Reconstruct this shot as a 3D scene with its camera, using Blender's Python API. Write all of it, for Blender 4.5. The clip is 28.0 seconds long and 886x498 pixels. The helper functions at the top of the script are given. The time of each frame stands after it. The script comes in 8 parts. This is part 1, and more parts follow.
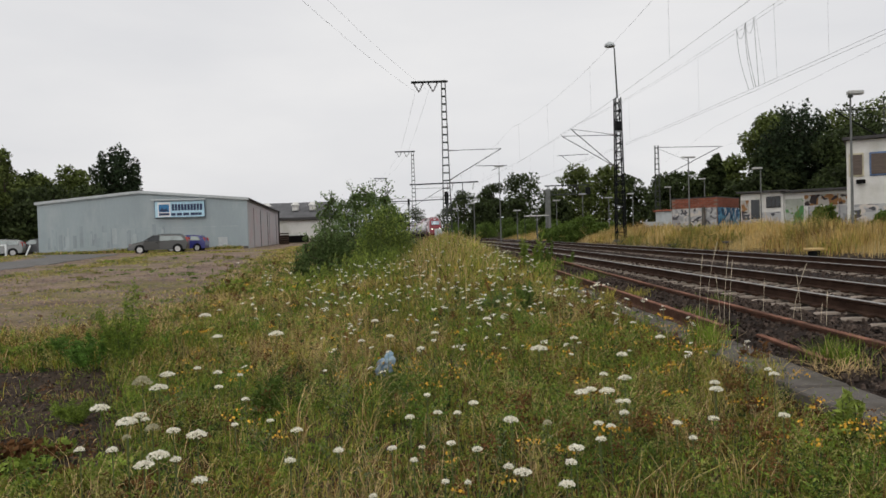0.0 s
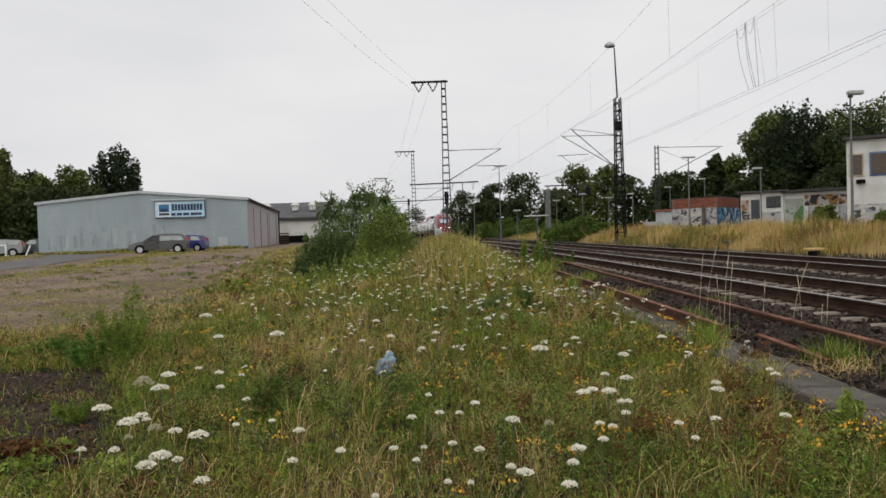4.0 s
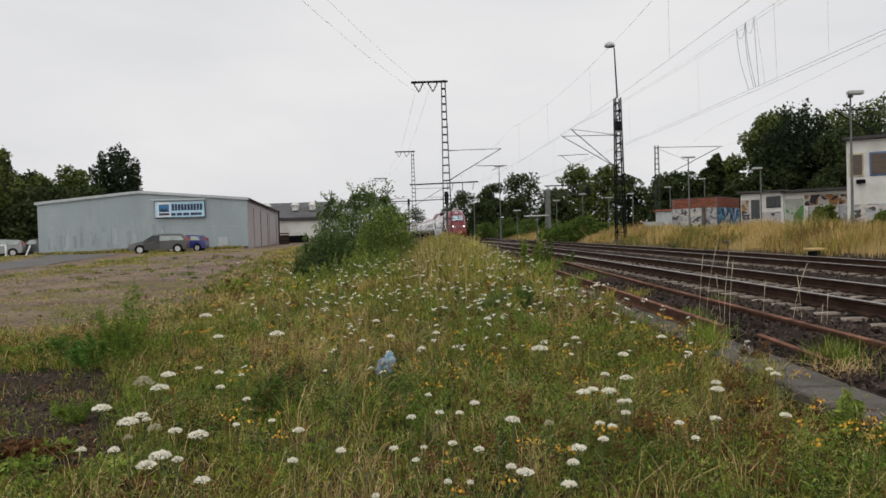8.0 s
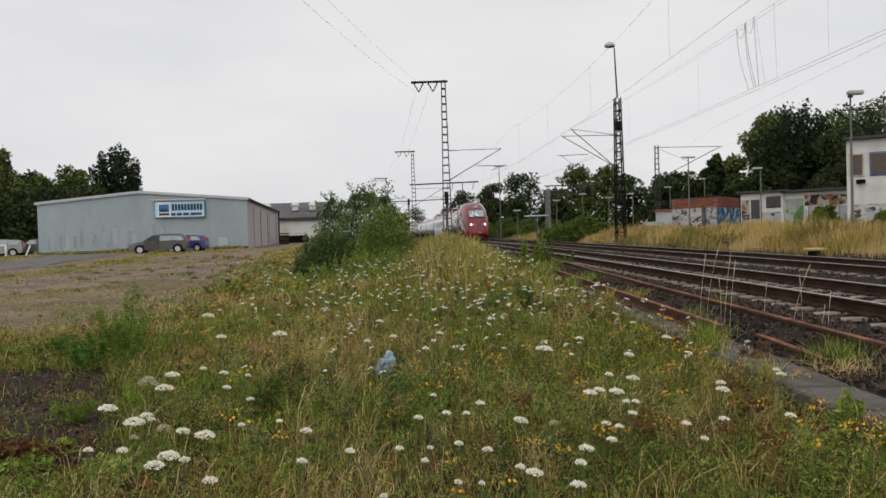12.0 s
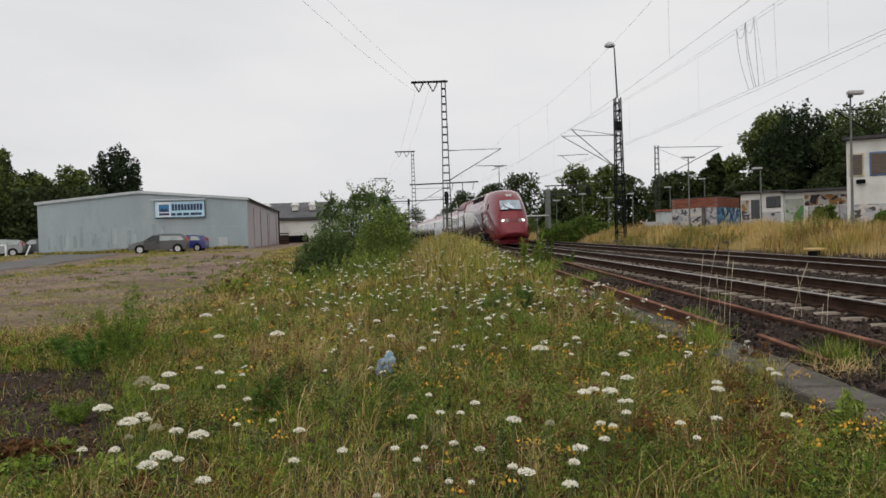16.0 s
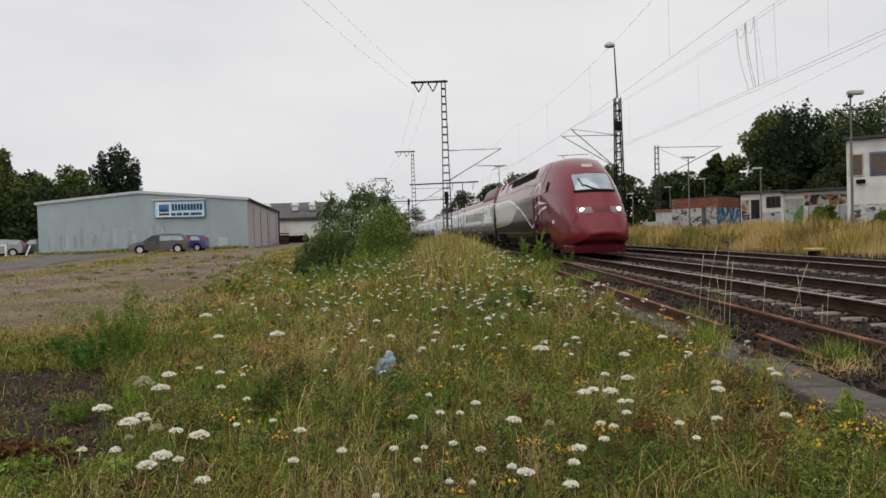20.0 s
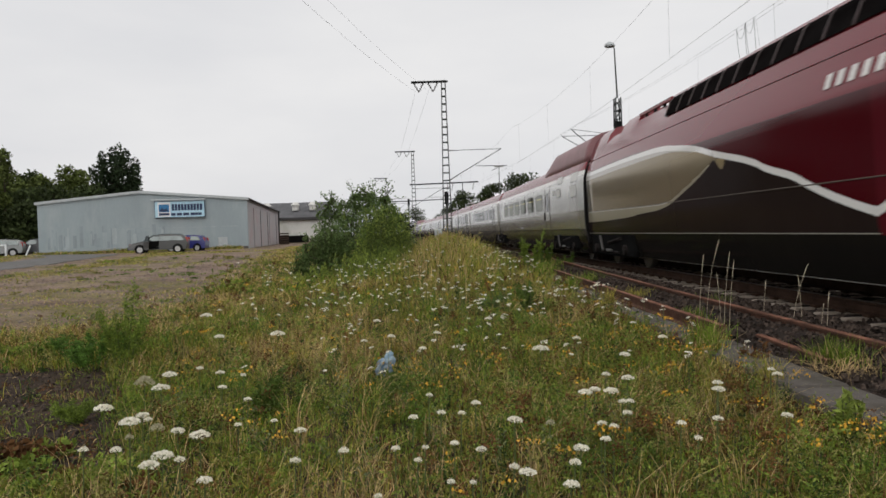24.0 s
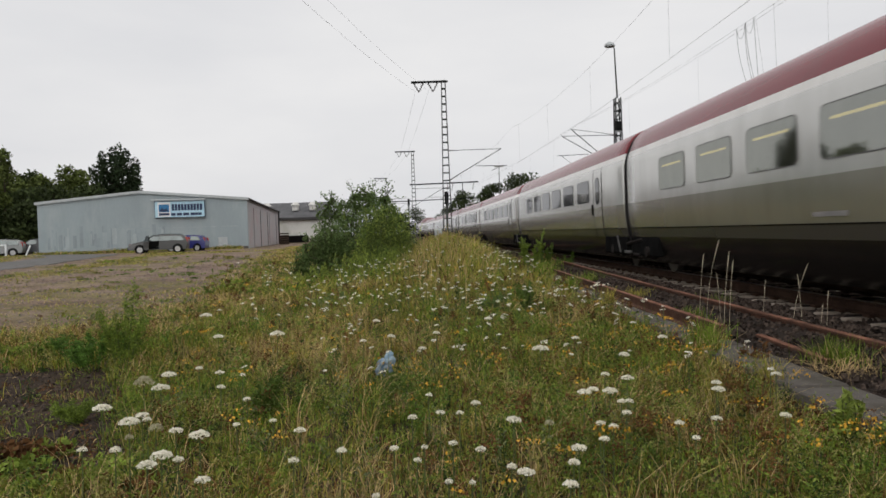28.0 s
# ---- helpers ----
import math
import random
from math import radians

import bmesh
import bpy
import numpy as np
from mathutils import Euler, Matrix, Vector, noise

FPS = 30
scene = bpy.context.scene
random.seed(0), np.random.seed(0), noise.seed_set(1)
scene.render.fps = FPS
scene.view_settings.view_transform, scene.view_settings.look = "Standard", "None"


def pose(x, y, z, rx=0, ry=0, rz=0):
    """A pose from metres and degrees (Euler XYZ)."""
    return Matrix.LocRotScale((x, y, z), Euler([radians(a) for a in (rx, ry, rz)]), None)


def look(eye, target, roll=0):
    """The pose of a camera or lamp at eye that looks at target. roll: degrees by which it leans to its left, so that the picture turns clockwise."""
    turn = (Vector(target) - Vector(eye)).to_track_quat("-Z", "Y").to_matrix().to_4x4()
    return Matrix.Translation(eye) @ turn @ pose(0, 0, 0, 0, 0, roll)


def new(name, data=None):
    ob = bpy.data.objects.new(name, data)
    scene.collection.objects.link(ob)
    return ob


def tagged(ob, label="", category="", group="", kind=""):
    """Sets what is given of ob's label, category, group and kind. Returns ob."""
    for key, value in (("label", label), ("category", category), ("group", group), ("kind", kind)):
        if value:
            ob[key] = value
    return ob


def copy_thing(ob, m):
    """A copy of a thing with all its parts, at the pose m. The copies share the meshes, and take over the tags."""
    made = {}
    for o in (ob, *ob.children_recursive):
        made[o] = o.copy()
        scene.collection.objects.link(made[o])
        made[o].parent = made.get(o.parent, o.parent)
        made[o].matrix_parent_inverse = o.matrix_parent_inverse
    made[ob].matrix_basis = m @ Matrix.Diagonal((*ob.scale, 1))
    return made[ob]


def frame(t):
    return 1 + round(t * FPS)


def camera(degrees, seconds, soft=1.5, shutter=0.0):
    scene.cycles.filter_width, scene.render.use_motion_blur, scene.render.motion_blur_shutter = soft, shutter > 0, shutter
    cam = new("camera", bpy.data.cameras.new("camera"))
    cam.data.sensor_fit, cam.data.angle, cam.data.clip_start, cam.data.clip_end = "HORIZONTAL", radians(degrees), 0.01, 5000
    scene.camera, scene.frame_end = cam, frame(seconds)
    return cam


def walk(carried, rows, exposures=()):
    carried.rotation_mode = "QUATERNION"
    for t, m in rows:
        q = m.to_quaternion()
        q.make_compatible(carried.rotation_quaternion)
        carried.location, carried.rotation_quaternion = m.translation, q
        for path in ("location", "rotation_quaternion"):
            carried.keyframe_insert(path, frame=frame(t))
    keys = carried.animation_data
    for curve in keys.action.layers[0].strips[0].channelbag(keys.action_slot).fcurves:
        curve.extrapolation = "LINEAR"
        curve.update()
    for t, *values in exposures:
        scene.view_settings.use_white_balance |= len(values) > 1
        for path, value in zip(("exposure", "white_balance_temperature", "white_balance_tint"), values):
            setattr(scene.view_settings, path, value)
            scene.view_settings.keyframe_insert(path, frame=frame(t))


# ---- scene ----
EYE = (0.0, 0.0, 1.048)
cam = camera(62.47, 28.0, soft=1.6, shutter=0.5)
CAM_POSE = pose(*EYE, 90 - 1.32, 0, 0) @ pose(0, 0, 0, 0, 0, -1.845)
walk(cam, [(0.0, CAM_POSE), (28.0, CAM_POSE)])

# ---------------------------------------------------------------- sky and light (overcast)
scene.view_settings.exposure = 0.0
world = bpy.data.worlds.new("overcast_sky")
scene.world = world
world.use_nodes = True
wn, wl = world.node_tree.nodes, world.node_tree.links
wn.clear()
w_out, w_bg = wn.new("ShaderNodeOutputWorld"), wn.new("ShaderNodeBackground")
w_sky = wn.new("ShaderNodeTexSky")
w_sky.sky_type, w_sky.sun_disc = "NISHITA", False
w_sky.sun_elevation, w_sky.sun_rotation = radians(52), radians(200)
w_sky.air_density, w_sky.dust_density = 1.0, 4.0
w_grey = wn.new("ShaderNodeHueSaturation")
w_grey.inputs["Saturation"].default_value = 0.10
w_grey.inputs["Value"].default_value = 0.09
w_co, w_map = wn.new("ShaderNodeTexCoord"), wn.new("ShaderNodeMapping")
w_map.inputs["Scale"].default_value = (1.0, 1.0, 3.2)
w_cloud = wn.new("ShaderNodeTexNoise")
w_cloud.inputs["Scale"].default_value, w_cloud.inputs["Detail"].default_value = 2.2, 5.0
w_ramp = wn.new("ShaderNodeValToRGB")
w_ramp.color_ramp.elements[0].position, w_ramp.color_ramp.elements[0].color = 0.30, (0.765, 0.77, 0.795, 1)
w_ramp.color_ramp.elements[1].position, w_ramp.color_ramp.elements[1].color = 0.66, (0.885, 0.88, 0.885, 1)
w_mix = wn.new("ShaderNodeMix")
w_mix.data_type, w_mix.inputs["Factor"].default_value = "RGBA", 0.88
wl.new(w_co.outputs["Generated"], w_map.inputs["Vector"])
wl.new(w_map.outputs[0], w_cloud.inputs["Vector"])
wl.new(w_cloud.outputs["Fac"], w_ramp.inputs["Fac"])
wl.new(w_sky.outputs[0], w_grey.inputs["Color"])
wl.new(w_grey.outputs[0], w_mix.inputs["A"])
wl.new(w_ramp.outputs["Color"], w_mix.inputs["B"])
wl.new(w_mix.outputs["Result"], w_bg.inputs["Color"])
w_bg.inputs["Strength"].default_value = 1.0
wl.new(w_bg.outputs[0], w_out.inputs["Surface"])
sun_data = bpy.data.lights.new("sun", "SUN")
sun_data.energy, sun_data.angle, sun_data.color = 1.0, radians(100), (1.0, 0.96, 0.9)
sun = new("sun", sun_data)
sun.matrix_world = look((-20, -50, 70), (0, 0, 0))


# ---------------------------------------------------------------- materials
def mat(name, col, rough=0.7, metal=0.0, vary=0.25, scale=3.0, bump=0.0, bump_scale=40.0, col2=None, spec=0.5, coat=0.0,
        rnd=0.0, island=0.0, emit=None, stain=None, stain_scale=0.6, through_light=0.0, stretch=None):
    spec = min(spec, 0.15) if rough > 0.8 else spec
    """A node material: two colours mixed by noise at two scales, stains, fine relief."""
    m = bpy.data.materials.new(name)
    m.use_nodes = True
    n, l = m.node_tree.nodes, m.node_tree.links
    b = n["Principled BSDF"]
    b.inputs["Roughness"].default_value, b.inputs["Metallic"].default_value = rough, metal
    b.inputs["Specular IOR Level"].default_value = spec
    b.inputs["Coat Weight"].default_value = coat
    b.inputs["Coat Roughness"].default_value = 0.05
    co = n.new("ShaderNodeTexCoord")
    vec = co.outputs["Object"]
    if stretch:
        mp = n.new("ShaderNodeMapping")
        mp.inputs["Scale"].default_value = stretch
        l.new(vec, mp.inputs["Vector"])
        vec = mp.outputs[0]
    big, fine = n.new("ShaderNodeTexNoise"), n.new("ShaderNodeTexNoise")
    big.inputs["Scale"].default_value, big.inputs["Detail"].default_value = scale, 6
    fine.inputs["Scale"].default_value, fine.inputs["Detail"].default_value = scale * 11, 4
    add = n.new("ShaderNodeMath")
    add.operation = "MULTIPLY_ADD"
    add.inputs[1].default_value = 0.45
    l.new(vec, big.inputs["Vector"]), l.new(vec, fine.inputs["Vector"])
    l.new(fine.outputs["Fac"], add.inputs[0]), l.new(big.outputs["Fac"], add.inputs[2])
    ramp = n.new("ShaderNodeValToRGB")
    c2 = col2 or tuple(min(1, c * (1 + vary)) for c in col)
    c1 = col if col2 else tuple(c * (1 - vary) for c in col)
    ramp.color_ramp.elements[0].position, ramp.color_ramp.elements[0].color = 0.52, (*c1, 1)
    ramp.color_ramp.elements[1].position, ramp.color_ramp.elements[1].color = 0.92, (*c2, 1)
    l.new(add.outputs[0], ramp.inputs["Fac"])
    out = ramp.outputs["Color"]
    if stain:
        st, sr, mx = n.new("ShaderNodeTexNoise"), n.new("ShaderNodeValToRGB"), n.new("ShaderNodeMix")
        st.inputs["Scale"].default_value, st.inputs["Detail"].default_value = stain_scale, 7
        st.inputs["Roughness"].default_value = 0.65
        l.new(vec, st.inputs["Vector"]), l.new(st.outputs["Fac"], sr.inputs["Fac"])
        sr.color_ramp.elements[0].position, sr.color_ramp.elements[1].position = 0.47, 0.62
        mx.data_type = "RGBA"
        l.new(sr.outputs["Color"], mx.inputs["Factor"]), l.new(out, mx.inputs["A"])
        mx.inputs["B"].default_value = (*stain, 1)
        out = mx.outputs["Result"]
    for amount, src in ((rnd, "ShaderNodeObjectInfo"), (island, "ShaderNodeNewGeometry")):
        if amount:
            s, hs, mr = n.new(src), n.new("ShaderNodeHueSaturation"), n.new("ShaderNodeMapRange")
            mr.inputs["To Min"].default_value, mr.inputs["To Max"].default_value = 1 - amount, 1 + amount
            l.new(s.outputs["Random" if src.endswith("Info") else "Random Per Island"], mr.inputs["Value"])
            l.new(mr.outputs[0], hs.inputs["Value"]), l.new(out, hs.inputs["Color"])
            out = hs.outputs["Color"]
    l.new(out, b.inputs["Base Color"])
    if bump:
        bt, bn = n.new("ShaderNodeTexNoise"), n.new("ShaderNodeBump")
        bt.inputs["Scale"].default_value, bt.inputs["Detail"].default_value = bump_scale, 5
        bn.inputs["Strength"].default_value, bn.inputs["Distance"].default_value = bump, 0.02
        l.new(vec, bt.inputs["Vector"]), l.new(bt.outputs["Fac"], bn.inputs["Height"])
        l.new(bn.outputs[0], b.inputs["Normal"])
    if emit:
        b.inputs["Emission Color"].default_value = (*emit[:3], 1)
        b.inputs["Emission Strength"].default_value = emit[3]
    if through_light:
        tr, ms = n.new("ShaderNodeBsdfTranslucent"), n.new("ShaderNodeMixShader")
        ms.inputs[0].default_value = through_light
        l.new(out, tr.inputs["Color"])
        l.new(b.outputs[0], ms.inputs[1]), l.new(tr.outputs[0], ms.inputs[2])
        l.new(ms.outputs[0], n["Material Output"].inputs["Surface"])
    return m


M = {}
M["soil"] = mat("soil", (0.085, 0.065, 0.045), 0.95, vary=0.4, scale=1.2, bump=0.8, bump_scale=22, stain=(0.11, 0.10, 0.045))
M["asphalt"] = mat("asphalt", (0.125, 0.122, 0.118), 0.85, vary=0.2, scale=0.6, bump=0.4, bump_scale=60)
M["ballast"] = mat("ballast_bed", (0.020, 0.0145, 0.012), 0.95, vary=0.5, scale=6, bump=1.0, bump_scale=26, stain=(0.028, 0.020, 0.016), stain_scale=1.2)
M["stone"] = mat("ballast_stone", (0.060, 0.045, 0.037), 0.9, vary=0.3, scale=9, island=0.85, spec=0.1)
M["sleeper"] = mat("sleeper_concrete", (0.27, 0.225, 0.185), 0.9, vary=0.3, scale=3, bump=0.4, rnd=0.18, stain=(0.17, 0.135, 0.11), stain_scale=2.5)
M["rail_side"] = mat("rail_rust_dark", (0.042, 0.025, 0.018), 0.85, vary=0.35, scale=4, bump=0.3, spec=0.04)
M["rail_top"] = mat("rail_polished_steel", (0.34, 0.32, 0.30), 0.38, metal=1.0, vary=0.12, scale=3)
M["rust"] = mat("rusty_rail", (0.20, 0.092, 0.06), 0.9, vary=0.35, scale=5, bump=0.4, stain=(0.09, 0.045, 0.03), stain_scale=3)
M["rust_dark"] = mat("dark_rail_rust", (0.085, 0.042, 0.028), 0.9, vary=0.35, scale=5, bump=0.4)
M["concrete"] = mat("weathered_concrete", (0.12, 0.108, 0.097), 0.92, vary=0.25, scale=2, bump=0.4, stain=(0.08, 0.072, 0.06), stain_scale=1.6)
M["steel"] = mat("galvanised_grey_steel", (0.06, 0.065, 0.06), 0.75, vary=0.25, scale=3, spec=0.12)
M["lamp_steel"] = mat("pale_galvanised_post", (0.15, 0.155, 0.15), 0.7, vary=0.2, scale=3, spec=0.15)
M["steel_dark"] = mat("dark_weathered_steel", (0.014, 0.015, 0.015), 0.8, vary=0.35, scale=4, spec=0.05)
M["wire"] = mat("copper_wire", (0.13, 0.135, 0.13), 0.6, metal=0.3)
M["insulator"] = mat("brown_insulator", (0.05, 0.035, 0.03), 0.35)
M["shed"] = mat("pale_blue_grey_cladding", (0.31, 0.365, 0.385), 0.75, vary=0.06, scale=0.5, stain=(0.36, 0.41, 0.425), stain_scale=0.45, stretch=(1, 1, 0.35))
M["shed_trim"] = mat("pale_grey_trim", (0.44, 0.47, 0.48), 0.6, vary=0.1)
M["shed_side"] = mat("dusty_pink_cladding", (0.42, 0.40, 0.405), 0.75, vary=0.1, scale=0.5, stain=(0.43, 0.35, 0.355), stain_scale=0.5)
M["white"] = mat("white_render", (0.68, 0.67, 0.64), 0.85, vary=0.06, scale=0.8, stain=(0.55, 0.54, 0.50), stain_scale=0.5)
M["roof_grey"] = mat("grey_roof_sheet", (0.115, 0.115, 0.12), 0.85, vary=0.2, scale=0.8)
M["roof_dark"] = mat("dark_roof_edge", (0.045, 0.042, 0.042), 0.8, vary=0.25)
M["brick"] = mat("red_brick", (0.24, 0.085, 0.055), 0.9, vary=0.25, scale=4, rnd=0.2)
M["mortar"] = mat("grey_mortar", (0.22, 0.15, 0.12), 0.95, vary=0.2, scale=6)
M["glass"] = mat("window_glass", (0.025, 0.028, 0.03), 0.04, vary=0.3, spec=0.6)
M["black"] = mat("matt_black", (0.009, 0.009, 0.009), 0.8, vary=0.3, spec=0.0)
M["rubber"] = mat("tyre_rubber", (0.02, 0.02, 0.02), 0.85)
M["trunk"] = mat("bark", (0.06, 0.047, 0.035), 0.95, vary=0.4, scale=5, bump=0.8, bump_scale=18)
M["leaf"] = mat("tree_leaves", (0.044, 0.060, 0.021), 0.6, vary=0.35, scale=0.3, island=0.6, spec=0.12, through_light=0.25)
M["leaf_dark"] = mat("dark_needle_foliage", (0.026, 0.040, 0.018), 0.65, vary=0.35, scale=0.3, island=0.6, spec=0.1, through_light=0.15)
M["leaf_light"] = mat("light_tree_leaves", (0.095, 0.12, 0.032), 0.6, vary=0.35, scale=0.3, island=0.6, spec=0.12, through_light=0.25)
M["leaf_bush"] = mat("bush_leaves", (0.17, 0.235, 0.04), 0.65, vary=0.35, scale=0.9, island=0.5, spec=0.1, through_light=0.3)


# ---------------------------------------------------------------- mesh tools
class G:
    """Gathers vertices and faces of one mesh."""

    def __init__(self):
        self.v, self.f, self.k = [], [], []

    def quad(self, a, b, c, d, k=0):
        i = len(self.v)
        self.v += [a, b, c, d]
        self.f.append((i, i + 1, i + 2, i + 3))
        self.k.append(k)
        return self

    def rings(self, rings, k=0, caps=True, closed=True):
        i, n = len(self.v), len(rings[0])
        for r in rings:
            self.v += [tuple(p) for p in r]
        m = n if closed else n - 1
        for j in range(len(rings) - 1):
            for q in range(m):
                a, b = i + j * n + q, i + j * n + (q + 1) % n
                self.f.append((a, b, b + n, a + n))
                self.k.append(k)
        if caps:
            self.f.append(tuple(range(i + n - 1, i - 1, -1)))
            self.f.append(tuple(range(i + (len(rings) - 1) * n, i + len(rings) * n)))
            self.k += [k, k]
        return self

    def box(self, c, s, b=0.0, k=0, rz=0.0):
        """A box of size s about c, its edges chamfered by b."""
        x, y, z = s[0] / 2, s[1] / 2, s[2] / 2
        ca, sa = math.cos(rz), math.sin(rz)

        def ring(e, h):
            p = [(-x + e, -y + e), (x - e, -y + e), (x - e, y - e), (-x + e, y - e)]
            if b:
                w, v = x - e, y - e
                p = [(-w, -v + b), (-w + b, -v), (w - b, -v), (w, -v + b), (w, v - b), (w - b, v), (-w + b, v), (-w, v - b)]
            return [(c[0] + px * ca - py * sa, c[1] + px * sa + py * ca, c[2] + h) for px, py in p]
        if b:
            return self.rings([ring(b * 0.8, -z), ring(0, -z + b), ring(0, z - b), ring(b * 0.8, z)], k)
        return self.rings([ring(0, -z), ring(0, z)], k)

    def tube(self, p, q, r, r2=None, n=6, k=0, caps=True):
        p, q = Vector(p), Vector(q)
        d = q - p
        if d.length < 1e-6:
            return self
        d.normalize()
        u = d.cross(Vector((0, 0, 1)) if abs(d.z) < 0.95 else Vector((1, 0, 0))).normalized()
        w = d.cross(u)
        r2 = r if r2 is None else r2
        cs = [(math.cos(a), math.sin(a)) for a in (math.tau * i / n for i in range(n))]
        return self.rings([[p + u * (r * c) - w * (r * s) for c, s in cs], [q + u * (r2 * c) - w * (r2 * s) for c, s in cs]], k, caps)

    def line(self, pts, r, n=5, k=0):
        """A bent rod along points, in one piece."""
        pts, rings = [Vector(p) for p in pts], []
        u = None
        for i, p in enumerate(pts):
            d = (pts[min(i + 1, len(pts) - 1)] - pts[max(i - 1, 0)]).normalized()
            if u is None:
                u = d.cross(Vector((0, 0, 1)) if abs(d.z) < 0.95 else Vector((1, 0, 0))).normalized()
            u = (u - d * u.dot(d)).normalized()
            w = d.cross(u)
            rings.append([p + u * (r * math.cos(a)) - w * (r * math.sin(a)) for a in (math.tau * j / n for j in range(n))])
        return self.rings(rings, k)

    def mesh(self, name, mats, smooth=False):
        me = bpy.data.meshes.new(name)
        me.from_pydata([tuple(p) for p in self.v], [], self.f)
        for m in (mats if isinstance(mats, (list, tuple)) else [mats]):
            me.materials.append(m)
        if any(self.k):
            me.polygons.foreach_set("material_index", self.k)
        if smooth:
            me.polygons.foreach_set("use_smooth", [True] * len(me.polygons))
        me.update()
        return me


def part(name, g, material, parent=None, label="", smooth=False):
    """One mesh object, under a thing or a part of it."""
    ob = new(name, g.mesh(name, material, smooth) if isinstance(g, G) else g)
    ob.parent = parent
    if label:
        ob["label"] = label
    return ob


def thing(name, label, category, m=None, group="", kind=""):
    ob = new(name)
    ob.empty_display_size = 0.2
    if m is not None:
        ob.matrix_basis = m
    return tagged(ob, label, category, group, kind)


# ---------------------------------------------------------------- the line of the main track
def curvature(s):
    s = min(max(s, -12.0), 125.0)
    return 0.997e-3 - 0.74e-5 * s - 0.0975e-7 * s * s


TRACK = {}
_x, _y, _a, STEP = 6.104, 10.0, radians(1.137), 0.25
TRACK[0] = (_x, _y, _a)
for _sign in (1, -1):
    _x, _y, _a = TRACK[0]
    for _i in range(1, 1700 if _sign > 0 else 500):
        _m = _a + _sign * curvature(_sign * (_i - 0.5) * STEP) * STEP / 2
        _x, _y = _x - math.sin(_m) * STEP * _sign, _y + math.cos(_m) * STEP * _sign
        _a += _sign * curvature(_sign * (_i - 0.5) * STEP) * STEP
        TRACK[_sign * _i] = (_x, _y, _a)


def along(s, side=0.0):
    """The place at s metres along the track (away from the camera), side metres to its right, and the heading."""
    i = math.floor(s / STEP)
    p, q, f = TRACK[i], TRACK[i + 1], s / STEP - i
    x, y, a = (u + (v - u) * f for u, v in zip(p, q))
    return x + side * math.cos(a), y + side * math.sin(a), a


def smooth01(x, a, b):
    t = min(max((x - a) / (b - a), 0.0), 1.0)
    return t * t * (3 - 2 * t)


def side_of_track(x, y):
    """Metres to the right of the main track's centre, about."""
    i = int(min(max((y - 10.0) / STEP, -480), 1650))
    px, py, a = TRACK[i]
    return (x - px) * math.cos(a) + (y - py) * math.sin(a)


def ground_z(x, y):
    """Height of the ground sheet."""
    o = side_of_track(x, y)
    yard = -0.33 + 0.5 * smooth01(y, 10, 62)
    meadow = -0.36 + 0.56 * math.exp(-((x + 0.1) / 2.4) ** 2 - ((y - 26) / 10) ** 2) + 0.15 * smooth01(y, 30, 60)
    z = yard + (meadow - yard) * smooth01(x, -6.5 - 0.1 * (y - 10), -3.5 - 0.1 * (y - 10))
    bed = -0.34
    z = z + (bed - z) * smooth01(o, -3.6, -2.8)
    right = -0.05 + 0.12 * smooth01(o, 8, 14)
    z = z + (right - z) * smooth01(o, 6.2, 7.6)
    if y < 200:
        z += 0.05 * noise.noise((x * 0.35, y * 0.35, 0.0)) + 0.02 * noise.noise((x * 1.4, y * 1.4, 3.0))
    return z


# ---------------------------------------------------------------- ground sheet
def ground_sheet():
    xs = sorted(set([-900, -500, -300, -200, -150, -120, -100] + [x for x in range(-90, 91, 6)] + [x * 0.5 for x in range(-60, 61)] + [x * 0.25 for x in range(-36, 20)]
                    + [100, 120, 150, 200, 300, 500, 900]))
    ys = sorted(set([-300, -150, -80, -40, -20, -10, -5, -2] + [y * 0.25 for y in range(0, 64)] + [16 + y * 0.5 for y in range(0, 60)] + [46 + 2 * y for y in range(0, 40)]
                    + [130, 145, 165, 190, 230, 300, 400, 600, 900, 1500]))
    g = G()
    g.v = [(x, y, ground_z(x, y)) for y in ys for x in xs]
    n = len(xs)
    for j in range(len(ys) - 1):
        for i in range(n - 1):
            a = j * n + i
            g.f.append((a, a + 1, a + n + 1, a + n))
            cx, cy = (xs[i] + xs[i + 1]) / 2, (ys[j] + ys[j + 1]) / 2
            o = side_of_track(cx, cy)
            g.k.append(1 if -2.9 < o < 6.9 and -40 < cy < 400 else 0)
    ob = part("ground", g, [M["ground"], M["ballast"]], smooth=True)
    return tagged(ob, "uneven ground of soil, sparse turf and gravel beside the railway", "ground", kind="structure")


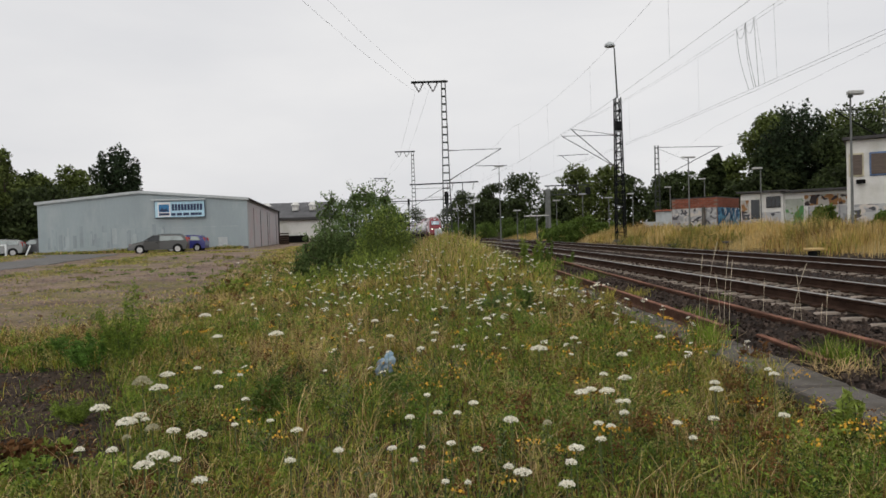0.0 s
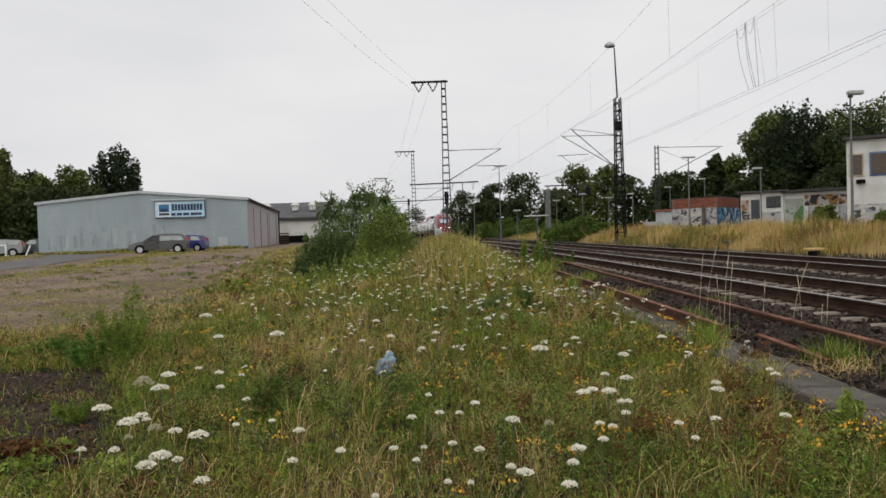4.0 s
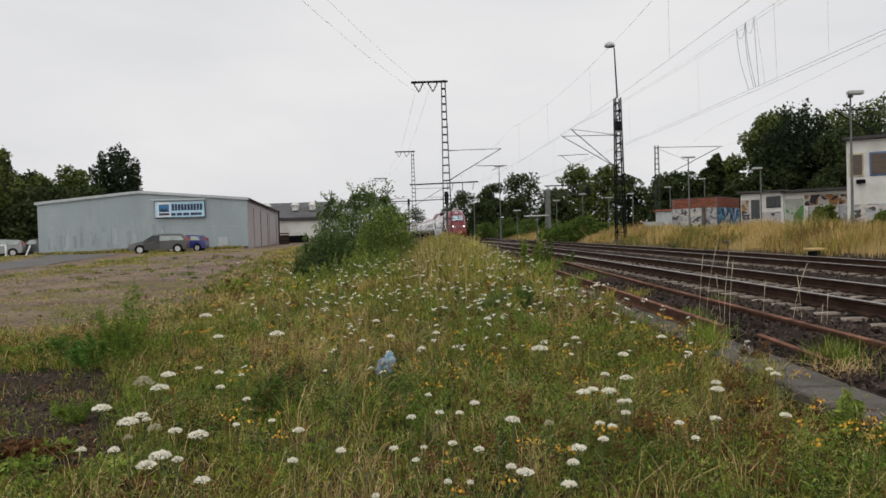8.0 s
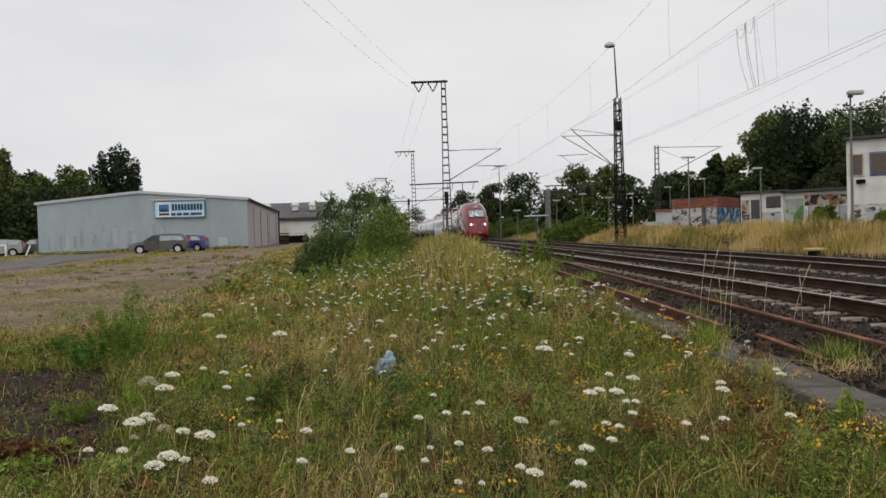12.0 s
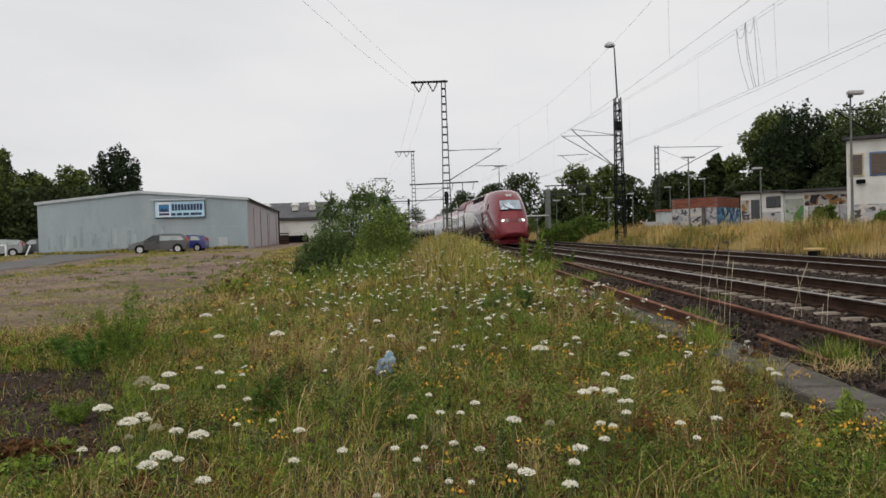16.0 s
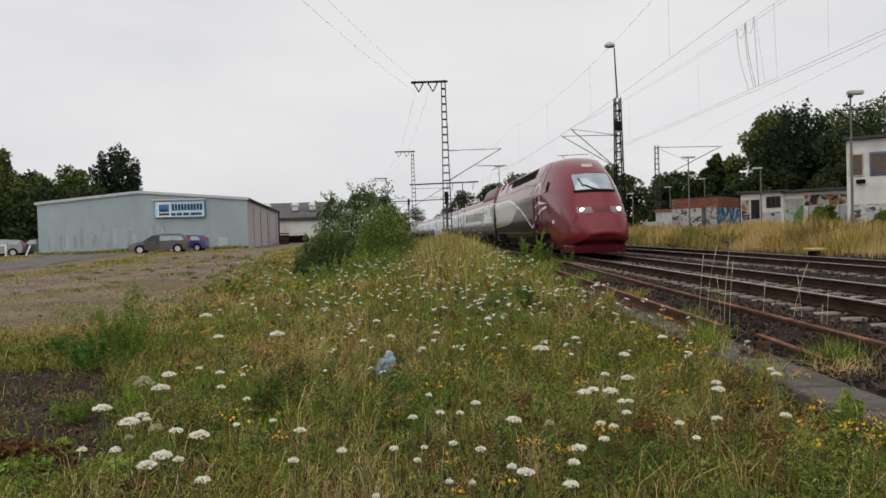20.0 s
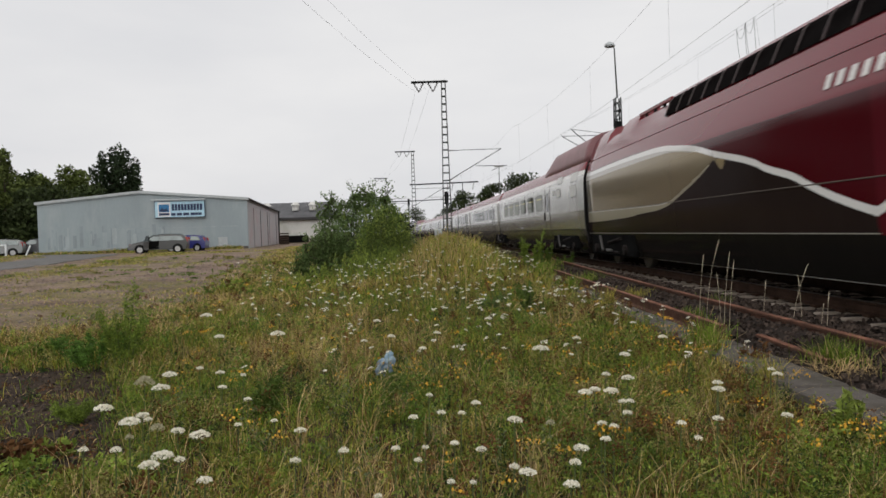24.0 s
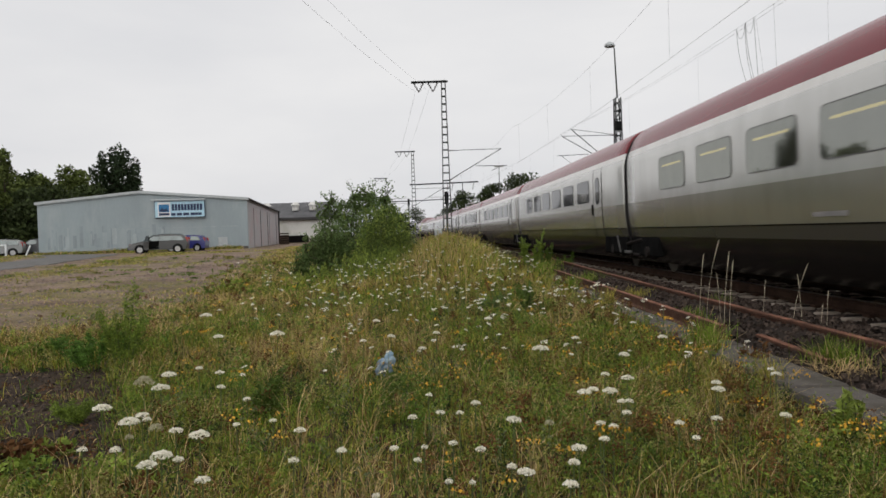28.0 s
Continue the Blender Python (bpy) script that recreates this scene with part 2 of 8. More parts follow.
def ground_material():
    """Soil and thin turf, with a gravel yard to one side and asphalt where the drive runs."""
    m = bpy.data.materials.new("ground_soil_and_gravel")
    m.use_nodes = True
    n, l = m.node_tree.nodes, m.node_tree.links
    b = n["Principled BSDF"]
    b.inputs["Roughness"].default_value = 0.95
    b.inputs["Specular IOR Level"].default_value = 0.2
    co, sep = n.new("ShaderNodeTexCoord"), n.new("ShaderNodeSeparateXYZ")
    l.new(co.outputs["Object"], sep.inputs[0])

    def noise_node(scale, detail=6, rough=0.6):
        t = n.new("ShaderNodeTexNoise")
        t.inputs["Scale"].default_value, t.inputs["Detail"].default_value, t.inputs["Roughness"].default_value = scale, detail, rough
        l.new(co.outputs["Object"], t.inputs["Vector"])
        return t.outputs["Fac"]

    def ramp(fac, stops):
        r = n.new("ShaderNodeValToRGB")
        while len(r.color_ramp.elements) < len(stops):
            r.color_ramp.elements.new(0.5)
        for e, (p, c) in zip(r.color_ramp.elements, stops):
            e.position, e.color = p, (*c, 1)
        l.new(fac, r.inputs["Fac"])
        return r.outputs["Color"]

    def math_node(op, a, c, d=None):
        t = n.new("ShaderNodeMath")
        t.operation = op
        for i, u in enumerate((a, c, d)):
            if u is None:
                continue
            if isinstance(u, (int, float)):
                t.inputs[i].default_value = u
            else:
                l.new(u, t.inputs[i])
        return t.outputs[0]

    def mix(fac, a, c):
        t = n.new("ShaderNodeMix")
        t.data_type = "RGBA"
        l.new(fac, t.inputs["Factor"]), l.new(a, t.inputs["A"]), l.new(c, t.inputs["B"])
        return t.outputs["Result"]
    soil = ramp(noise_node(1.1), [(0.3, (0.016, 0.011, 0.008)), (0.5, (0.038, 0.026, 0.017)), (0.7, (0.07, 0.048, 0.026))])
    gravel = ramp(noise_node(0.45, 9, 0.72), [(0.28, (0.095, 0.063, 0.050)), (0.44, (0.168, 0.116, 0.092)), (0.55, (0.25, 0.19, 0.148)), (0.66, (0.21, 0.175, 0.08))])
    turf_c = ramp(noise_node(3.0, 5, 0.7), [(0.3, (0.085, 0.082, 0.03)), (0.6, (0.185, 0.16, 0.062))])
    turf_f = ramp(noise_node(0.17, 9, 0.74), [(0.50, (0, 0, 0)), (0.585, (1, 1, 1))])
    gravel = mix(turf_f, gravel, turf_c)
    speck = ramp(noise_node(9, 6, 0.85), [(0.36, (0.42, 0.41, 0.40)), (0.62, (1.42, 1.38, 1.34))])
    gm = n.new("ShaderNodeMix")
    gm.data_type, gm.blend_type = "RGBA", "MULTIPLY"
    gm.inputs["Factor"].default_value = 1.0
    l.new(gravel, gm.inputs["A"]), l.new(speck, gm.inputs["B"])
    # the yard lies left of a line that runs slightly outwards; its edge is ragged
    edge = math_node("MULTIPLY_ADD", sep.outputs["Y"], -0.145, -3.3)
    dist = math_node("SUBTRACT", edge, sep.outputs["X"])
    dist = math_node("ADD", dist, math_node("MULTIPLY", math_node("SUBTRACT", noise_node(0.35, 5), 0.5), 3.5))
    yard = math_node("MULTIPLY", math_node("ADD", dist, 0.3), 1.4)
    yard_c = n.new("ShaderNodeClamp")
    l.new(yard, yard_c.inputs["Value"])
    back = math_node("LESS_THAN", sep.outputs["Y"], 140.0)
    nearer = math_node("GREATER_THAN", math_node("ADD", sep.outputs["Y"], math_node("MULTIPLY", noise_node(0.8, 4), 1.6)), 11.3)
    fac = math_node("MULTIPLY", math_node("MULTIPLY", yard_c.outputs[0], back), nearer)
    col = mix(fac, soil, gm.outputs["Result"])
    l.new(col, b.inputs["Base Color"])
    bp = n.new("ShaderNodeBump")
    bp.inputs["Strength"].default_value, bp.inputs["Distance"].default_value = 0.9, 0.03
    l.new(noise_node(28, 4, 0.7), bp.inputs["Height"]), l.new(bp.outputs[0], b.inputs["Normal"])
    return m


M["ground"] = ground_material()
ground = ground_sheet()


def strip(name, line, z_off, material, label, category, kind="structure", thick=0.06):
    """A slab with a bent centre line: rows of (x, y, width)."""
    g, rings = G(), []
    pts = []
    for (x0, y0, w0), (x1, y1, w1) in zip(line, line[1:]):
        for i in range(8):
            f = i / 8
            pts.append((x0 + (x1 - x0) * f, y0 + (y1 - y0) * f, w0 + (w1 - w0) * f))
    pts.append(line[-1])
    for i, (x, y, w) in enumerate(pts):
        p, q = pts[max(i - 1, 0)], pts[min(i + 1, len(pts) - 1)]
        d = Vector((q[0] - p[0], q[1] - p[1])).normalized()
        nx, ny = d.y, -d.x
        a, b = (x - nx * w / 2, y - ny * w / 2), (x + nx * w / 2, y + ny * w / 2)
        za, zb = ground_z(*a) + z_off, ground_z(*b) + z_off
        zm = max(za, zb, ground_z(x, y) + z_off)
        rings.append([(*a, za - thick), (*a, za), (x, y, zm), (*b, zb), (*b, zb - thick)])
    g.rings([r[::-1] for r in rings])
    return tagged(part(name, g, material, smooth=False), label, category, kind=kind)


strip("road", [(-21, -10, 4.5), (-21.5, 20, 4.6), (-24.0, 42, 4.6), (-26.5, 54, 4.6), (-33, 60, 4), (-60, 65, 4)], 0.03, M["asphalt"],
      "worn grey asphalt drive along the gravel yard", "road")


# ---------------------------------------------------------------- tracks
def sweep(profile, s0, s1, side, z=0.0, step=1.0, far_step=4.0):
    """Rings of a profile (side, height) along the main track's line."""
    out, s = [], s0
    while s < s1:
        out.append([along(s, side + px)[:2] + (z + pz,) for px, pz in profile])
        s += step if s < 40 else far_step
    return out


RAIL = [(-0.07, -0.17), (0.07, -0.17), (0.07, -0.155), (0.012, -0.135), (0.010, -0.05), (0.036, -0.035), (0.036, -0.006), (0.028, 0.0),
        (-0.028, 0.0), (-0.036, -0.006), (-0.036, -0.035), (-0.010, -0.05), (-0.012, -0.135), (-0.07, -0.155)]


def rail_mesh(rings, polished):
    g = G().rings(rings)
    if polished:
        n = len(RAIL)
        for i in range(len(rings) - 1):
            for q in (6, 7, 8):
                g.k[i * n + q] = 1
    return g


def sleeper_mesh():
    g = G()
    half = [(-0.12, 0.0), (0.12, 0.0), (0.066, 0.19), (-0.066, 0.19)]
    rings = []
    for y, zt in ((-1.22, 0.17), (-1.17, 0.19), (-0.45, 0.19), (-0.25, 0.15), (0.25, 0.15), (0.45, 0.19), (1.17, 0.19), (1.22, 0.17)):
        rings.append([(px, y, pz * zt / 0.19) for px, pz in half])
    return g.rings([r[::-1] for r in rings]).mesh("sleeper", M["sleeper"])


def track(name, side, label, s0, s1, n_sleepers, first):
    t = thing(name, label, "railway track", kind="structure")
    for o in (-0.75, 0.75):
        part("rail", rail_mesh(sweep(RAIL, s0, s1, side + o), True), [M["rail_side"], M["rail_top"]], t, "steel rail with a polished head")
    me, clip_me = sleeper_mesh(), G()
    for y in (-0.75, 0.75):
        for d in (-0.12, 0.12):
            clip_me.box((0, y + d, 0.20), (0.14, 0.09, 0.05), 0.01)
    clip_me = clip_me.mesh("rail_clip", M["rail_side"])
    for i in range(n_sleepers):
        s = first + i * 0.62
        x, y, a = along(s, side)
        sl = part("sleeper", me, None, t)
        sl.matrix_basis = pose(x, y, -0.365, 0, 0, math.degrees(a) + 90) @ pose(0, 0, 0, 0, 0, random.uniform(-0.6, 0.6))
        if 20 < i < 115 and side == 0:
            c = part("rail_clip", clip_me, None, sl)
    return t


BED = [(-3.19, -0.45), (-3.1, -0.25), (-2.6, -0.21), (-2.4, -0.135), (-2.1, -0.13), (-1.8, -0.175), (-1.45, -0.195), (-1.2, -0.205), (-0.85, -0.21), (-0.6, -0.21), (0, -0.205), (0.6, -0.21), (0.85, -0.21), (1.2, -0.205), (1.5, -0.21),
            (1.9, -0.22), (2.1, -0.215), (2.5, -0.23), (2.9, -0.205), (3.4, -0.21), (4.2, -0.205), (5.0, -0.21), (5.5, -0.205), (6.2, -0.24), (7.2, -0.42)]


def ballast_bed():
    prof = BED
    rings, s = [], -30.0
    while s < 180:
        r = []
        for px, pz in prof:
            x, y, _ = along(s, px)
            r.append((x, y, pz + 0.03 * noise.noise((x * 2.2, y * 2.2, 1.0))))
        rings.append(r)
        s += 0.3 if s < 30 else 1.5
    g = G().rings(rings, caps=False, closed=False)
    ob = part("ballast_bed", g, M["ballast"], smooth=True)
    return tagged(ob, "dark dirty ballast bed under the rails", "ballast", kind="structure")


def bed_at(o):
    return float(np.interp(o, [p[0] for p in BED], [p[1] for p in BED]))


def stones():
    rng = random.Random(5)
    g = G()
    for i in range(36000):
        s = -7 + 56 * rng.random() ** 1.5
        o = rng.uniform(-3.08, 5.6)
        if i > 28000:
            s, o = -7 + 20 * rng.random(), rng.uniform(-3.1, -1.2)
        if abs(abs(o) - 0.75) < 0.10:
            continue
        x, y, a = along(s, o)
        r = rng.uniform(0.016, 0.036) * (1 + 0.015 * max(s, 0))
        z = bed_at(o) + rng.uniform(-0.012, 0.022)
        if abs((s + 9.0) % 0.62 - 0.31) > 0.215 and abs(o) < 1.25:
            continue
        b = rng.uniform(0, 6.28)
        base = [(x + r * math.cos(b + k * 1.571) * rng.uniform(0.7, 1.3), y + r * math.sin(b + k * 1.571) * rng.uniform(0.7, 1.3), z - r * 0.5) for k in range(4)]
        top = [(x + 0.6 * r * math.cos(b + 0.4 + k * 1.571), y + 0.6 * r * math.sin(b + 0.4 + k * 1.571), z + r * rng.uniform(0.4, 0.9)) for k in range(4)]
        n = len(g.v)
        g.v += base + top
        g.f += [(n + 4, n + 5, n + 6, n + 7)] + [(n + k, n + (k + 1) % 4, n + 4 + (k + 1) % 4, n + 4 + k) for k in range(4)]
    g.k = [0] * len(g.f)
    return tagged(part("ballast_stones", g, M["stone"]), "loose grey-brown crushed ballast stones", "ballast", kind="stuff")


def lying_rail(pts, label, z_top=-0.05):
    """An old rail on the ground beside the track, along points (x, y)."""
    rings = []
    for i, (x, y) in enumerate(pts):
        p, q = pts[max(i - 1, 0)], pts[min(i + 1, len(pts) - 1)]
        d = Vector((q[0] - p[0], q[1] - p[1])).normalized()
        rings.append([(x + d.y * px * 1.05, y - d.x * px * 1.05, z_top + pz * 0.92) for px, pz in RAIL])
    ob = part("lying_rail", rail_mesh(rings, True), [M["rust_dark"], M["rust"]])
    return tagged(ob, label, "rail", "rails stored beside the track")


ballast_bed()
track("track_near", 0.0, "railway track on concrete sleepers with polished rail heads", -26, 230, 190, -24.5)
track("track_far", 4.184, "second railway track behind the first on concrete sleepers", -26, 230, 163, -23.46)
stones()
lying_rail([(3.0 - 0.0 * i, 7.85 + i) for i in range(13)] + [(2.95, 24), (2.85, 30)], "rusty old rail with a cut end lying beside the track", -0.05)
lying_rail([(3.83, -9.0), (3.85, 1.0), (3.86, 6.3), (3.87, 13.7), (3.92, 19), (4.0, 24), (4.1, 34)], "long rusty spare rail lying on the ballast shoulder", -0.05)
lying_rail([(3.40, 7.9), (3.37, 7.2), (3.33, 6.3)], "short dark rusty rail piece lying low in the weeds", -0.165)


def trough():
    t = thing("cable_trough", "weathered concrete cable trough with slab lids", "cable trough", kind="structure")
    me = G().box((0, 0, 0), (0.47, 0.955, 0.1), 0.014).mesh("lid", M["concrete"])
    for i in range(40):
        y = -8.0 + i
        lid = part("lid", me, None, t)
        lid.matrix_basis = pose(2.83, y, -0.255 + random.uniform(-0.006, 0.006), random.uniform(-0.5, 0.5), random.uniform(-0.8, 0.8), random.uniform(-0.6, 0.6))
    g = G()
    for o in (-0.22, 0.22):
        g.box((2.83 + o * 0.85, 12, -0.40), (0.08, 41, 0.2), 0.01)
    part("channel_wall", g, M["concrete"], t)


trough()


# ---------------------------------------------------------------- the train
def side_profile(top=3.52):
    """Half section of a coach: (side, height), from skirt to roof ridge; the skirt is lowered to stand for the shade
    beneath.
    """
    return [(1.22, 0.24), (1.33, 0.62), (1.40, 0.98), (1.445, 1.35), (1.452, 1.67), (1.4545, 2.1), (1.4545, 2.5), (1.45, 2.6), (1.425, 2.69), (1.385, 2.82), (1.335, 2.95), (1.265, 3.10),
            (1.15, 3.24), (1.0, 3.345), (0.75, 3.44), (0.4, top - 0.02), (0.0, top)]


def ring_of(half, x, sy=1.0, z0=0.0, sz=1.0, zbase=0.24):
    left = [(x, p * sy, zbase + (z - zbase) * sz + z0) for p, z in half]
    return left + [(x, -p * sy, zbase + (z - zbase) * sz + z0) for p, z in half[-2::-1]]


def paint_material(name, bands, dust=0.22):
    """Glossy coach paint in horizontal bands: rows of (height from which it holds, colour)."""
    m = bpy.data.materials.new(name)
    m.use_nodes = True
    n, l = m.node_tree.nodes, m.node_tree.links
    b = n["Principled BSDF"]
    b.inputs["Roughness"].default_value, b.inputs["Coat Weight"].default_value = 0.2, 0.0
    b.inputs["Specular IOR Level"].default_value = 0.22
    b.inputs["Coat Roughness"].default_value = 0.06
    co, sep, mr, rp = n.new("ShaderNodeTexCoord"), n.new("ShaderNodeSeparateXYZ"), n.new("ShaderNodeMapRange"), n.new("ShaderNodeValToRGB")
    mr.inputs["From Max"].default_value = 4.2
    l.new(co.outputs["Object"], sep.inputs[0]), l.new(sep.outputs["Z"], mr.inputs["Value"]), l.new(mr.outputs[0], rp.inputs["Fac"])
    rp.color_ramp.interpolation = "CONSTANT"
    while len(rp.color_ramp.elements) < len(bands):
        rp.color_ramp.elements.new(0.5)
    for e, (z, c) in zip(rp.color_ramp.elements, bands):
        e.position, e.color = z / 4.2, (*c, 1)
    dirt, dr, mx = n.new("ShaderNodeTexNoise"), n.new("ShaderNodeMapRange"), n.new("ShaderNodeMix")
    mp = n.new("ShaderNodeMapping")
    mp.inputs["Scale"].default_value = (0.6, 0.6, 0.25)
    dirt.inputs["Scale"].default_value, dirt.inputs["Detail"].default_value = 3.0, 7
    l.new(co.outputs["Object"], mp.inputs["Vector"]), l.new(mp.outputs[0], dirt.inputs["Vector"])
    dr.inputs["From Min"].default_value, dr.inputs["From Max"].default_value, dr.inputs["To Max"].default_value = 0.45, 0.85, dust
    l.new(dirt.outputs["Fac"], dr.inputs["Value"])
    mx.data_type = "RGBA"
    mx.inputs["B"].default_value = (0.06, 0.05, 0.044, 1)
    l.new(dr.outputs[0], mx.inputs["Factor"]), l.new(rp.outputs["Color"], mx.inputs["A"])
    l.new(mx.outputs["Result"], b.inputs["Base Color"])
    return m, (n, l, b, sep, mx)


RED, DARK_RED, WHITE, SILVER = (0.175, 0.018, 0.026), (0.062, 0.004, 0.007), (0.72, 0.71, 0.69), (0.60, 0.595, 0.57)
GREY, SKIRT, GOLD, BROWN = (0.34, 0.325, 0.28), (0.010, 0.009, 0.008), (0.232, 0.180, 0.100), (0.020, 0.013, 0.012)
# the near-black skirt band also imitates the shade under the coach
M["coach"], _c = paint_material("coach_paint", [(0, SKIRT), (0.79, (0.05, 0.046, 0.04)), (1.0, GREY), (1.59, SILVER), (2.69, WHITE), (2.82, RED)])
_c[2].inputs["Specular IOR Level"].default_value, _c[2].inputs["Roughness"].default_value = 0.25, 0.20
_flake = _c[0].new("ShaderNodeValToRGB")
_flake.color_ramp.interpolation = "CONSTANT"
_flake.color_ramp.elements[0].color, _flake.color_ramp.elements[1].color = (0, 0, 0, 1), (0.6, 0.6, 0.6, 1)
_flake.color_ramp.elements[1].position = 1.0 / 4.2
_top = _flake.color_ramp.elements.new(2.69 / 4.2)
_top.color = (0, 0, 0, 1)
_c[1].new(_c[4].inputs["A"].links[0].from_node.inputs["Fac"].links[0].from_socket, _flake.inputs["Fac"])
_c[1].new(_flake.outputs["Color"], _c[2].inputs["Metallic"])


def power_material():
    """The power car's livery: red above and ahead, a white sweep, gold and brown fields under it."""
    m, (n, l, b, sep, mx) = paint_material("power_car_paint", [(0, SKIRT), (0.86, (0.30, 0.28, 0.25)), (0.885, (0.03, 0.022, 0.02))], 0.07)
    b.inputs["Specular IOR Level"].default_value, b.inputs["Roughness"].default_value = 0.0, 0.12
    rp_out = mx.inputs["A"].links[0].from_socket

    def val(op, a, c):
        t = n.new("ShaderNodeMath")
        t.operation = op
        for i, u in enumerate((a, c)):
            if isinstance(u, (int, float)):
                t.inputs[i].default_value = u
            else:
                l.new(u, t.inputs[i])
        return t.outputs[0]

    def curve(points):
        """Height in metres as a smooth function of the place along the car."""
        mr, r = n.new("ShaderNodeMapRange"), n.new("ShaderNodeValToRGB")
        mr.inputs["From Min"].default_value, mr.inputs["From Max"].default_value = -11.0, 11.0
        l.new(sep.outputs["X"], mr.inputs["Value"]), l.new(mr.outputs[0], r.inputs["Fac"])
        r.color_ramp.interpolation = "CARDINAL"
        while len(r.color_ramp.elements) < len(points):
            r.color_ramp.elements.new(0.5)
        for e, (x, z) in zip(r.color_ramp.elements, points):
            v = z / 5.0
            e.position, e.color = (x + 11) / 22, (v, v, v, 1)
        return val("MULTIPLY", r.outputs["Color"], 5.0)

    def mix(fac, a, col):
        t = n.new("ShaderNodeMix")
        t.data_type = "RGBA"
        l.new(fac, t.inputs["Factor"]), l.new(a, t.inputs["A"])
        t.inputs["B"].default_value = (*col, 1)
        return t.outputs["Result"]
    z, x = sep.outputs["Z"], sep.outputs["X"]
    # gloss cut on the lower flanks to suppress sky reflection; nose and upper slope stay glossy
    gloss = n.new("ShaderNodeMapRange")
    gloss.inputs["From Min"].default_value, gloss.inputs["From Max"].default_value, gloss.inputs["To Max"].default_value = 4.6, 7.5, 0.36
    gloss.inputs["To Min"].default_value = 0.02
    high = n.new("ShaderNodeMapRange")
    high.inputs["From Min"].default_value, high.inputs["From Max"].default_value, high.inputs["To Max"].default_value = 2.3, 2.6, 0.45
    l.new(z, high.inputs["Value"])
    l.new(x, gloss.inputs["Value"]), l.new(val("MAXIMUM", gloss.outputs[0], high.outputs[0]), b.inputs["Specular IOR Level"])
    sweep_z = curve([(-11, 2.62), (-6.0, 2.655), (-3.3, 2.57), (-1.44, 2.30), (0.50, 1.90), (1.75, 1.55), (3.28, 1.12), (11, 1.1)])
    rise_z = curve([(-11, 1.0), (3.28, 1.12), (4.25, 1.50), (5.15, 1.75), (6.0, 1.88), (7.0, 1.95), (11, 2.0)])
    gold_top = curve([(-11, 2.45), (-3.6, 2.49), (-2.2, 2.37), (-1.05, 2.14), (11, 0.5)])
    gold_low = curve([(-11, 1.50), (-5.5, 1.48), (-4.66, 1.48), (-3.9, 1.49), (-3.34, 1.55), (-2.76, 1.69), (-2.18, 1.83), (-1.66, 1.97), (-1.15, 2.11), (-0.6, 2.26), (11, 5.0)])
    under = curve([(-11, 1.20), (-8.0, 1.23), (-5.9, 1.30), (-3.3, 1.49), (-1.25, 2.07), (-0.9, 2.6), (11, 4.0)])
    out = rp_out
    out = mix(val("GREATER_THAN", z, 0.885), out, BROWN)
    out = mix(val("MULTIPLY", val("GREATER_THAN", z, under), val("LESS_THAN", x, -1.3)), out, (0.27, 0.245, 0.18))
    out = mix(val("MULTIPLY", val("GREATER_THAN", z, gold_low), val("LESS_THAN", x, -1.0)), out, (0.40, 0.38, 0.33))
    panel = val("MULTIPLY", val("LESS_THAN", z, gold_top), val("GREATER_THAN", z, gold_low))
    out = mix(val("MULTIPLY", panel, val("GREATER_THAN", x, -10.55)), out, GOLD)
    # the gold field is a metallic paint
    l.new(val("MULTIPLY", val("MULTIPLY", panel, val("LESS_THAN", x, -1.0)), 0.6), b.inputs["Metallic"])
    edge = val("LESS_THAN", val("ABSOLUTE", val("SUBTRACT", z, gold_low), 0), 0.018)
    out = mix(val("MULTIPLY", edge, val("LESS_THAN", x, -3.6)), out, (0.42, 0.40, 0.36))
    out = mix(val("MULTIPLY", val("GREATER_THAN", z, gold_top), val("LESS_THAN", x, -1.05)), out, (0.42, 0.40, 0.37))
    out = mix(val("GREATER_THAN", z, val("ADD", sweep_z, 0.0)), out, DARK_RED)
    # red below the rise darkened in colour, as if mirroring the dark ground
    low_red_reflection = val("MULTIPLY", val("GREATER_THAN", x, 3.28), val("GREATER_THAN", z, 0.86))
    out = mix(low_red_reflection, out, (0.085, 0.007, 0.012))
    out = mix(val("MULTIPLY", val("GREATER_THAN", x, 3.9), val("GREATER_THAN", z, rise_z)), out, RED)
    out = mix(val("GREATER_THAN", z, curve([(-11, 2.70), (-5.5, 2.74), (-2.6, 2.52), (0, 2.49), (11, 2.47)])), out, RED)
    out = mix(val("GREATER_THAN", x, 7.0), out, RED)
    line = val("MULTIPLY", val("LESS_THAN", val("ABSOLUTE", val("SUBTRACT", z, sweep_z), 0), 0.052), val("LESS_THAN", x, 3.30))
    rise = val("MULTIPLY", val("LESS_THAN", val("ABSOLUTE", val("SUBTRACT", z, rise_z), 0), 0.052), val("MULTIPLY", val("GREATER_THAN", x, 3.24), val("LESS_THAN", x, 6.6)))
    out = mix(line, out, WHITE)
    out = mix(rise, out, WHITE)
    l.new(out, mx.inputs["A"])
    return m


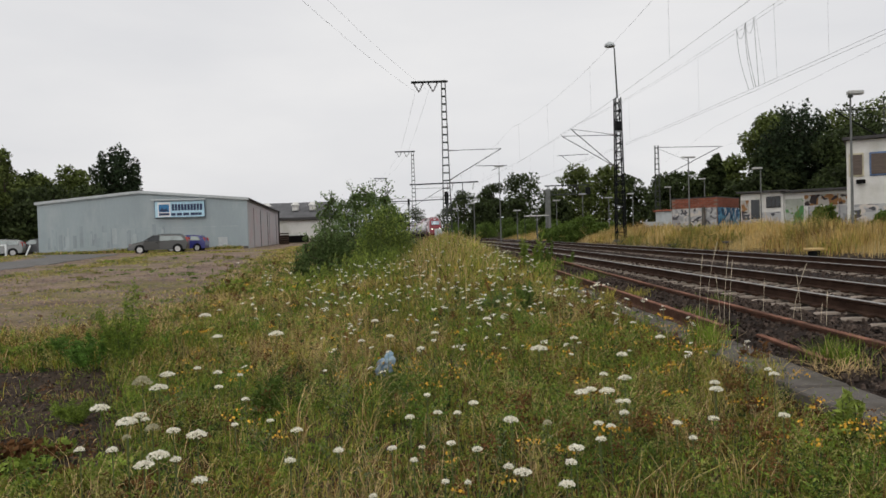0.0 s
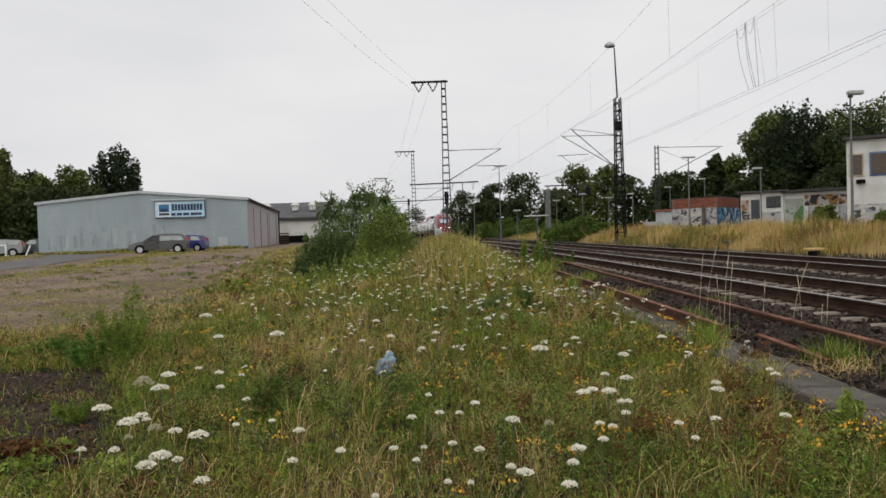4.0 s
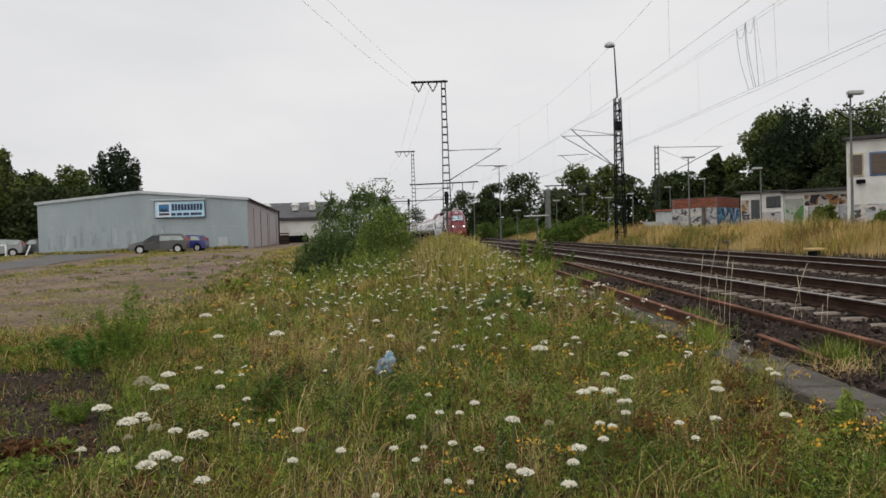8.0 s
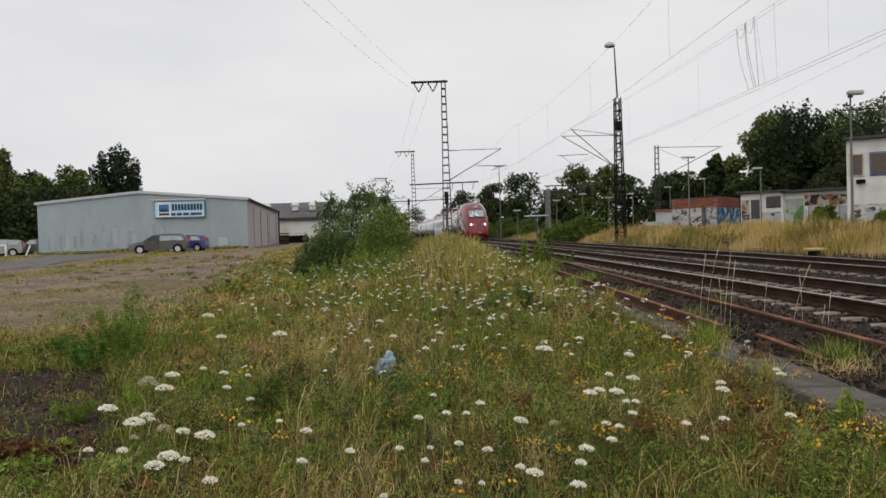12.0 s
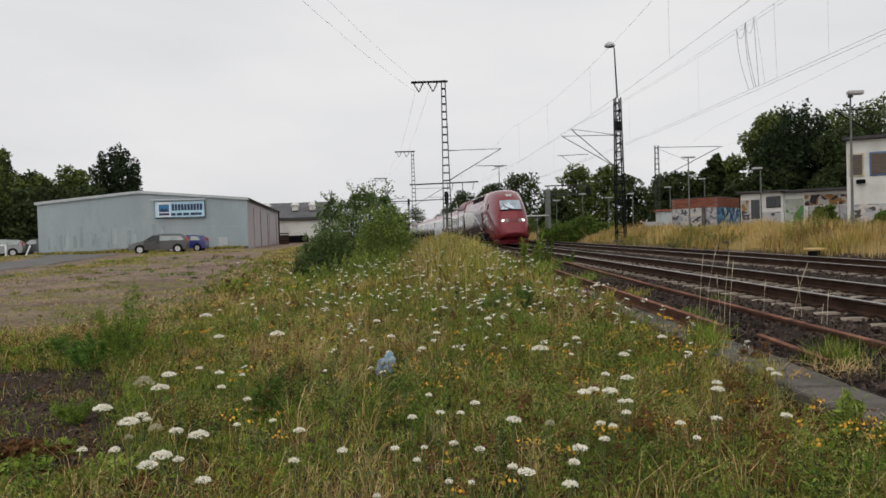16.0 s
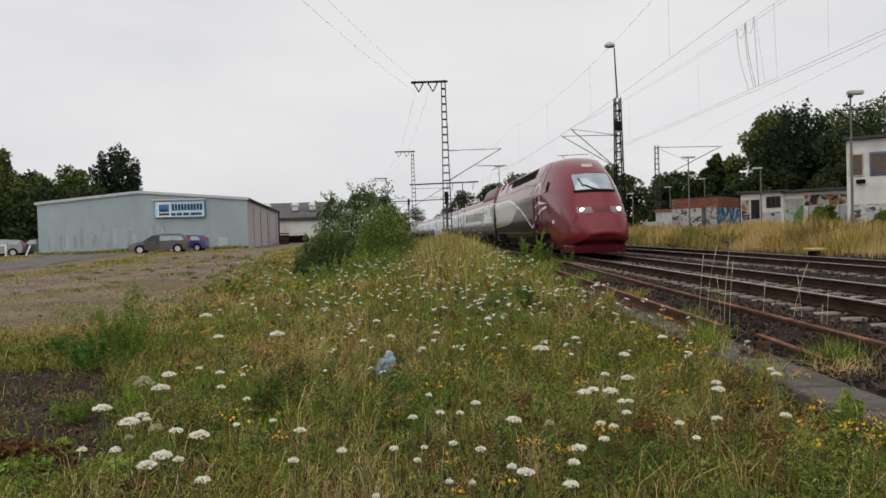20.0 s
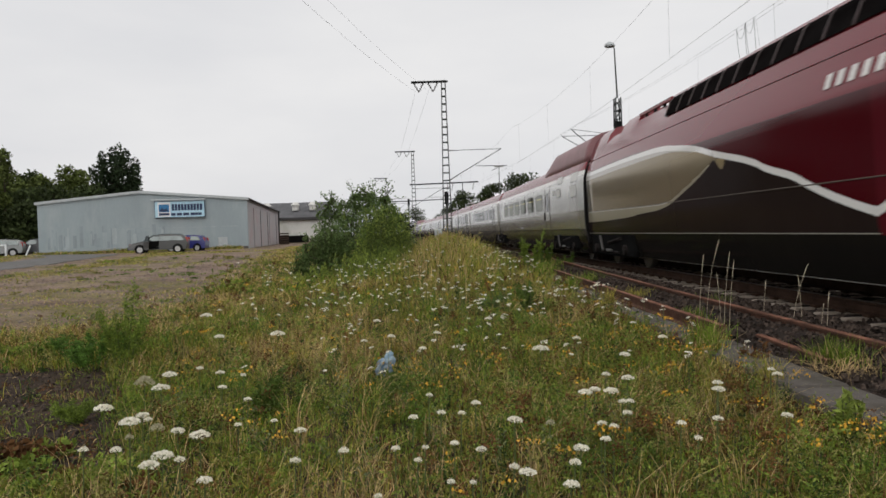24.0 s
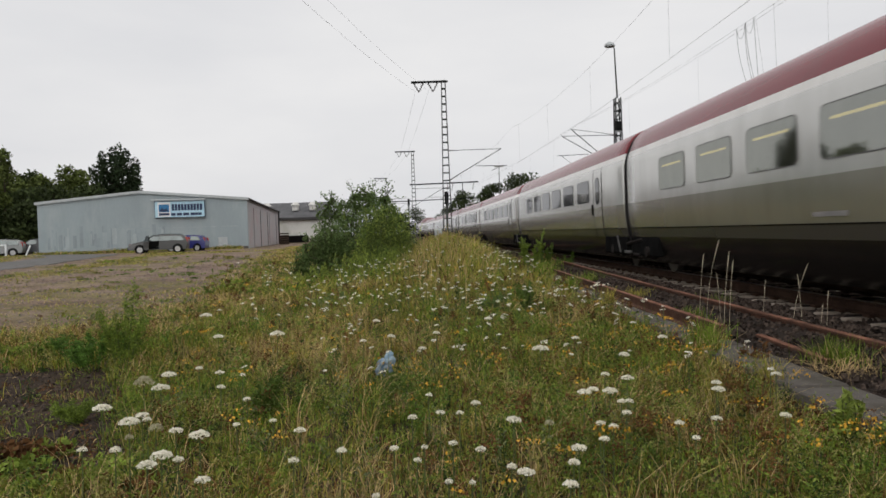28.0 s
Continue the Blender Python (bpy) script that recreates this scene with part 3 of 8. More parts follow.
def clear_glass(name, tint, mirror):
    """Coated coach glass: mostly a tinted mirror, the rest lets light through."""
    m = bpy.data.materials.new(name)
    m.use_nodes = True
    n, l = m.node_tree.nodes, m.node_tree.links
    n.remove(n["Principled BSDF"])
    gl, tr, mx = n.new("ShaderNodeBsdfGlossy"), n.new("ShaderNodeBsdfTransparent"), n.new("ShaderNodeMixShader")
    gl.inputs["Color"].default_value, gl.inputs["Roughness"].default_value = (*tint, 1), 0.04
    tr.inputs["Color"].default_value = (0.75, 0.76, 0.7, 1)
    mx.inputs[0].default_value = mirror
    l.new(tr.outputs[0], mx.inputs[1]), l.new(gl.outputs[0], mx.inputs[2])
    l.new(mx.outputs[0], n["Material Output"].inputs["Surface"])
    return m


M["power"] = power_material()
M["red_paint"], _ = paint_material("red_coach_paint", [(0, RED), (4.0, RED)])
M["belt_line"] = mat("dusty_seam_line", (0.12, 0.10, 0.085), 0.7, spec=0.05)
M["lamp_white"] = mat("pale_lamp_cover", (0.40, 0.40, 0.385), 0.5, vary=0.1)
M["lamp_glow"] = mat("headlight_glow", (0.9, 0.88, 0.8), 0.2, emit=(1.0, 0.94, 0.80, 4.0), vary=0.02)
M["lamp_glass"] = mat("headlamp_glass", (0.20, 0.15, 0.15), 0.15, vary=0.1, coat=0.15, spec=0.3)
M["screen"] = mat("windscreen_glass", (0.42, 0.47, 0.52), 0.06, metal=0.8, vary=0.1, spec=0.9)
M["coach_glass"] = clear_glass("tinted_coach_glass", (0.40, 0.41, 0.38), 0.70)
M["cab_glass"] = mat("teal_tinted_cab_glass", (0.05, 0.065, 0.062), 0.08, vary=0.15, spec=0.2)
M["dark_glass"] = mat("dark_tinted_glass", (0.02, 0.022, 0.022), 0.05, vary=0.2, spec=0.45)
M["gangway"] = mat("black_gangway_rubber", (0.01, 0.009, 0.009), 0.85, vary=0.3)
M["bogie"] = mat("sooty_bogie_steel", (0.02, 0.017, 0.016), 0.8, vary=0.4, scale=3, spec=0.02)
M["damper"] = mat("grey_damper_paint", (0.05, 0.046, 0.043), 0.6, vary=0.3)
M["wheel"] = mat("worn_wheel_steel", (0.10, 0.085, 0.075), 0.55, metal=0.4, vary=0.3)
M["grille_bar"] = mat("dark_grille_bar", (0.04, 0.02, 0.02), 0.6, vary=0.2)
M["grille"] = mat("dark_grille", (0.008, 0.007, 0.007), 0.75, vary=0.3, spec=0.0)
M["interior_lamp"] = mat("yellow_interior_lamp", (0.8, 0.7, 0.3), 0.5, emit=(1.0, 0.78, 0.25, 0.9))
M["interior"] = mat("shaded_coach_interior", (0.36, 0.355, 0.33), 0.9, vary=0.15)


def rounded(x0, x1, z0, z1, r, y_of, out=0.0, n=4):
    """Outline of a rounded pane on the coach's side."""
    pts = []
    for cx, cz, a0 in ((x1 - r, z0 + r, -90), (x1 - r, z1 - r, 0), (x0 + r, z1 - r, 90), (x0 + r, z0 + r, 180)):
        for i in range(n + 1):
            a = radians(a0 + 90 * i / n)
            z = cz + r * math.sin(a)
            pts.append((cx + r * math.cos(a), y_of(z) + out, z))
    return pts


def half_at(half):
    zs, ys = [p[1] for p in half], [p[0] for p in half]
    return lambda z: float(np.interp(z, zs, ys))


def pane(car, name, x0, x1, z0, z1, r, y_of, material, frame_mat, side=1, label=""):
    """A window let into the side: a rim and its glass."""
    ya, yb = y_of(z0), y_of(z1)
    lean = -0.002 if z1 - z0 > 0.5 and z0 > 1.72 else (yb - ya) / (z1 - z0)
    y_of = lambda z: ya + 0.006 + lean * (z - z0) + 0.004
    inner, rim = rounded(x0, x1, z0, z1, r, y_of, 0.004), rounded(x0 - 0.014, x1 + 0.014, z0 - 0.014, z1 + 0.014, r + 0.012, y_of, 0.002)
    lift = [(x, y + 0.006, z) for x, y, z in rounded(x0 - 0.008, x1 + 0.008, z0 - 0.008, z1 + 0.008, r + 0.007, y_of, 0.0)]
    flip = (lambda q: q) if side > 0 else (lambda q: [(x, -y, z) for x, y, z in q][::-1])
    w = part(name, G().rings([flip(rim), flip(lift), flip(inner)], caps=False), frame_mat, car)
    g = G()
    g.v, g.f, g.k = flip(inner), [tuple(range(len(inner)))], [0]
    part("pane", g, material, w, label)
    return w


def bogie(car, x, wheels=(-1.5, 1.5), name="bogie", recess=True):
    g = G()
    for y in (-1.22, 1.22):
        g.box((x, y, 0.55), (3.3, 0.16, 0.2), 0.03)
        g.box((x, y, 0.72), (0.9, 0.22, 0.35), 0.04)
        for w in wheels:
            g.box((x + w, y, 0.46), (0.36, 0.24, 0.34), 0.05)
            g.tube((x + w, y * 1.1, 0.46), (x + w, y * 1.17, 0.46), 0.13, n=10)
            g.tube((x + w * 0.62, y, 0.3), (x + w * 0.62, y, 0.75), 0.10, n=8)
        g.tube((x - 0.2, y * 1.12, 0.62), (x + 1.1, y * 1.12, 0.74), 0.045, n=6)
        g.tube((x - 1.0, y * 1.13, 0.74), (x - 0.72, y * 1.13, 0.36), 0.05, n=6)
        g.tube((x + 0.4, y * 1.13, 0.38), (x + 0.9, y * 1.13, 0.38), 0.04, n=6)
    g.box((x, 0, 0.6), (0.8, 2.0, 0.25), 0.04)
    b = part(name, g, M["bogie"], car, "dark sooty bogie frame")
    for y in (-1, 1):
        part("damper", G().tube((x - 1.0, y * 1.40, 0.80), (x - 0.70, y * 1.40, 0.40), 0.035, n=8), M["damper"], b, "grey damper")
        part("step_plate", G().box((x - 0.1, y * 1.38, 0.42), (0.55, 0.06, 0.07), 0.015), M["damper"], b)
    sets = []
    for w in wheels:
        q = G()
        for y in (-0.75, 0.75):
            q.tube((0, y - 0.065, 0), (0, y + 0.065, 0), 0.46, n=24)
            q.tube((0, y - 0.075, 0), (0, y + 0.075, 0), 0.15, n=10)
            for k in range(4):
                a = k * math.pi / 2
                q.box((0.28 * math.cos(a), y, 0.28 * math.sin(a)), (0.08, 0.15, 0.08), 0.01)
        q.tube((0, -0.7, 0), (0, 0.7, 0), 0.09, n=8)
        ws = part("wheelset", q, M["wheel"], b)
        ws.location = (x + w, 0, 0.46)
        sets.append(ws)
    return sets


def trailer(length, label, windows, door_x, tall=False, glass=None):
    """A coach, its length along x (ahead is +x); windows: rows of (x0, x1)."""
    car = thing("passenger_coach", label, "train coach", group="coaches of the train")
    h = length / 2 - 0.17
    half = side_profile()
    y_of = half_at(half)
    xs = [-h, -h + 0.06] + [-h + 0.06 + (2 * h - 0.12) * i / 24 for i in range(1, 24)] + [h - 0.06, h]
    rings = [ring_of(half, x, 0.985 if i in (0, len(xs) - 1) else 1.0) for i, x in enumerate(xs)]
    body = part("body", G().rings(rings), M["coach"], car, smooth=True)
    for e, x in ((-1, -h), (1, h)):
        seal = [(p * 0.975, z - 0.03) for p, z in half if z > 0.6]
        g = G().rings([ring_of(seal, x, zbase=0.0), ring_of(seal, x + e * 0.15, zbase=0.0)])
        part("gangway", g, M["gangway"], car, "black rubber gangway between coaches")
    for side in (1, -1):
        for x0, x1 in windows:
            w = pane(car, "window", x0, x1, 1.78, 2.42, 0.10, y_of, glass or M["coach_glass"], M["silver_trim"], side)
            if glass is None:
                # what shows through the glass: the shaded wall inside, and its lamp strip
                part("interior_panel", G().box(((x0 + x1) / 2, side * (y_of(1.9) - 0.004), 2.1), (x1 - x0 - 0.02, 0.014, 0.62)), M["interior"], w)
                part("interior_lamp", G().box(((x0 + x1) / 2, side * (y_of(1.9) + 0.0045), 2.25), ((x1 - x0) * 0.72, 0.004, 0.035)), M["interior_lamp"], w, "lit yellow lamp strip inside")
        for dx in door_x:
            pane(car, "door_window", dx - 0.2, dx + 0.2, 1.70, 2.42, 0.16, y_of, M["dark_glass"], M["grille"], side)
            leaf = [[(dx + ex, side * (y_of(z) + 0.006), z) for ex in (-0.45, 0.45)][::side] for z in (0.72, 0.98, 1.35, 1.59, 1.67, 2.1, 2.5, 2.68)]
            part("door", G().rings(leaf[::-1], caps=False, closed=False), M["coach_door"], car, "closed plug door")
            for ex in (-0.46, 0.46):
                part("door_seam", G().line([(dx + ex, side * (y_of(z) + 0.002), z) for z in (0.72, 0.98, 1.35, 1.59, 1.67, 2.1, 2.5, 2.68)], 0.011, n=4), M["grille"], car)
            g = G().box((dx - 0.62, side * (y_of(1.6) + 0.004), 1.55), (0.13, 0.03, 0.3), 0.008)
            part("door_sign", g, M["grille"], car)
    g = G()
    for side in (1, -1):
        ys = y_of(1.0) + 0.004
        g.box((0, side * ys, 1.0), (2 * h - 0.1, 0.012, 0.018))
    part("skirt_edge", g, M["grille"], car)
    # black blocks on the body side stand for the shade round the bogies
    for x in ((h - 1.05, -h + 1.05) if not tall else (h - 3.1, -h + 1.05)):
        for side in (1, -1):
            part("bogie_recess", G().box((x, side * 1.315, 0.58), (2.1 if x < 0 or not tall else 4.0, 0.13, 0.44), 0.03), M["black"], car, "black block standing for the shade above the wheels")
    if tall:
        x1, x0 = h, 3.45
        rr = []
        for i in range(17):
            f = i / 16
            x = x0 + (x1 - x0) * f
            up = 0.50 * math.sqrt(smooth01(f, -0.02, 0.24))
            half_up = [(1.275, 3.05), (1.25, 3.14 + up * 0.3), (1.19, 3.24 + up * 0.6), (1.05, 3.335 + up * 0.95), (0.8, 3.44 + up), (0.4, 3.53 + up), (0, 3.55 + up)]
            rr.append([(x, p, z) for p, z in half_up] + [(x, -p, z) for p, z in half_up[-2::-1]])
        part("roof_fairing", G().rings(rr), M["dull_red"], car, "dull red raised roof fairing", smooth=True)
    return car


M["coach_door"] = M["coach"]
M["silver_trim"] = mat("silver_window_rim", (0.085, 0.083, 0.08), 0.45, vary=0.1)
M["dull_red"] = mat("dull_red_roof_paint", (0.19, 0.084, 0.09), 0.45, vary=0.25, scale=1.2)


def power_car(label):
    """The leading power car; ahead is +x. Origin half-way along, on the rail head."""
    car = thing("power_car", label, "locomotive")
    base = [(1.20, 0.30), (1.30, 0.62), (1.365, 1.0), (1.385, 1.4), (1.402, 1.8), (1.424, 2.2), (1.438, 2.46), (1.438, 2.50), (1.431, 2.54), (1.365, 2.85), (1.285, 3.10), (1.20, 3.36), (1.09, 3.62), (0.93, 3.80), (0.5, 3.90), (0.0, 3.93)]
    xs = [-10.93, -10.88, -10.2, -9.16, -9.12, -7.84, -7.80, -7.0, -6.44, -6.40, -5.2, -4.30, -4.26] + [-3.4 + i * 0.9 for i in range(9)] + [4.4]
    def roof_z(x, z):
        if -9.14 < x < -7.82 and z > 3.45:
            return 3.45 + (z - 3.45) * 0.35
        return min(z, 3.58) if -6.42 < x < -4.28 else z
    rings = [ring_of([(p, roof_z(x, z)) for p, z in base], x, 0.98 if x < -10.9 else 1.0, 0, 1.0, 0.30) for x in xs]
    # the nose: side view rises from the bumper to the roof, plan view narrows
    tops = [(5.0, 3.93), (5.6, 3.92), (6.2, 3.90), (6.8, 3.84), (7.4, 3.72), (8.0, 3.53), (8.5, 3.30), (9.0, 2.98), (9.4, 2.67), (9.75, 2.34), (10.0, 2.05), (10.2, 1.86), (10.4, 1.68), (10.6, 1.48), (10.78, 1.24), (10.86, 1.02)]
    wid = [(5.0, 1.0), (5.8, 0.99), (6.6, 0.97), (7.4, 0.94), (8.2, 0.905), (9.0, 0.86), (9.6, 0.815), (10.1, 0.75), (10.45, 0.66), (10.7, 0.54), (10.86, 0.37)]
    ahead = lambda x: x if x < 5 else 5 + (x - 5) * 0.91
    lows = [(5.0, 0.30), (8.6, 0.32), (9.4, 0.38), (10.0, 0.46), (10.5, 0.55), (10.75, 0.64), (10.86, 0.76)]

    tops, wid, lows = ([(ahead(x), v) for x, v in rows] for rows in (tops, wid, lows))
    tip_x = ahead(10.86)

    def nose_half(x):
        zt = float(np.interp(x, [p[0] for p in tops], [p[1] for p in tops]))
        w = float(np.interp(x, [p[0] for p in wid], [p[1] for p in wid]))
        zl = float(np.interp(x, [p[0] for p in lows], [p[1] for p in lows]))
        sq = smooth01(x, 4.7, 9.4)
        r = []
        for py, pz in base:
            f = (pz - 0.30) / 3.63
            oval = math.sqrt(max(0.0, 1 - max(0.0, (f - 0.30) / 0.70) ** (2.6 - 0.2 * sq)))
            r.append(((py * (1 - sq) + 1.40 * oval * min(1.0, 0.9 + f) * sq) * w, zl + (zt - zl) * f))
        return r

    def front_x(y, z):
        """How far forward the nose reaches at this side and height."""
        lo, hi = 5.0, tip_x
        for _ in range(26):
            mid = (lo + hi) / 2
            r = nose_half(mid)
            inside = r[0][1] <= z <= r[-1][1] and float(np.interp(z, [q[1] for q in r], [q[0] for q in r])) >= abs(y)
            lo, hi = (mid, hi) if inside else (lo, mid)
        return lo
    for x, zt in tops:
        rings.append(ring_of(nose_half(x), x, 1.0, 0, 1.0, 0.0))
    tip = rings[-1]
    for x, k in ((0.035, 0.88), (0.065, 0.70), (0.09, 0.46), (0.103, 0.22), (0.106, 0.03)):
        rings.append([(tip_x + x, y * k, 0.885 + (z - 0.885) * k) for _, y, z in tip])
    body_g = G().rings(rings)
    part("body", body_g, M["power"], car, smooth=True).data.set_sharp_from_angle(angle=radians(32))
    for s in (1, -1):
        part("roof_rail", G().box((-5.35, s * 1.02, 3.72), (2.3, 0.08, 0.075), 0.01), M["red_paint"], car, "red roof edge over an open slot")
        for x in (-6.0, -5.35, -4.7):
            part("slot_post", G().box((x, s * 1.03, 3.63), (0.10, 0.05, 0.12)), M["grille"], car)
    # gangway to the first coach
    part("gangway", G().rings([ring_of([(p * 0.97, z * 0.97 + 0.02) for p, z in base if z > 0.5], -10.93), ring_of([(p * 0.97, z * 0.97 + 0.02) for p, z in base if z > 0.5], -11.08)]), M["gangway"], car)
    # windscreen on the sloping front

    def nose_patch(corner_rows, lift):
        return [[(front_x(y, z) + lift, y, z) for y, z in row] for row in corner_rows]
    steps = (-1, -0.75, -0.5, -0.25, 0, 0.25, 0.5, 0.75, 1)
    grid = [[(t * (0.725 - 0.004 * i), 2.42 + i * 0.109 + 0.02 * (1 - t * t)) for t in steps] for i in range(7)]
    rows = nose_patch(grid, 0.035)
    part("windscreen", G().rings([r[::-1] for r in rows], caps=False, closed=False), M["screen"], car, "tinted windscreen reflecting the sky", smooth=True)
    rim = list(rows[0]) + [rows[i][8] for i in range(1, 7)] + [rows[6][j] for j in range(7, -1, -1)] + [rows[i][0] for i in range(5, -1, -1)]
    part("windscreen_seal", G().line([(x + 0.004, y, z) for x, y, z in rim], 0.013), M["dark_red"], car, "dark red windscreen surround")
    low = nose_patch([[(t * 0.77, z + 0.02 * (1 - t * t)) for t in steps] for z in (2.33, 2.42)], 0.03)
    part("wiper_panel", G().rings([r[::-1] for r in low], caps=False, closed=False), M["black"], car)
    wp = [(front_x(y, z) + 0.065, y, z) for y, z in ((0.10, 2.42), (-0.15, 2.50), (-0.38, 2.62), (-0.44, 2.60), (-0.52, 2.90))]
    part("wiper", G().line(wp, 0.02), M["black"], car)
    # headlamps
    for s in (1, -1):
        g = nose_patch([[(s * (0.33 + 0.50 * u), z) for u in (0, 0.25, 0.5, 0.75, 1)] for z in (1.57, 1.68, 1.79)], 0.012)
        lamp = part("headlamp", G().rings(g if s < 0 else [r[::-1] for r in g], caps=False, closed=False), M["lamp_glass"], car, "clear headlamp cover", smooth=True)
        x = front_x(s * 0.665, 1.68)
        part("headlight", G().tube((x - 0.02, s * 0.665, 1.68), (x + 0.045, s * 0.665, 1.68), 0.075, n=14), M["lamp_glow"], lamp, "lit headlight")
    bar = nose_patch([[(0.32 * u, z) for u in (-1, -0.5, 0, 0.5, 1)] for z in (1.60, 1.69, 1.78)], 0.01)
    part("grille_bar", G().rings([r[::-1] for r in bar], caps=False, closed=False), M["dark_red"], car)
    top = nose_patch([[(0.2 * u, z) for u in (-1, 0, 1)] for z in (3.36, 3.43, 3.50)], 0.02)
    part("top_lamp", G().rings([r[::-1] for r in top], caps=False, closed=False), M["lamp_white"], car, "pale top lamp")
    # nose hatch line, bumper, front skirt
    seam = [(front_x(y, z) + 0.004, y, z) for y, z in ((-1.02, 1.05), (-0.98, 1.3), (-0.85, 1.46), (-0.5, 1.5), (0, 1.51), (0.5, 1.5), (0.85, 1.46), (0.98, 1.3), (1.02, 1.05))]
    part("nose_seam", G().line(seam, 0.018), M["dark_red"], car)
    part("snow_plough", G().rings([[(ahead(x) - 0.12, y * 0.93, z) for x, y, z in row] for row in
                                  ([(9.2, 1.22, 0.14), (10.1, 1.0, 0.14), (10.55, 0.55, 0.14), (10.66, 0, 0.14), (10.55, -0.55, 0.14), (10.1, -1.0, 0.14), (9.2, -1.22, 0.14)],
                                   [(9.2, 1.25, 0.36), (10.2, 1.03, 0.36), (10.66, 0.57, 0.36), (10.78, 0, 0.36), (10.66, -0.57, 0.36), (10.2, -1.03, 0.36), (9.2, -1.25, 0.36)],
                                   [(9.2, 1.1, 0.52), (10.0, 0.9, 0.52), (10.3, 0.5, 0.52), (10.4, 0, 0.52), (10.3, -0.5, 0.52), (10.0, -0.9, 0.52), (9.2, -1.1, 0.52)])]), M["dark_red"], car, "low red front skirt")
    # roof grilles
    y_of = half_at([(p, z) for p, z in base])

    def skin(x, z):
        """Half width of the body at this place."""
        if x <= 5:
            return y_of(z)
        r = nose_half(x)
        return float(np.interp(z, [q[1] for q in r], [q[0] for q in r]))
    for s in (1, -1):
        levels = (3.31, 3.36, 3.42, 3.50, 3.56, 3.62, 3.67, 3.71)
        gr = part("roof_grille", G().rings([[(x, s * (y_of(z) + 0.022), z) for x in (-4.05, 3.36)][::s] for z in levels[::-1]], caps=False, closed=False), M["grille"], car, "dark louvred roof grille")
        bar = G().line([(0, s * (y_of(z) + 0.024), z) for z in levels], 0.02, n=5).mesh("grille_bar", M["grille_bar"])
        for i in range(12):
            part("grille_bar", bar, None, gr).location = (-4.05 + i * 7.41 / 11, 0, 0)
        part("belt_seam", G().line([(-3.6, s * (y_of(1.5) + 0.003), 1.50), (3.9, s * (y_of(1.5) + 0.003), 1.50)], 0.008, n=4), M["belt_line"], car, "thin pale seam")
        part("waist_seam", G().line([(-10.8, s * (y_of(3.02) + 0.002), 3.02), (4.0, s * (y_of(3.02) + 0.002), 3.02)], 0.010, n=4), M["dark_red"], car)
        pane(car, "cab_window", 5.98, 6.62, 2.54, 2.93, 0.10, lambda z: skin(6.1, z) - 0.004, M["cab_glass"], M["dark_red"], s)
        g = G()
        for x in (4.06, 4.90):
            g.line([(x, s * (y_of(z) + 0.006), z) for z in (0.9, 1.2, 1.8, 2.4, 2.95)], 0.012, n=4)
        g.line([(4.06, s * (y_of(2.97) + 0.006), 2.97), (4.90, s * (y_of(2.97) + 0.006), 2.97)], 0.014, n=4)
        d = part("cab_door", g, M["dark_red"], car, "closed cab door outline")
        part("cab_seam", G().line([(x, s * (skin(x, z) + 0.003), z) for x, z in ((5.62, 1.2), (5.66, 1.75), (5.76, 2.4), (5.86, 2.9), (5.92, 3.2), (5.96, 3.45))], 0.014, n=4), M["dark_red"], car)
        for x in (3.94, 4.74):
            part("grab_recess", G().rings([[(x + e, s * (y_of(z) + 0.005), z) for e in (-0.045, 0.045)][::s] for z in (2.40, 2.2, 1.8, 1.4, 1.2)], caps=False, closed=False), M["grille"], d, "dark recess behind the grab rail")
            part("grab_rail", G().line([(x, s * (y_of(z) + 0.03), z) for z in (1.24, 1.4, 1.8, 2.2, 2.36)], 0.016, n=6), M["lamp_steel"], d, "grey grab rail")
        part("step_pocket", G().rings([[(x, s * (y_of(z) + 0.006), z) for x in (4.06, 4.68)][::s] for z in (1.20, 1.08)], caps=False, closed=False), M["grille"], d, "dark step pocket")
        part("step_plate", G().rings([[(x, s * (y_of(z) + 0.008), z) for x in (4.16, 4.66)][::s] for z in (1.02, 0.88)], caps=False, closed=False), M["belt_line"], d, "worn grey step plate")
        part("handle", G().box((4.30, s * (y_of(1.14) + 0.03), 1.15), (0.16, 0.02, 0.03), 0.006), M["lamp_steel"], d)
        # white line figure and name bars beside the cab door
        o = lambda x, z: (x, s * (skin(x, z) + 0.008), z)
        fig = [(4.12, 2.63), (4.22, 2.68), (4.4, 2.75), (4.65, 2.85), (4.93, 2.92), (5.18, 2.93), (5.36, 2.84), (5.44, 2.68), (5.42, 2.45), (5.35, 2.22)]
        q, edge_a, edge_b = G(), [], []
        for i, (fx, fz) in enumerate(fig):
            (ax, az), (bx, bz) = fig[max(i - 1, 0)], fig[min(i + 1, len(fig) - 1)]
            ln = math.hypot(bx - ax, bz - az)
            wd = (0.03, 0.075, 0.085, 0.085, 0.075, 0.07, 0.065, 0.062, 0.06, 0.05)[i]
            nx, nz = -(bz - az) / ln * wd, (bx - ax) / ln * wd
            edge_a.append(o(fx + nx, fz + nz))
            edge_b.append(o(fx - nx, fz - nz))
        q.rings([edge_a, edge_b][::s], caps=False, closed=False)
        part("white_figure", q, M["white_paint"], car, "white painted line figure")
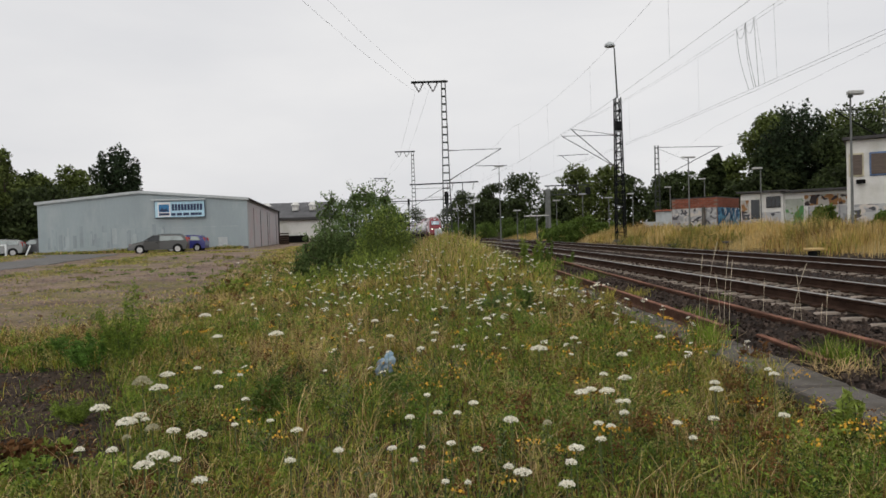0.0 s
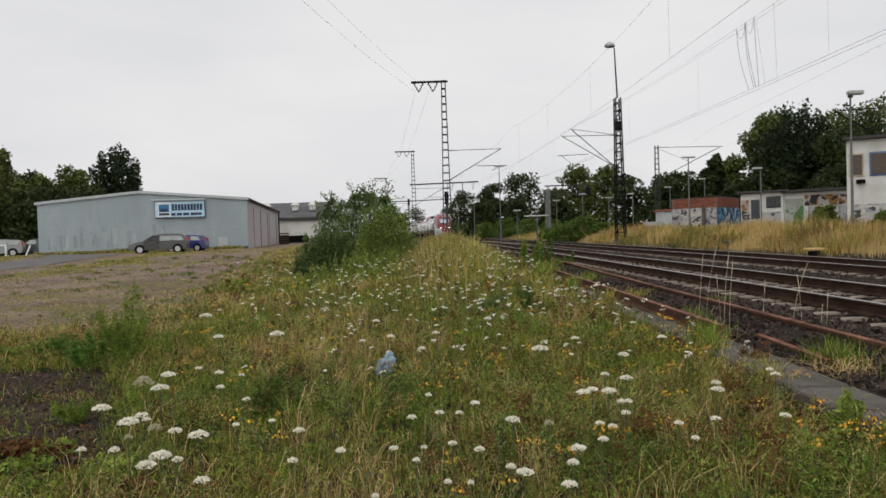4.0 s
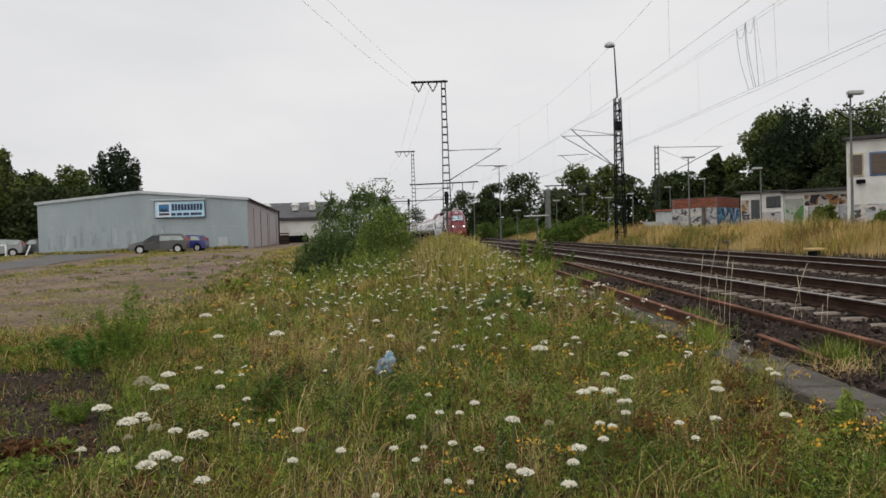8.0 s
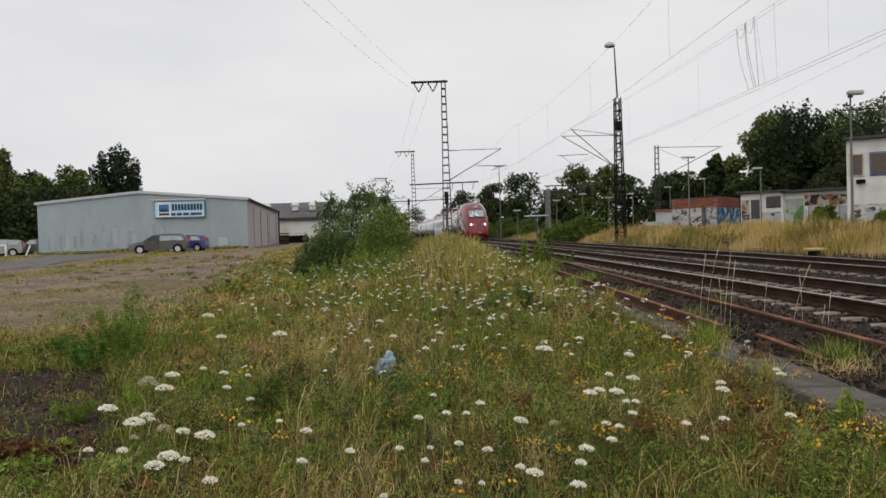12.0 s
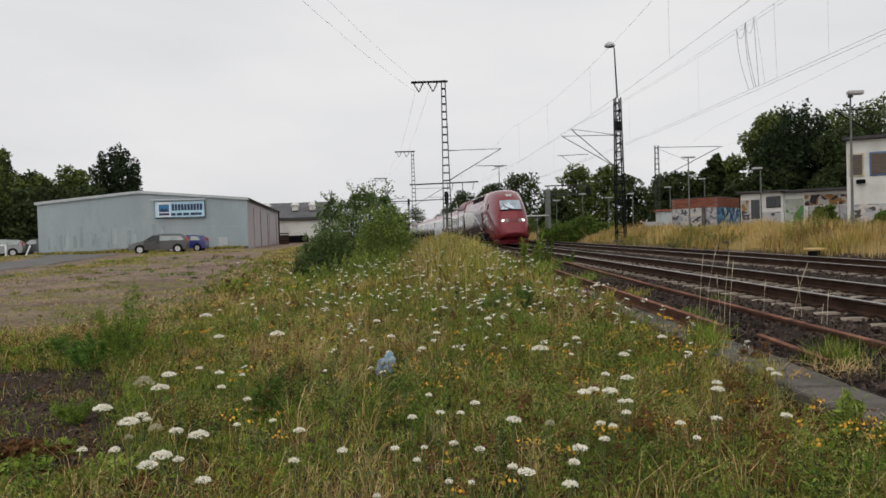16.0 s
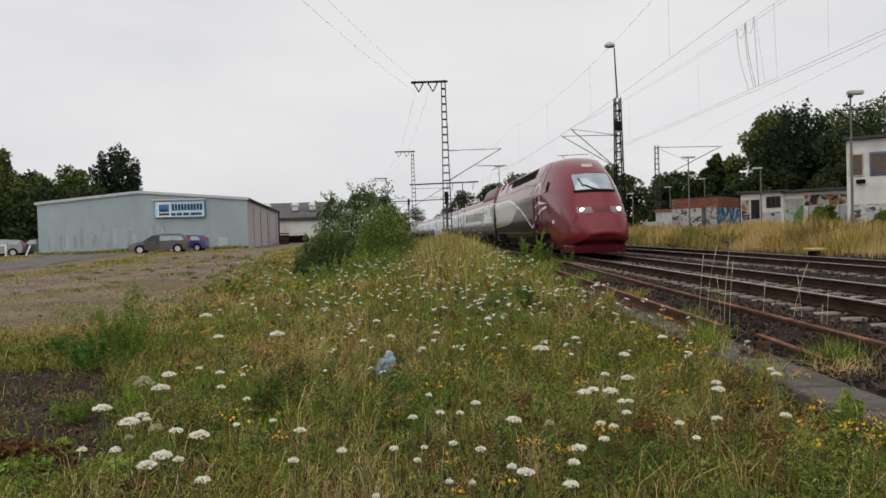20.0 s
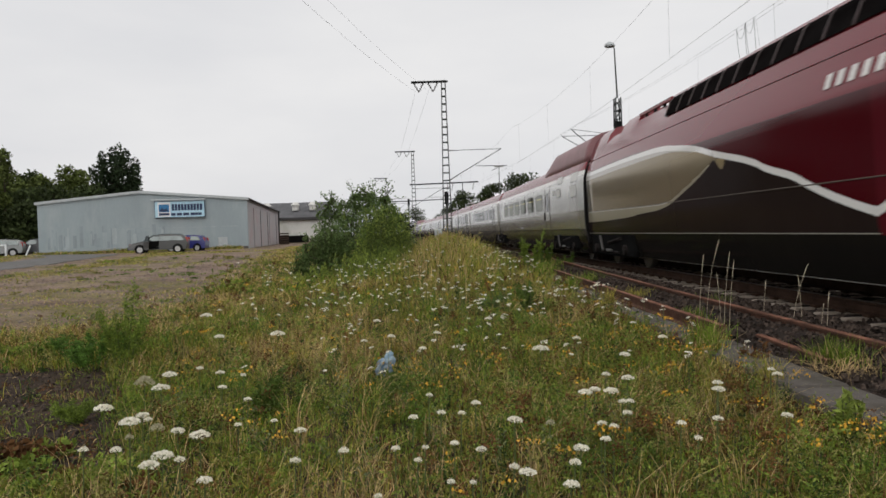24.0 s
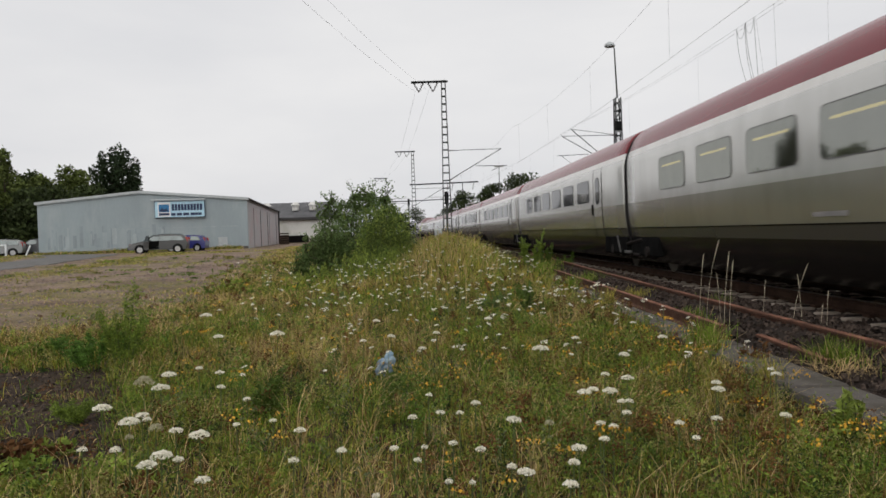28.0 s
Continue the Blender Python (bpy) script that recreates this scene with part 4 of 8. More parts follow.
        for shape in ([(5.08, 2.23), (5.55, 2.19), (6.1, 2.13), (6.6, 2.06), (6.1, 2.055), (5.55, 2.06), (5.18, 2.06)], [(4.34, 2.0), (4.78, 2.15), (4.96, 2.04), (4.48, 1.94)]):
            pts = [o(x, z) for x, z in shape][::-s]
            part("white_accent", G().rings([pts, [tuple(Vector(p) + Vector((0, s * 0.005, 0))) for p in pts]]), M["white_paint"], car)
        for i in range(6):
            x = 2.34 + i * 0.255
            low = [o(x, 2.62), o(x + 0.13, 2.62), o(x + 0.17, 2.80), o(x + 0.04, 2.80)]
            part("name_bar", G().rings([low[::-s], [(px, py + s * 0.006, pz) for px, py, pz in low][::-s]]), M["white_paint"], car, "slanted pale bar")
        # black blocks again imitate the shaded hollow over each bogie
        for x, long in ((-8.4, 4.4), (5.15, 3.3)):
            part("bogie_recess", G().box((x, s * 1.285, 0.565), (long, 0.13, 0.57), 0.03), M["black"], car, "black block standing for the shade above the wheels")
    part("white_plate", G().box((7.6, -skin(7.6, 1.3) - 0.006, 1.30), (0.32, 0.03, 0.15), 0.01), M["white_paint"], car)
    sets = bogie(car, 5.3) + bogie(car, -8.4)
    return car, sets


M["dark_red"] = mat("dark_red_paint", (0.10, 0.006, 0.012), 0.5)
M["white_paint"] = mat("white_livery_paint", (0.72, 0.70, 0.68), 0.4, vary=0.05)

LEAD_LIGHT = 10.14                       # the point ahead of the power car's middle whose place is known


SEEN = [(0, 119.38), (3, 104.9), (6, 90.1), (9, 74.9), (12, 59.4), (15, 43.25), (17, 32.45), (18, 27.05), (19, 21.5), (20, 15.78), (21, 10.0), (23.5, -5.72), (24.5, -12.0), (25, -15.16), (26, -21.66), (28, -35.26)]


def front_at(t):
    """Place of the nose along the track at t seconds: a smooth curve through known places."""
    t = min(max(t, 0.0), 28.0)
    i = max(k for k in range(len(SEEN) - 1) if SEEN[k][0] <= t)

    def slope(k):
        a, b = SEEN[max(k - 1, 0)], SEEN[min(k + 1, len(SEEN) - 1)]
        return (b[1] - a[1]) / (b[0] - a[0])
    (t0, s0), (t1, s1) = SEEN[i], SEEN[i + 1]
    d, f = t1 - t0, (t - t0) / (t1 - t0)
    return (2 * f ** 3 - 3 * f * f + 1) * s0 + (f ** 3 - 2 * f * f + f) * d * slope(i) + (3 * f * f - 2 * f ** 3) * s1 + (f ** 3 - f * f) * d * slope(i + 1)


def build_train():
    cars = []
    lead, sets = power_car("red high-speed power car with white sweep and lit headlights")
    cars.append((lead, LEAD_LIGHT, 7.0, sets))
    gap = LEAD_LIGHT + 11.1
    spec = [(x, x + 1.5) for x in (-8.27, -6.15, -4.08, -2.0, 0.18, 2.31)]
    L1 = 21.845
    first = trailer(L1, "silver and red end coach with a raised roof fairing", spec, [4.92], tall=True)
    g = G()
    for side in (-1,):
        for x0, x1, z0, z1 in ((6.08, 6.42, 2.26, 2.42), (6.74, 7.46, 2.16, 2.43), (9.0, 9.95, 2.06, 2.43), (6.86, 7.69, 2.62, 2.86), (9.1, 10.05, 2.55, 2.84)):
            pane(first, "equipment_hatch", x0, x1, z0, z1, 0.08, half_at(side_profile()), M["silver_panel"], M["silver_trim"], side)
    two = [(4.43, 2.20), (4.445, 2.27), (4.49, 2.315), (4.545, 2.32), (4.59, 2.285), (4.60, 2.22), (4.575, 2.13), (4.52, 2.02), (4.46, 1.93), (4.425, 1.86), (4.50, 1.86), (4.62, 1.86)]
    part("class_number", G().line([(x, -1.462, z) for x, z in two], 0.02, n=6), M["number_grey"], first, "grey painted class number 2")
    part("side_marking", G().box((-1.9, -1.425, 1.12), (0.75, 0.012, 0.06)), M["number_grey"], first, "small dark row of markings")
    sets = bogie(first, L1 / 2 - 3.3) + bogie(first, -L1 / 2)
    cars.append((first, gap + L1 / 2, L1 / 2 - 1, sets))
    s = gap + L1
    wins = [(x, x + 1.5) for x in (-6.4, -4.27, -2.2, -0.12, 1.98, 4.15)]
    L2 = 18.7
    mid = trailer(L2, "silver and red passenger coach of the train", wins, [6.65], glass=M["dark_glass"])
    bogie(mid, -L2 / 2)
    for i in range(6):
        c = mid if i == 0 else copy_thing(mid, pose(0, 0, 0))
        cars.append((c, s + L2 / 2, L2 / 2, [w for w in c.children_recursive if w.name.startswith("wheelset")] if i < 1 else []))
        s += L2
    last = copy_thing(first, pose(0, 0, 0))
    cars.append((last, s + L1 / 2, -(L1 / 2 - 1), []))
    tagged(last, "silver and red end coach at the rear of the train")
    s += L1
    rear = copy_thing(lead, pose(0, 0, 0))
    cars.append((rear, s + 11.1, -7.0, []))
    tagged(rear, "red rear power car of the high-speed train")
    for o in rear.children_recursive:
        if o.name.startswith("headlight"):
            o.data = o.data.copy()
            o.data.materials[0] = M["lamp_glass"]
            o["label"] = "unlit headlight"
    return cars


M["number_grey"] = mat("grey_number_paint", (0.16, 0.15, 0.15), 0.5)
M["silver_panel"] = mat("silver_painted_panel", (0.5, 0.495, 0.47), 0.3, vary=0.06)
CARS = build_train()


def car_pose(s, reach):
    """Pose of a car whose middle is at s, riding on bogies reach metres ahead and behind."""
    a, b = along(s - reach), along(s + reach)
    x, y = (a[0] + b[0]) / 2, (a[1] + b[1]) / 2
    return pose(x, y, 0.0, 0, 0, math.degrees(math.atan2(a[1] - b[1], a[0] - b[0])))


# ---------------------------------------------------------------- buildings
M["sign_white"] = mat("sign_white", (0.78, 0.80, 0.81), 0.5, vary=0.04)
M["sign_blue"] = mat("sign_blue", (0.03, 0.17, 0.36), 0.5, vary=0.1)
M["sign_pale"] = mat("sign_pale_blue", (0.46, 0.68, 0.80), 0.5, vary=0.1)
M["sign_dark"] = mat("sign_dark_blue", (0.012, 0.03, 0.09), 0.5)


M["patch_dark"] = mat("faded_grey_patch", (0.268, 0.315, 0.33), 0.8, vary=0.12, scale=2.5, stain=(0.31, 0.365, 0.385), stain_scale=1.1, stretch=(1, 1, 0.25))
M["patch_light"] = mat("pale_grey_patch", (0.375, 0.425, 0.44), 0.8, vary=0.1, scale=2.5, stain=(0.31, 0.365, 0.385), stain_scale=1.1, stretch=(1, 1, 0.25))


def prism(pts, y0, y1):
    """A prism whose outline (x, z) runs from y0 to y1."""
    return G().rings([[(x, y0, z) for x, z in pts], [(x, y1, z) for x, z in pts]])


def shop_shed():
    """Local x along the gable front, y to the back; origin at the right front corner's foot."""
    t = thing("storage_shed", "pale blue-grey metal shed with a shallow gable and a shop sign", "building", pose(-17.28, 65.0, 0.12, 0, 0, 8.3))
    W, D, H, R = 17.45, 35.5, 4.40, 5.20
    outline = [(0, 0), (0, H), (-W * 0.52, R), (-W, H), (-W, 0)]
    part("front_wall", prism(outline, 0.0, 0.25), M["shed"], t, "pale blue-grey front wall with faint stains")
    part("back_wall", prism(outline, D - 0.25, D), M["shed"], t)
    part("side_wall", G().box((-0.12, D / 2, H / 2), (0.24, D - 0.52, H)), M["shed_side"], t, "dusty pinkish side wall")
    part("side_wall", G().box((-W + 0.12, D / 2, H / 2), (0.24, D - 0.52, H)), M["shed"], t)
    roof = G()
    for a, b in (((0.14, H + 0.0), (-W * 0.52, R + 0.01)), ((-W * 0.52, R + 0.01), (-W - 0.14, H + 0.0))):
        roof.rings([[(a[0], -0.12, a[1] + 0.01), (b[0], -0.12, b[1] + 0.01), (b[0], -0.12, b[1] + 0.15), (a[0], -0.12, a[1] + 0.15)],
                    [(a[0], D + 0.12, a[1] + 0.01), (b[0], D + 0.12, b[1] + 0.01), (b[0], D + 0.12, b[1] + 0.15), (a[0], D + 0.12, a[1] + 0.15)]])
    part("roof", roof, M["roof_dark"], t)
    for a, b in (((0.16, H), (-W * 0.52, R + 0.01)), ((-W * 0.52, R + 0.01), (-W - 0.16, H))):
        part("verge_trim", G().rings([[(a[0], -0.17, a[1] - 0.06), (b[0], -0.17, b[1] - 0.06), (b[0], -0.17, b[1] + 0.17), (a[0], -0.17, a[1] + 0.17)],
                                      [(a[0], -0.125, a[1] - 0.06), (b[0], -0.125, b[1] - 0.06), (b[0], -0.125, b[1] + 0.17), (a[0], -0.125, a[1] + 0.17)]]), M["shed_trim"], t, "pale grey verge trim")
    rs = random.Random(12)
    for i in range(40):
        x, h = -W + 0.8 + rs.random() * 9.6, rs.uniform(0.5, 1.9)
        part("paint_streak", G().box((x, -0.004 - 0.0002 * i, 0.35 + h / 2 + rs.uniform(0, 0.5)), (rs.uniform(0.08, 0.38), 0.004, h)), M["patch_dark" if i % 3 else "patch_light"], t, "painted-over streak")
    part("paint_edge", G().box((-W * 0.36, -0.004, 2.08), (W * 0.62, 0.004, 0.05)), M["patch_light"], t, "faint pale line across the wall")
    rail = part("plinth", G().box((-W / 2, -0.03, 0.12), (W, 0.05, 0.30), 0.01), M["concrete"], t, "low concrete plinth")
    # sliding doors and fittings on the side wall
    for y, w in ((7.5, 5.6), (14.5, 7.0), (25.5, 9.0)):
        d = part("sliding_door", G().box((0.05, y, 1.95), (0.08, w, 3.75), 0.02), M["shed_side"], t, "tall pinkish sliding door")
        part("door_edge", G().box((0.10, y + w / 2, 1.95), (0.05, 0.12, 3.75), 0.01), M["steel_dark"], d)
    part("downpipe", G().tube((0.1, D - 0.6, 0.0), (0.1, D - 0.6, H), 0.09, n=8), M["steel_dark"], t)
    part("gutter", G().box((0.26, D / 2, H - 0.02), (0.14, D, 0.14), 0.02), M["roof_dark"], t)
    part("vent_arch", G().box((-2.2, -0.02, 0.62), (0.8, 0.05, 1.0), 0.02), M["shed_trim"], t, "patched opening in the wall")
    # the sign
    s = thing("shop_sign", "blue and white shop sign with dark bars on a frame", "sign", pose(-17.28, 65.0, 0.12, 0, 0, 8.3) @ pose(-0.28, 0, 0))
    x0, x1, z0, z1 = -7.52, -3.30, 2.94, 4.40
    part("backing", G().box(((x0 + x1) / 2, -0.20, (z0 + z1) / 2), (x1 - x0, 0.22, z1 - z0), 0.02), M["sign_dark"], s, "dark edged sign box")
    part("face", G().box(((x0 + x1) / 2, -0.32, (z0 + z1) / 2), (x1 - x0 - 0.08, 0.03, z1 - z0 - 0.09)), M["sign_pale"], s, "pale blue sign face")
    part("light_rail", G().box(((x0 + x1) / 2 - 0.1, -0.40, z1 + 0.10), (x1 - x0 + 0.3, 0.22, 0.12), 0.02), M["shed_trim"], s, "pale light rail above the sign")
    part("white_field", G().box((-6.72, -0.345, (z0 + z1) / 2), (1.06, 0.03, z1 - z0 - 0.2)), M["sign_white"], s)
    pic = part("picture_block", G().box((-6.72, -0.365, 3.78), (0.86, 0.02, 0.66)), M["sign_blue"], s, "blue picture block")
    part("picture_base", G().box((-6.72, -0.362, 3.26), (0.86, 0.02, 0.2)), M["sign_dark"], s)
    part("hill_shape", G().rings([[(-7.1, -0.38, 3.5), (-6.35, -0.38, 3.5), (-6.5, -0.38, 3.78), (-6.72, -0.38, 3.66), (-6.9, -0.38, 3.84)], [(-7.1, -0.372, 3.5), (-6.35, -0.372, 3.5), (-6.5, -0.372, 3.78), (-6.72, -0.372, 3.66), (-6.9, -0.372, 3.84)]]), M["sign_dark"], s)
    for i in range(10):
        part("sign_bar", G().box((-5.97 + i * 0.262, -0.345, 3.84), (0.21, 0.03, 0.55), 0.005), M["sign_dark"], s)
    for x, w in ((-5.95, 0.34), (-5.45, 0.42), (-4.88, 0.5), (-4.2, 0.62), (-3.72, 0.28)):
        part("sign_bar", G().box((x, -0.345, 3.24), (w, 0.03, 0.22), 0.005), M["sign_dark"], s)


shop_shed()


def far_hall():
    t = thing("warehouse", "long low white warehouse with a grey sheet roof", "building", pose(-17.9, 108.0, 0.3, 0, 0, 0))
    part("wall", G().box((-14, 7, 1.9), (28, 13, 3.6)), M["white"], t, "white rendered wall")
    part("canopy_edge", G().box((-14, 0.1, 3.40), (28.4, 0.3, 0.38), 0.03), M["roof_dark"], t, "dark canopy edge")
    part("roof", G().rings([[(-28.4, -0.1, 3.60), (-28.4, 6.5, 6.1), (-28.4, 15, 3.55)], [(0.2, -0.1, 3.60), (0.2, 6.5, 6.1), (0.2, 15, 3.55)]]), M["roof_grey"], t, "grey corrugated sheet roof")
    rib = G().box((0, 0, 0), (0.06, 6.9, 0.05)).mesh("roof_rib", M["roof_grey"])
    for i in range(28):
        part("roof_rib", rib, None, t).matrix_basis = pose(-27.8 + i, 3.2, 4.88, math.degrees(math.atan2(2.5, 6.6)), 0, 0)
    for x in (-4.2, -1.6, -8.5):
        v = G().tube((x, 2.6, 4.7), (x, 2.6, 5.5), 0.5, n=12).tube((x, 2.6, 5.5), (x, 2.6, 5.95), 0.72, 0.35, n=12)
        part("roof_vent", v, M["white"], t, "white roof ventilator")
    part("loading_gap", G().box((-6.5, 0.42, 0.45), (9.0, 0.2, 1.0), 0.02), M["black"], t, "dark loading opening")


far_hall()


def pallet_stack(x, y):
    t = thing("pallet_stack", "stack of weathered brown wooden pallets by the shed", "pallets", pose(x, y, ground_z(x, y), 0, 0, 12))
    wood = M["wood"]
    for i in range(6):
        p = part("pallet", G().box((0, 0, i * 0.25 + 0.07), (1.2, 0.12, 0.13)), wood, t)
        for k in (-0.5, 0.5):
            part("runner", G().box((0, k, i * 0.25 + 0.07), (1.2, 0.12, 0.13)), wood, p)
        for k in range(5):
            part("board", G().box((-0.5 + k * 0.25, 0, i * 0.25 + 0.155), (0.16, 1.2, 0.036)), wood, p)


M["wood"] = mat("weathered_wood", (0.08, 0.055, 0.042), 0.9, vary=0.35, scale=4)
pallet_stack(-19.75, 91.0)


# graffiti: patches of paint on the wall, in shapes of their own
def graffiti_material(name, base, colours, scale):
    m = mat(name, base, 0.85, vary=0.1)
    n, l = m.node_tree.nodes, m.node_tree.links
    b = n["Principled BSDF"]
    src = b.inputs["Base Color"].links[0].from_socket
    co = n.new("ShaderNodeTexCoord")
    for i, (c, lo) in enumerate(colours):
        w, r, mx, mp = n.new("ShaderNodeTexNoise"), n.new("ShaderNodeValToRGB"), n.new("ShaderNodeMix"), n.new("ShaderNodeMapping")
        mp.inputs["Location"].default_value = (7.3 * i, 3.1 * i, 1.7 * i)
        w.inputs["Scale"].default_value, w.inputs["Detail"].default_value = scale, 1.5
        w.inputs["Distortion"].default_value = 1.6
        l.new(co.outputs["Object"], mp.inputs["Vector"]), l.new(mp.outputs[0], w.inputs["Vector"]), l.new(w.outputs["Fac"], r.inputs["Fac"])
        r.color_ramp.elements[0].position, r.color_ramp.elements[1].position = lo, lo + 0.012
        mx.data_type = "RGBA"
        l.new(r.outputs["Color"], mx.inputs["Factor"]), l.new(src, mx.inputs["A"])
        mx.inputs["B"].default_value = (*c, 1)
        src = mx.outputs["Result"]
    l.new(src, b.inputs["Base Color"])
    return m


M["graf_blue"] = graffiti_material("blue_graffiti", (0.05, 0.12, 0.22), [((0.14, 0.35, 0.5), 0.52), ((0.6, 0.62, 0.64), 0.57), ((0.02, 0.03, 0.05), 0.6)], 1.1)
M["graf_grey"] = graffiti_material("silver_graffiti", (0.42, 0.42, 0.42), [((0.30, 0.30, 0.31), 0.5), ((0.08, 0.08, 0.09), 0.59), ((0.55, 0.5, 0.45), 0.6)], 1.2)
M["graf_green"] = graffiti_material("green_graffiti", (0.36, 0.38, 0.33), [((0.10, 0.24, 0.09), 0.5), ((0.42, 0.44, 0.40), 0.58)], 1.0)
M["graf_orange"] = graffiti_material("orange_graffiti", (0.27, 0.14, 0.06), [((0.40, 0.38, 0.34), 0.5), ((0.05, 0.04, 0.04), 0.57)], 1.3)


def brick_hut():
    """A low red brick building; local x along the side that faces the tracks."""
    t = thing("brick_hut", "low flat-roofed red brick hut with graffiti on its base", "building", pose(18.95, 50.3, 0.0, 0, 0, 0))
    A, B = (-2.3, 2.6), (3.5, 4.9)                     # left far corner and right far corner from the near corner
    pts = [(0, 0), B, (1.2, 7.5), A]
    H = 2.86
    part("wall", G().rings([[(x, y, -0.1) for x, y in pts], [(x, y, H) for x, y in pts]]), M["mortar"], t, "red brick wall")
    part("roof", G().rings([[(x * 1.02 - 0.02, y * 1.02 - 0.05, H + 0.01) for x, y in pts], [(x * 1.02 - 0.02, y * 1.02 - 0.05, H + 0.07) for x, y in pts]]), M["roof_dark"], t, "dark flat roof edge")
    for (p, q, m1) in (((0, 0), A, M["graf_grey"]), ((0, 0), B, M["graf_blue"])):
        d = Vector((q[0] - p[0], q[1] - p[1]))
        L, ang = d.length, math.degrees(math.atan2(d.y, d.x))
        face = -1 if m1 is M["graf_blue"] else 1
        part("graffiti", G().box((0, 0, 0), (L - 0.1, 0.02, 2.2)), m1, t, "painted graffiti on the lower wall").matrix_basis = pose(d.x / 2, d.y / 2, 1.05, 0, 0, ang) @ pose(0, face * 0.022, 0)
        me = G().box((0, 0, 0), (0.42, 0.03, 0.115), 0.006).mesh("brick", M["brick"])
        rows = 5
        for r in range(rows):
            n = int(L / 0.46)
            for i in range(n):
                x = (i + 0.5 + 0.5 * (r % 2)) * 0.46
                if x > L - 0.2:
                    continue
                part("brick", me, None, t).matrix_basis = pose(d.x * x / L, d.y * x / L, 2.25 + r * 0.131, 0, 0, ang) @ pose(0, face * 0.006, 0)
    part("corner_post", G().box((-0.75, 0.55, 1.1), (0.22, 0.18, 2.2), 0.02), M["concrete"], t, "pale post beside the wall")


def graffiti_shed():
    t = thing("platform_shed", "low white shed covered in graffiti with small windows", "building", pose(20.45, 50.0, 0.0, 0, 0, -38))
    part("wall", G().box((1.35, 2.0, 1.45), (2.7, 4.0, 3.1)), M["white"], t, "dirty white wall")
    part("roof", G().box((1.35, 2.0, 3.06), (3.1, 4.6, 0.14), 0.02), M["roof_dark"], t, "thin dark flat roof")
    part("graffiti", G().box((1.3, -0.012, 0.85), (2.5, 0.02, 1.7)), M["graf_grey"], t, "painted graffiti")
    part("graffiti", G().box((0.3, -0.013, 2.1), (0.5, 0.02, 0.9)), M["graf_orange"], t, "painted graffiti")
    part("dark_window", G().box((0.95, -0.02, 1.9), (0.55, 0.06, 1.3), 0.01), M["glass"], t)
    w = part("window", G().box((2.1, -0.02, 2.35), (0.9, 0.06, 0.75), 0.01), M["roof_dark"], t)
    for i in range(3):
        part("pane", G().box((1.83 + i * 0.28, -0.055, 2.35), (0.22, 0.02, 0.62)), M["glass"], w)
    e = thing("shed_extension", "lower painted shed wing with green and orange graffiti", "building", pose(20.45, 50.0, 0.0, 0, 0, -38))
    part("wall", G().box((4.85, 2.2, 1.4), (4.3, 4.0, 3.0)), M["white"], e, "wall painted orange, white and black")
    part("roof", G().box((4.85, 2.1, 2.99), (4.6, 4.6, 0.16), 0.02), M["roof_dark"], e)
    part("graffiti", G().box((3.35, 0.185, 1.3), (1.1, 0.02, 2.4)), M["graf_green"], e, "green painted patch")
    part("graffiti", G().box((5.4, 0.185, 2.35), (2.9, 0.02, 0.7)), M["graf_orange"], e, "orange painted patch")
    part("graffiti", G().box((5.5, 0.184, 1.0), (2.7, 0.02, 1.9)), M["graf_grey"], e, "silver graffiti with a black outline")


def white_house():
    t = thing("white_building", "two-storey white rendered building with dark boarded windows", "building", pose(19.97, 36.0, -0.1, 0, 0, -31))
    part("wall", G().box((7, 4, 2.5), (14, 8, 5.0)), M["white"], t, "white rendered wall")
    part("roof", G().rings([[(-0.15, -0.3, 5.01), (14.3, -0.3, 5.01), (14.3, 8.3, 5.01), (-0.15, 8.3, 5.01)], [(-0.15, -0.3, 5.15), (14.3, -0.3, 5.15), (14.3, 8.3, 5.3), (-0.15, 8.3, 5.3)]]), M["roof_dark"], t, "dark overhanging flat roof")
    for i, m1 in enumerate(("window_cream", "frame_blue", "frame_blue", "window_cream")):
        x = (0.42, 1.45, 2.75, 4.05)[i]
        ww = 0.64 if i == 0 else 0.95
        w = part("window", G().box((x, -0.02, 3.78), (ww, 0.1, 1.15), 0.02), M[m1], t)
        part("shutter", G().box((x, -0.085, 3.78), (ww - 0.14, 0.05, 0.98), 0.01), M["shutter"], w, "closed brown shutter")
    lamp = part("wall_lamp", G().box((0.6, -0.2, 2.95), (0.4, 0.24, 0.2), 0.03), M["black"], t, "dark wall floodlight")
    part("graffiti", G().box((1.6, -0.014, 1.2), (2.6, 0.02, 1.3)), M["graf_grey"], t)


M["frame_blue"] = mat("dull_blue_frame", (0.10, 0.16, 0.30), 0.6)
M["window_cream"] = mat("cream_window_frame", (0.5, 0.46, 0.33), 0.6)
M["shutter"] = mat("brown_shutter", (0.10, 0.075, 0.06), 0.7, stretch=(1, 1, 12))
graffiti_shed()
white_house()


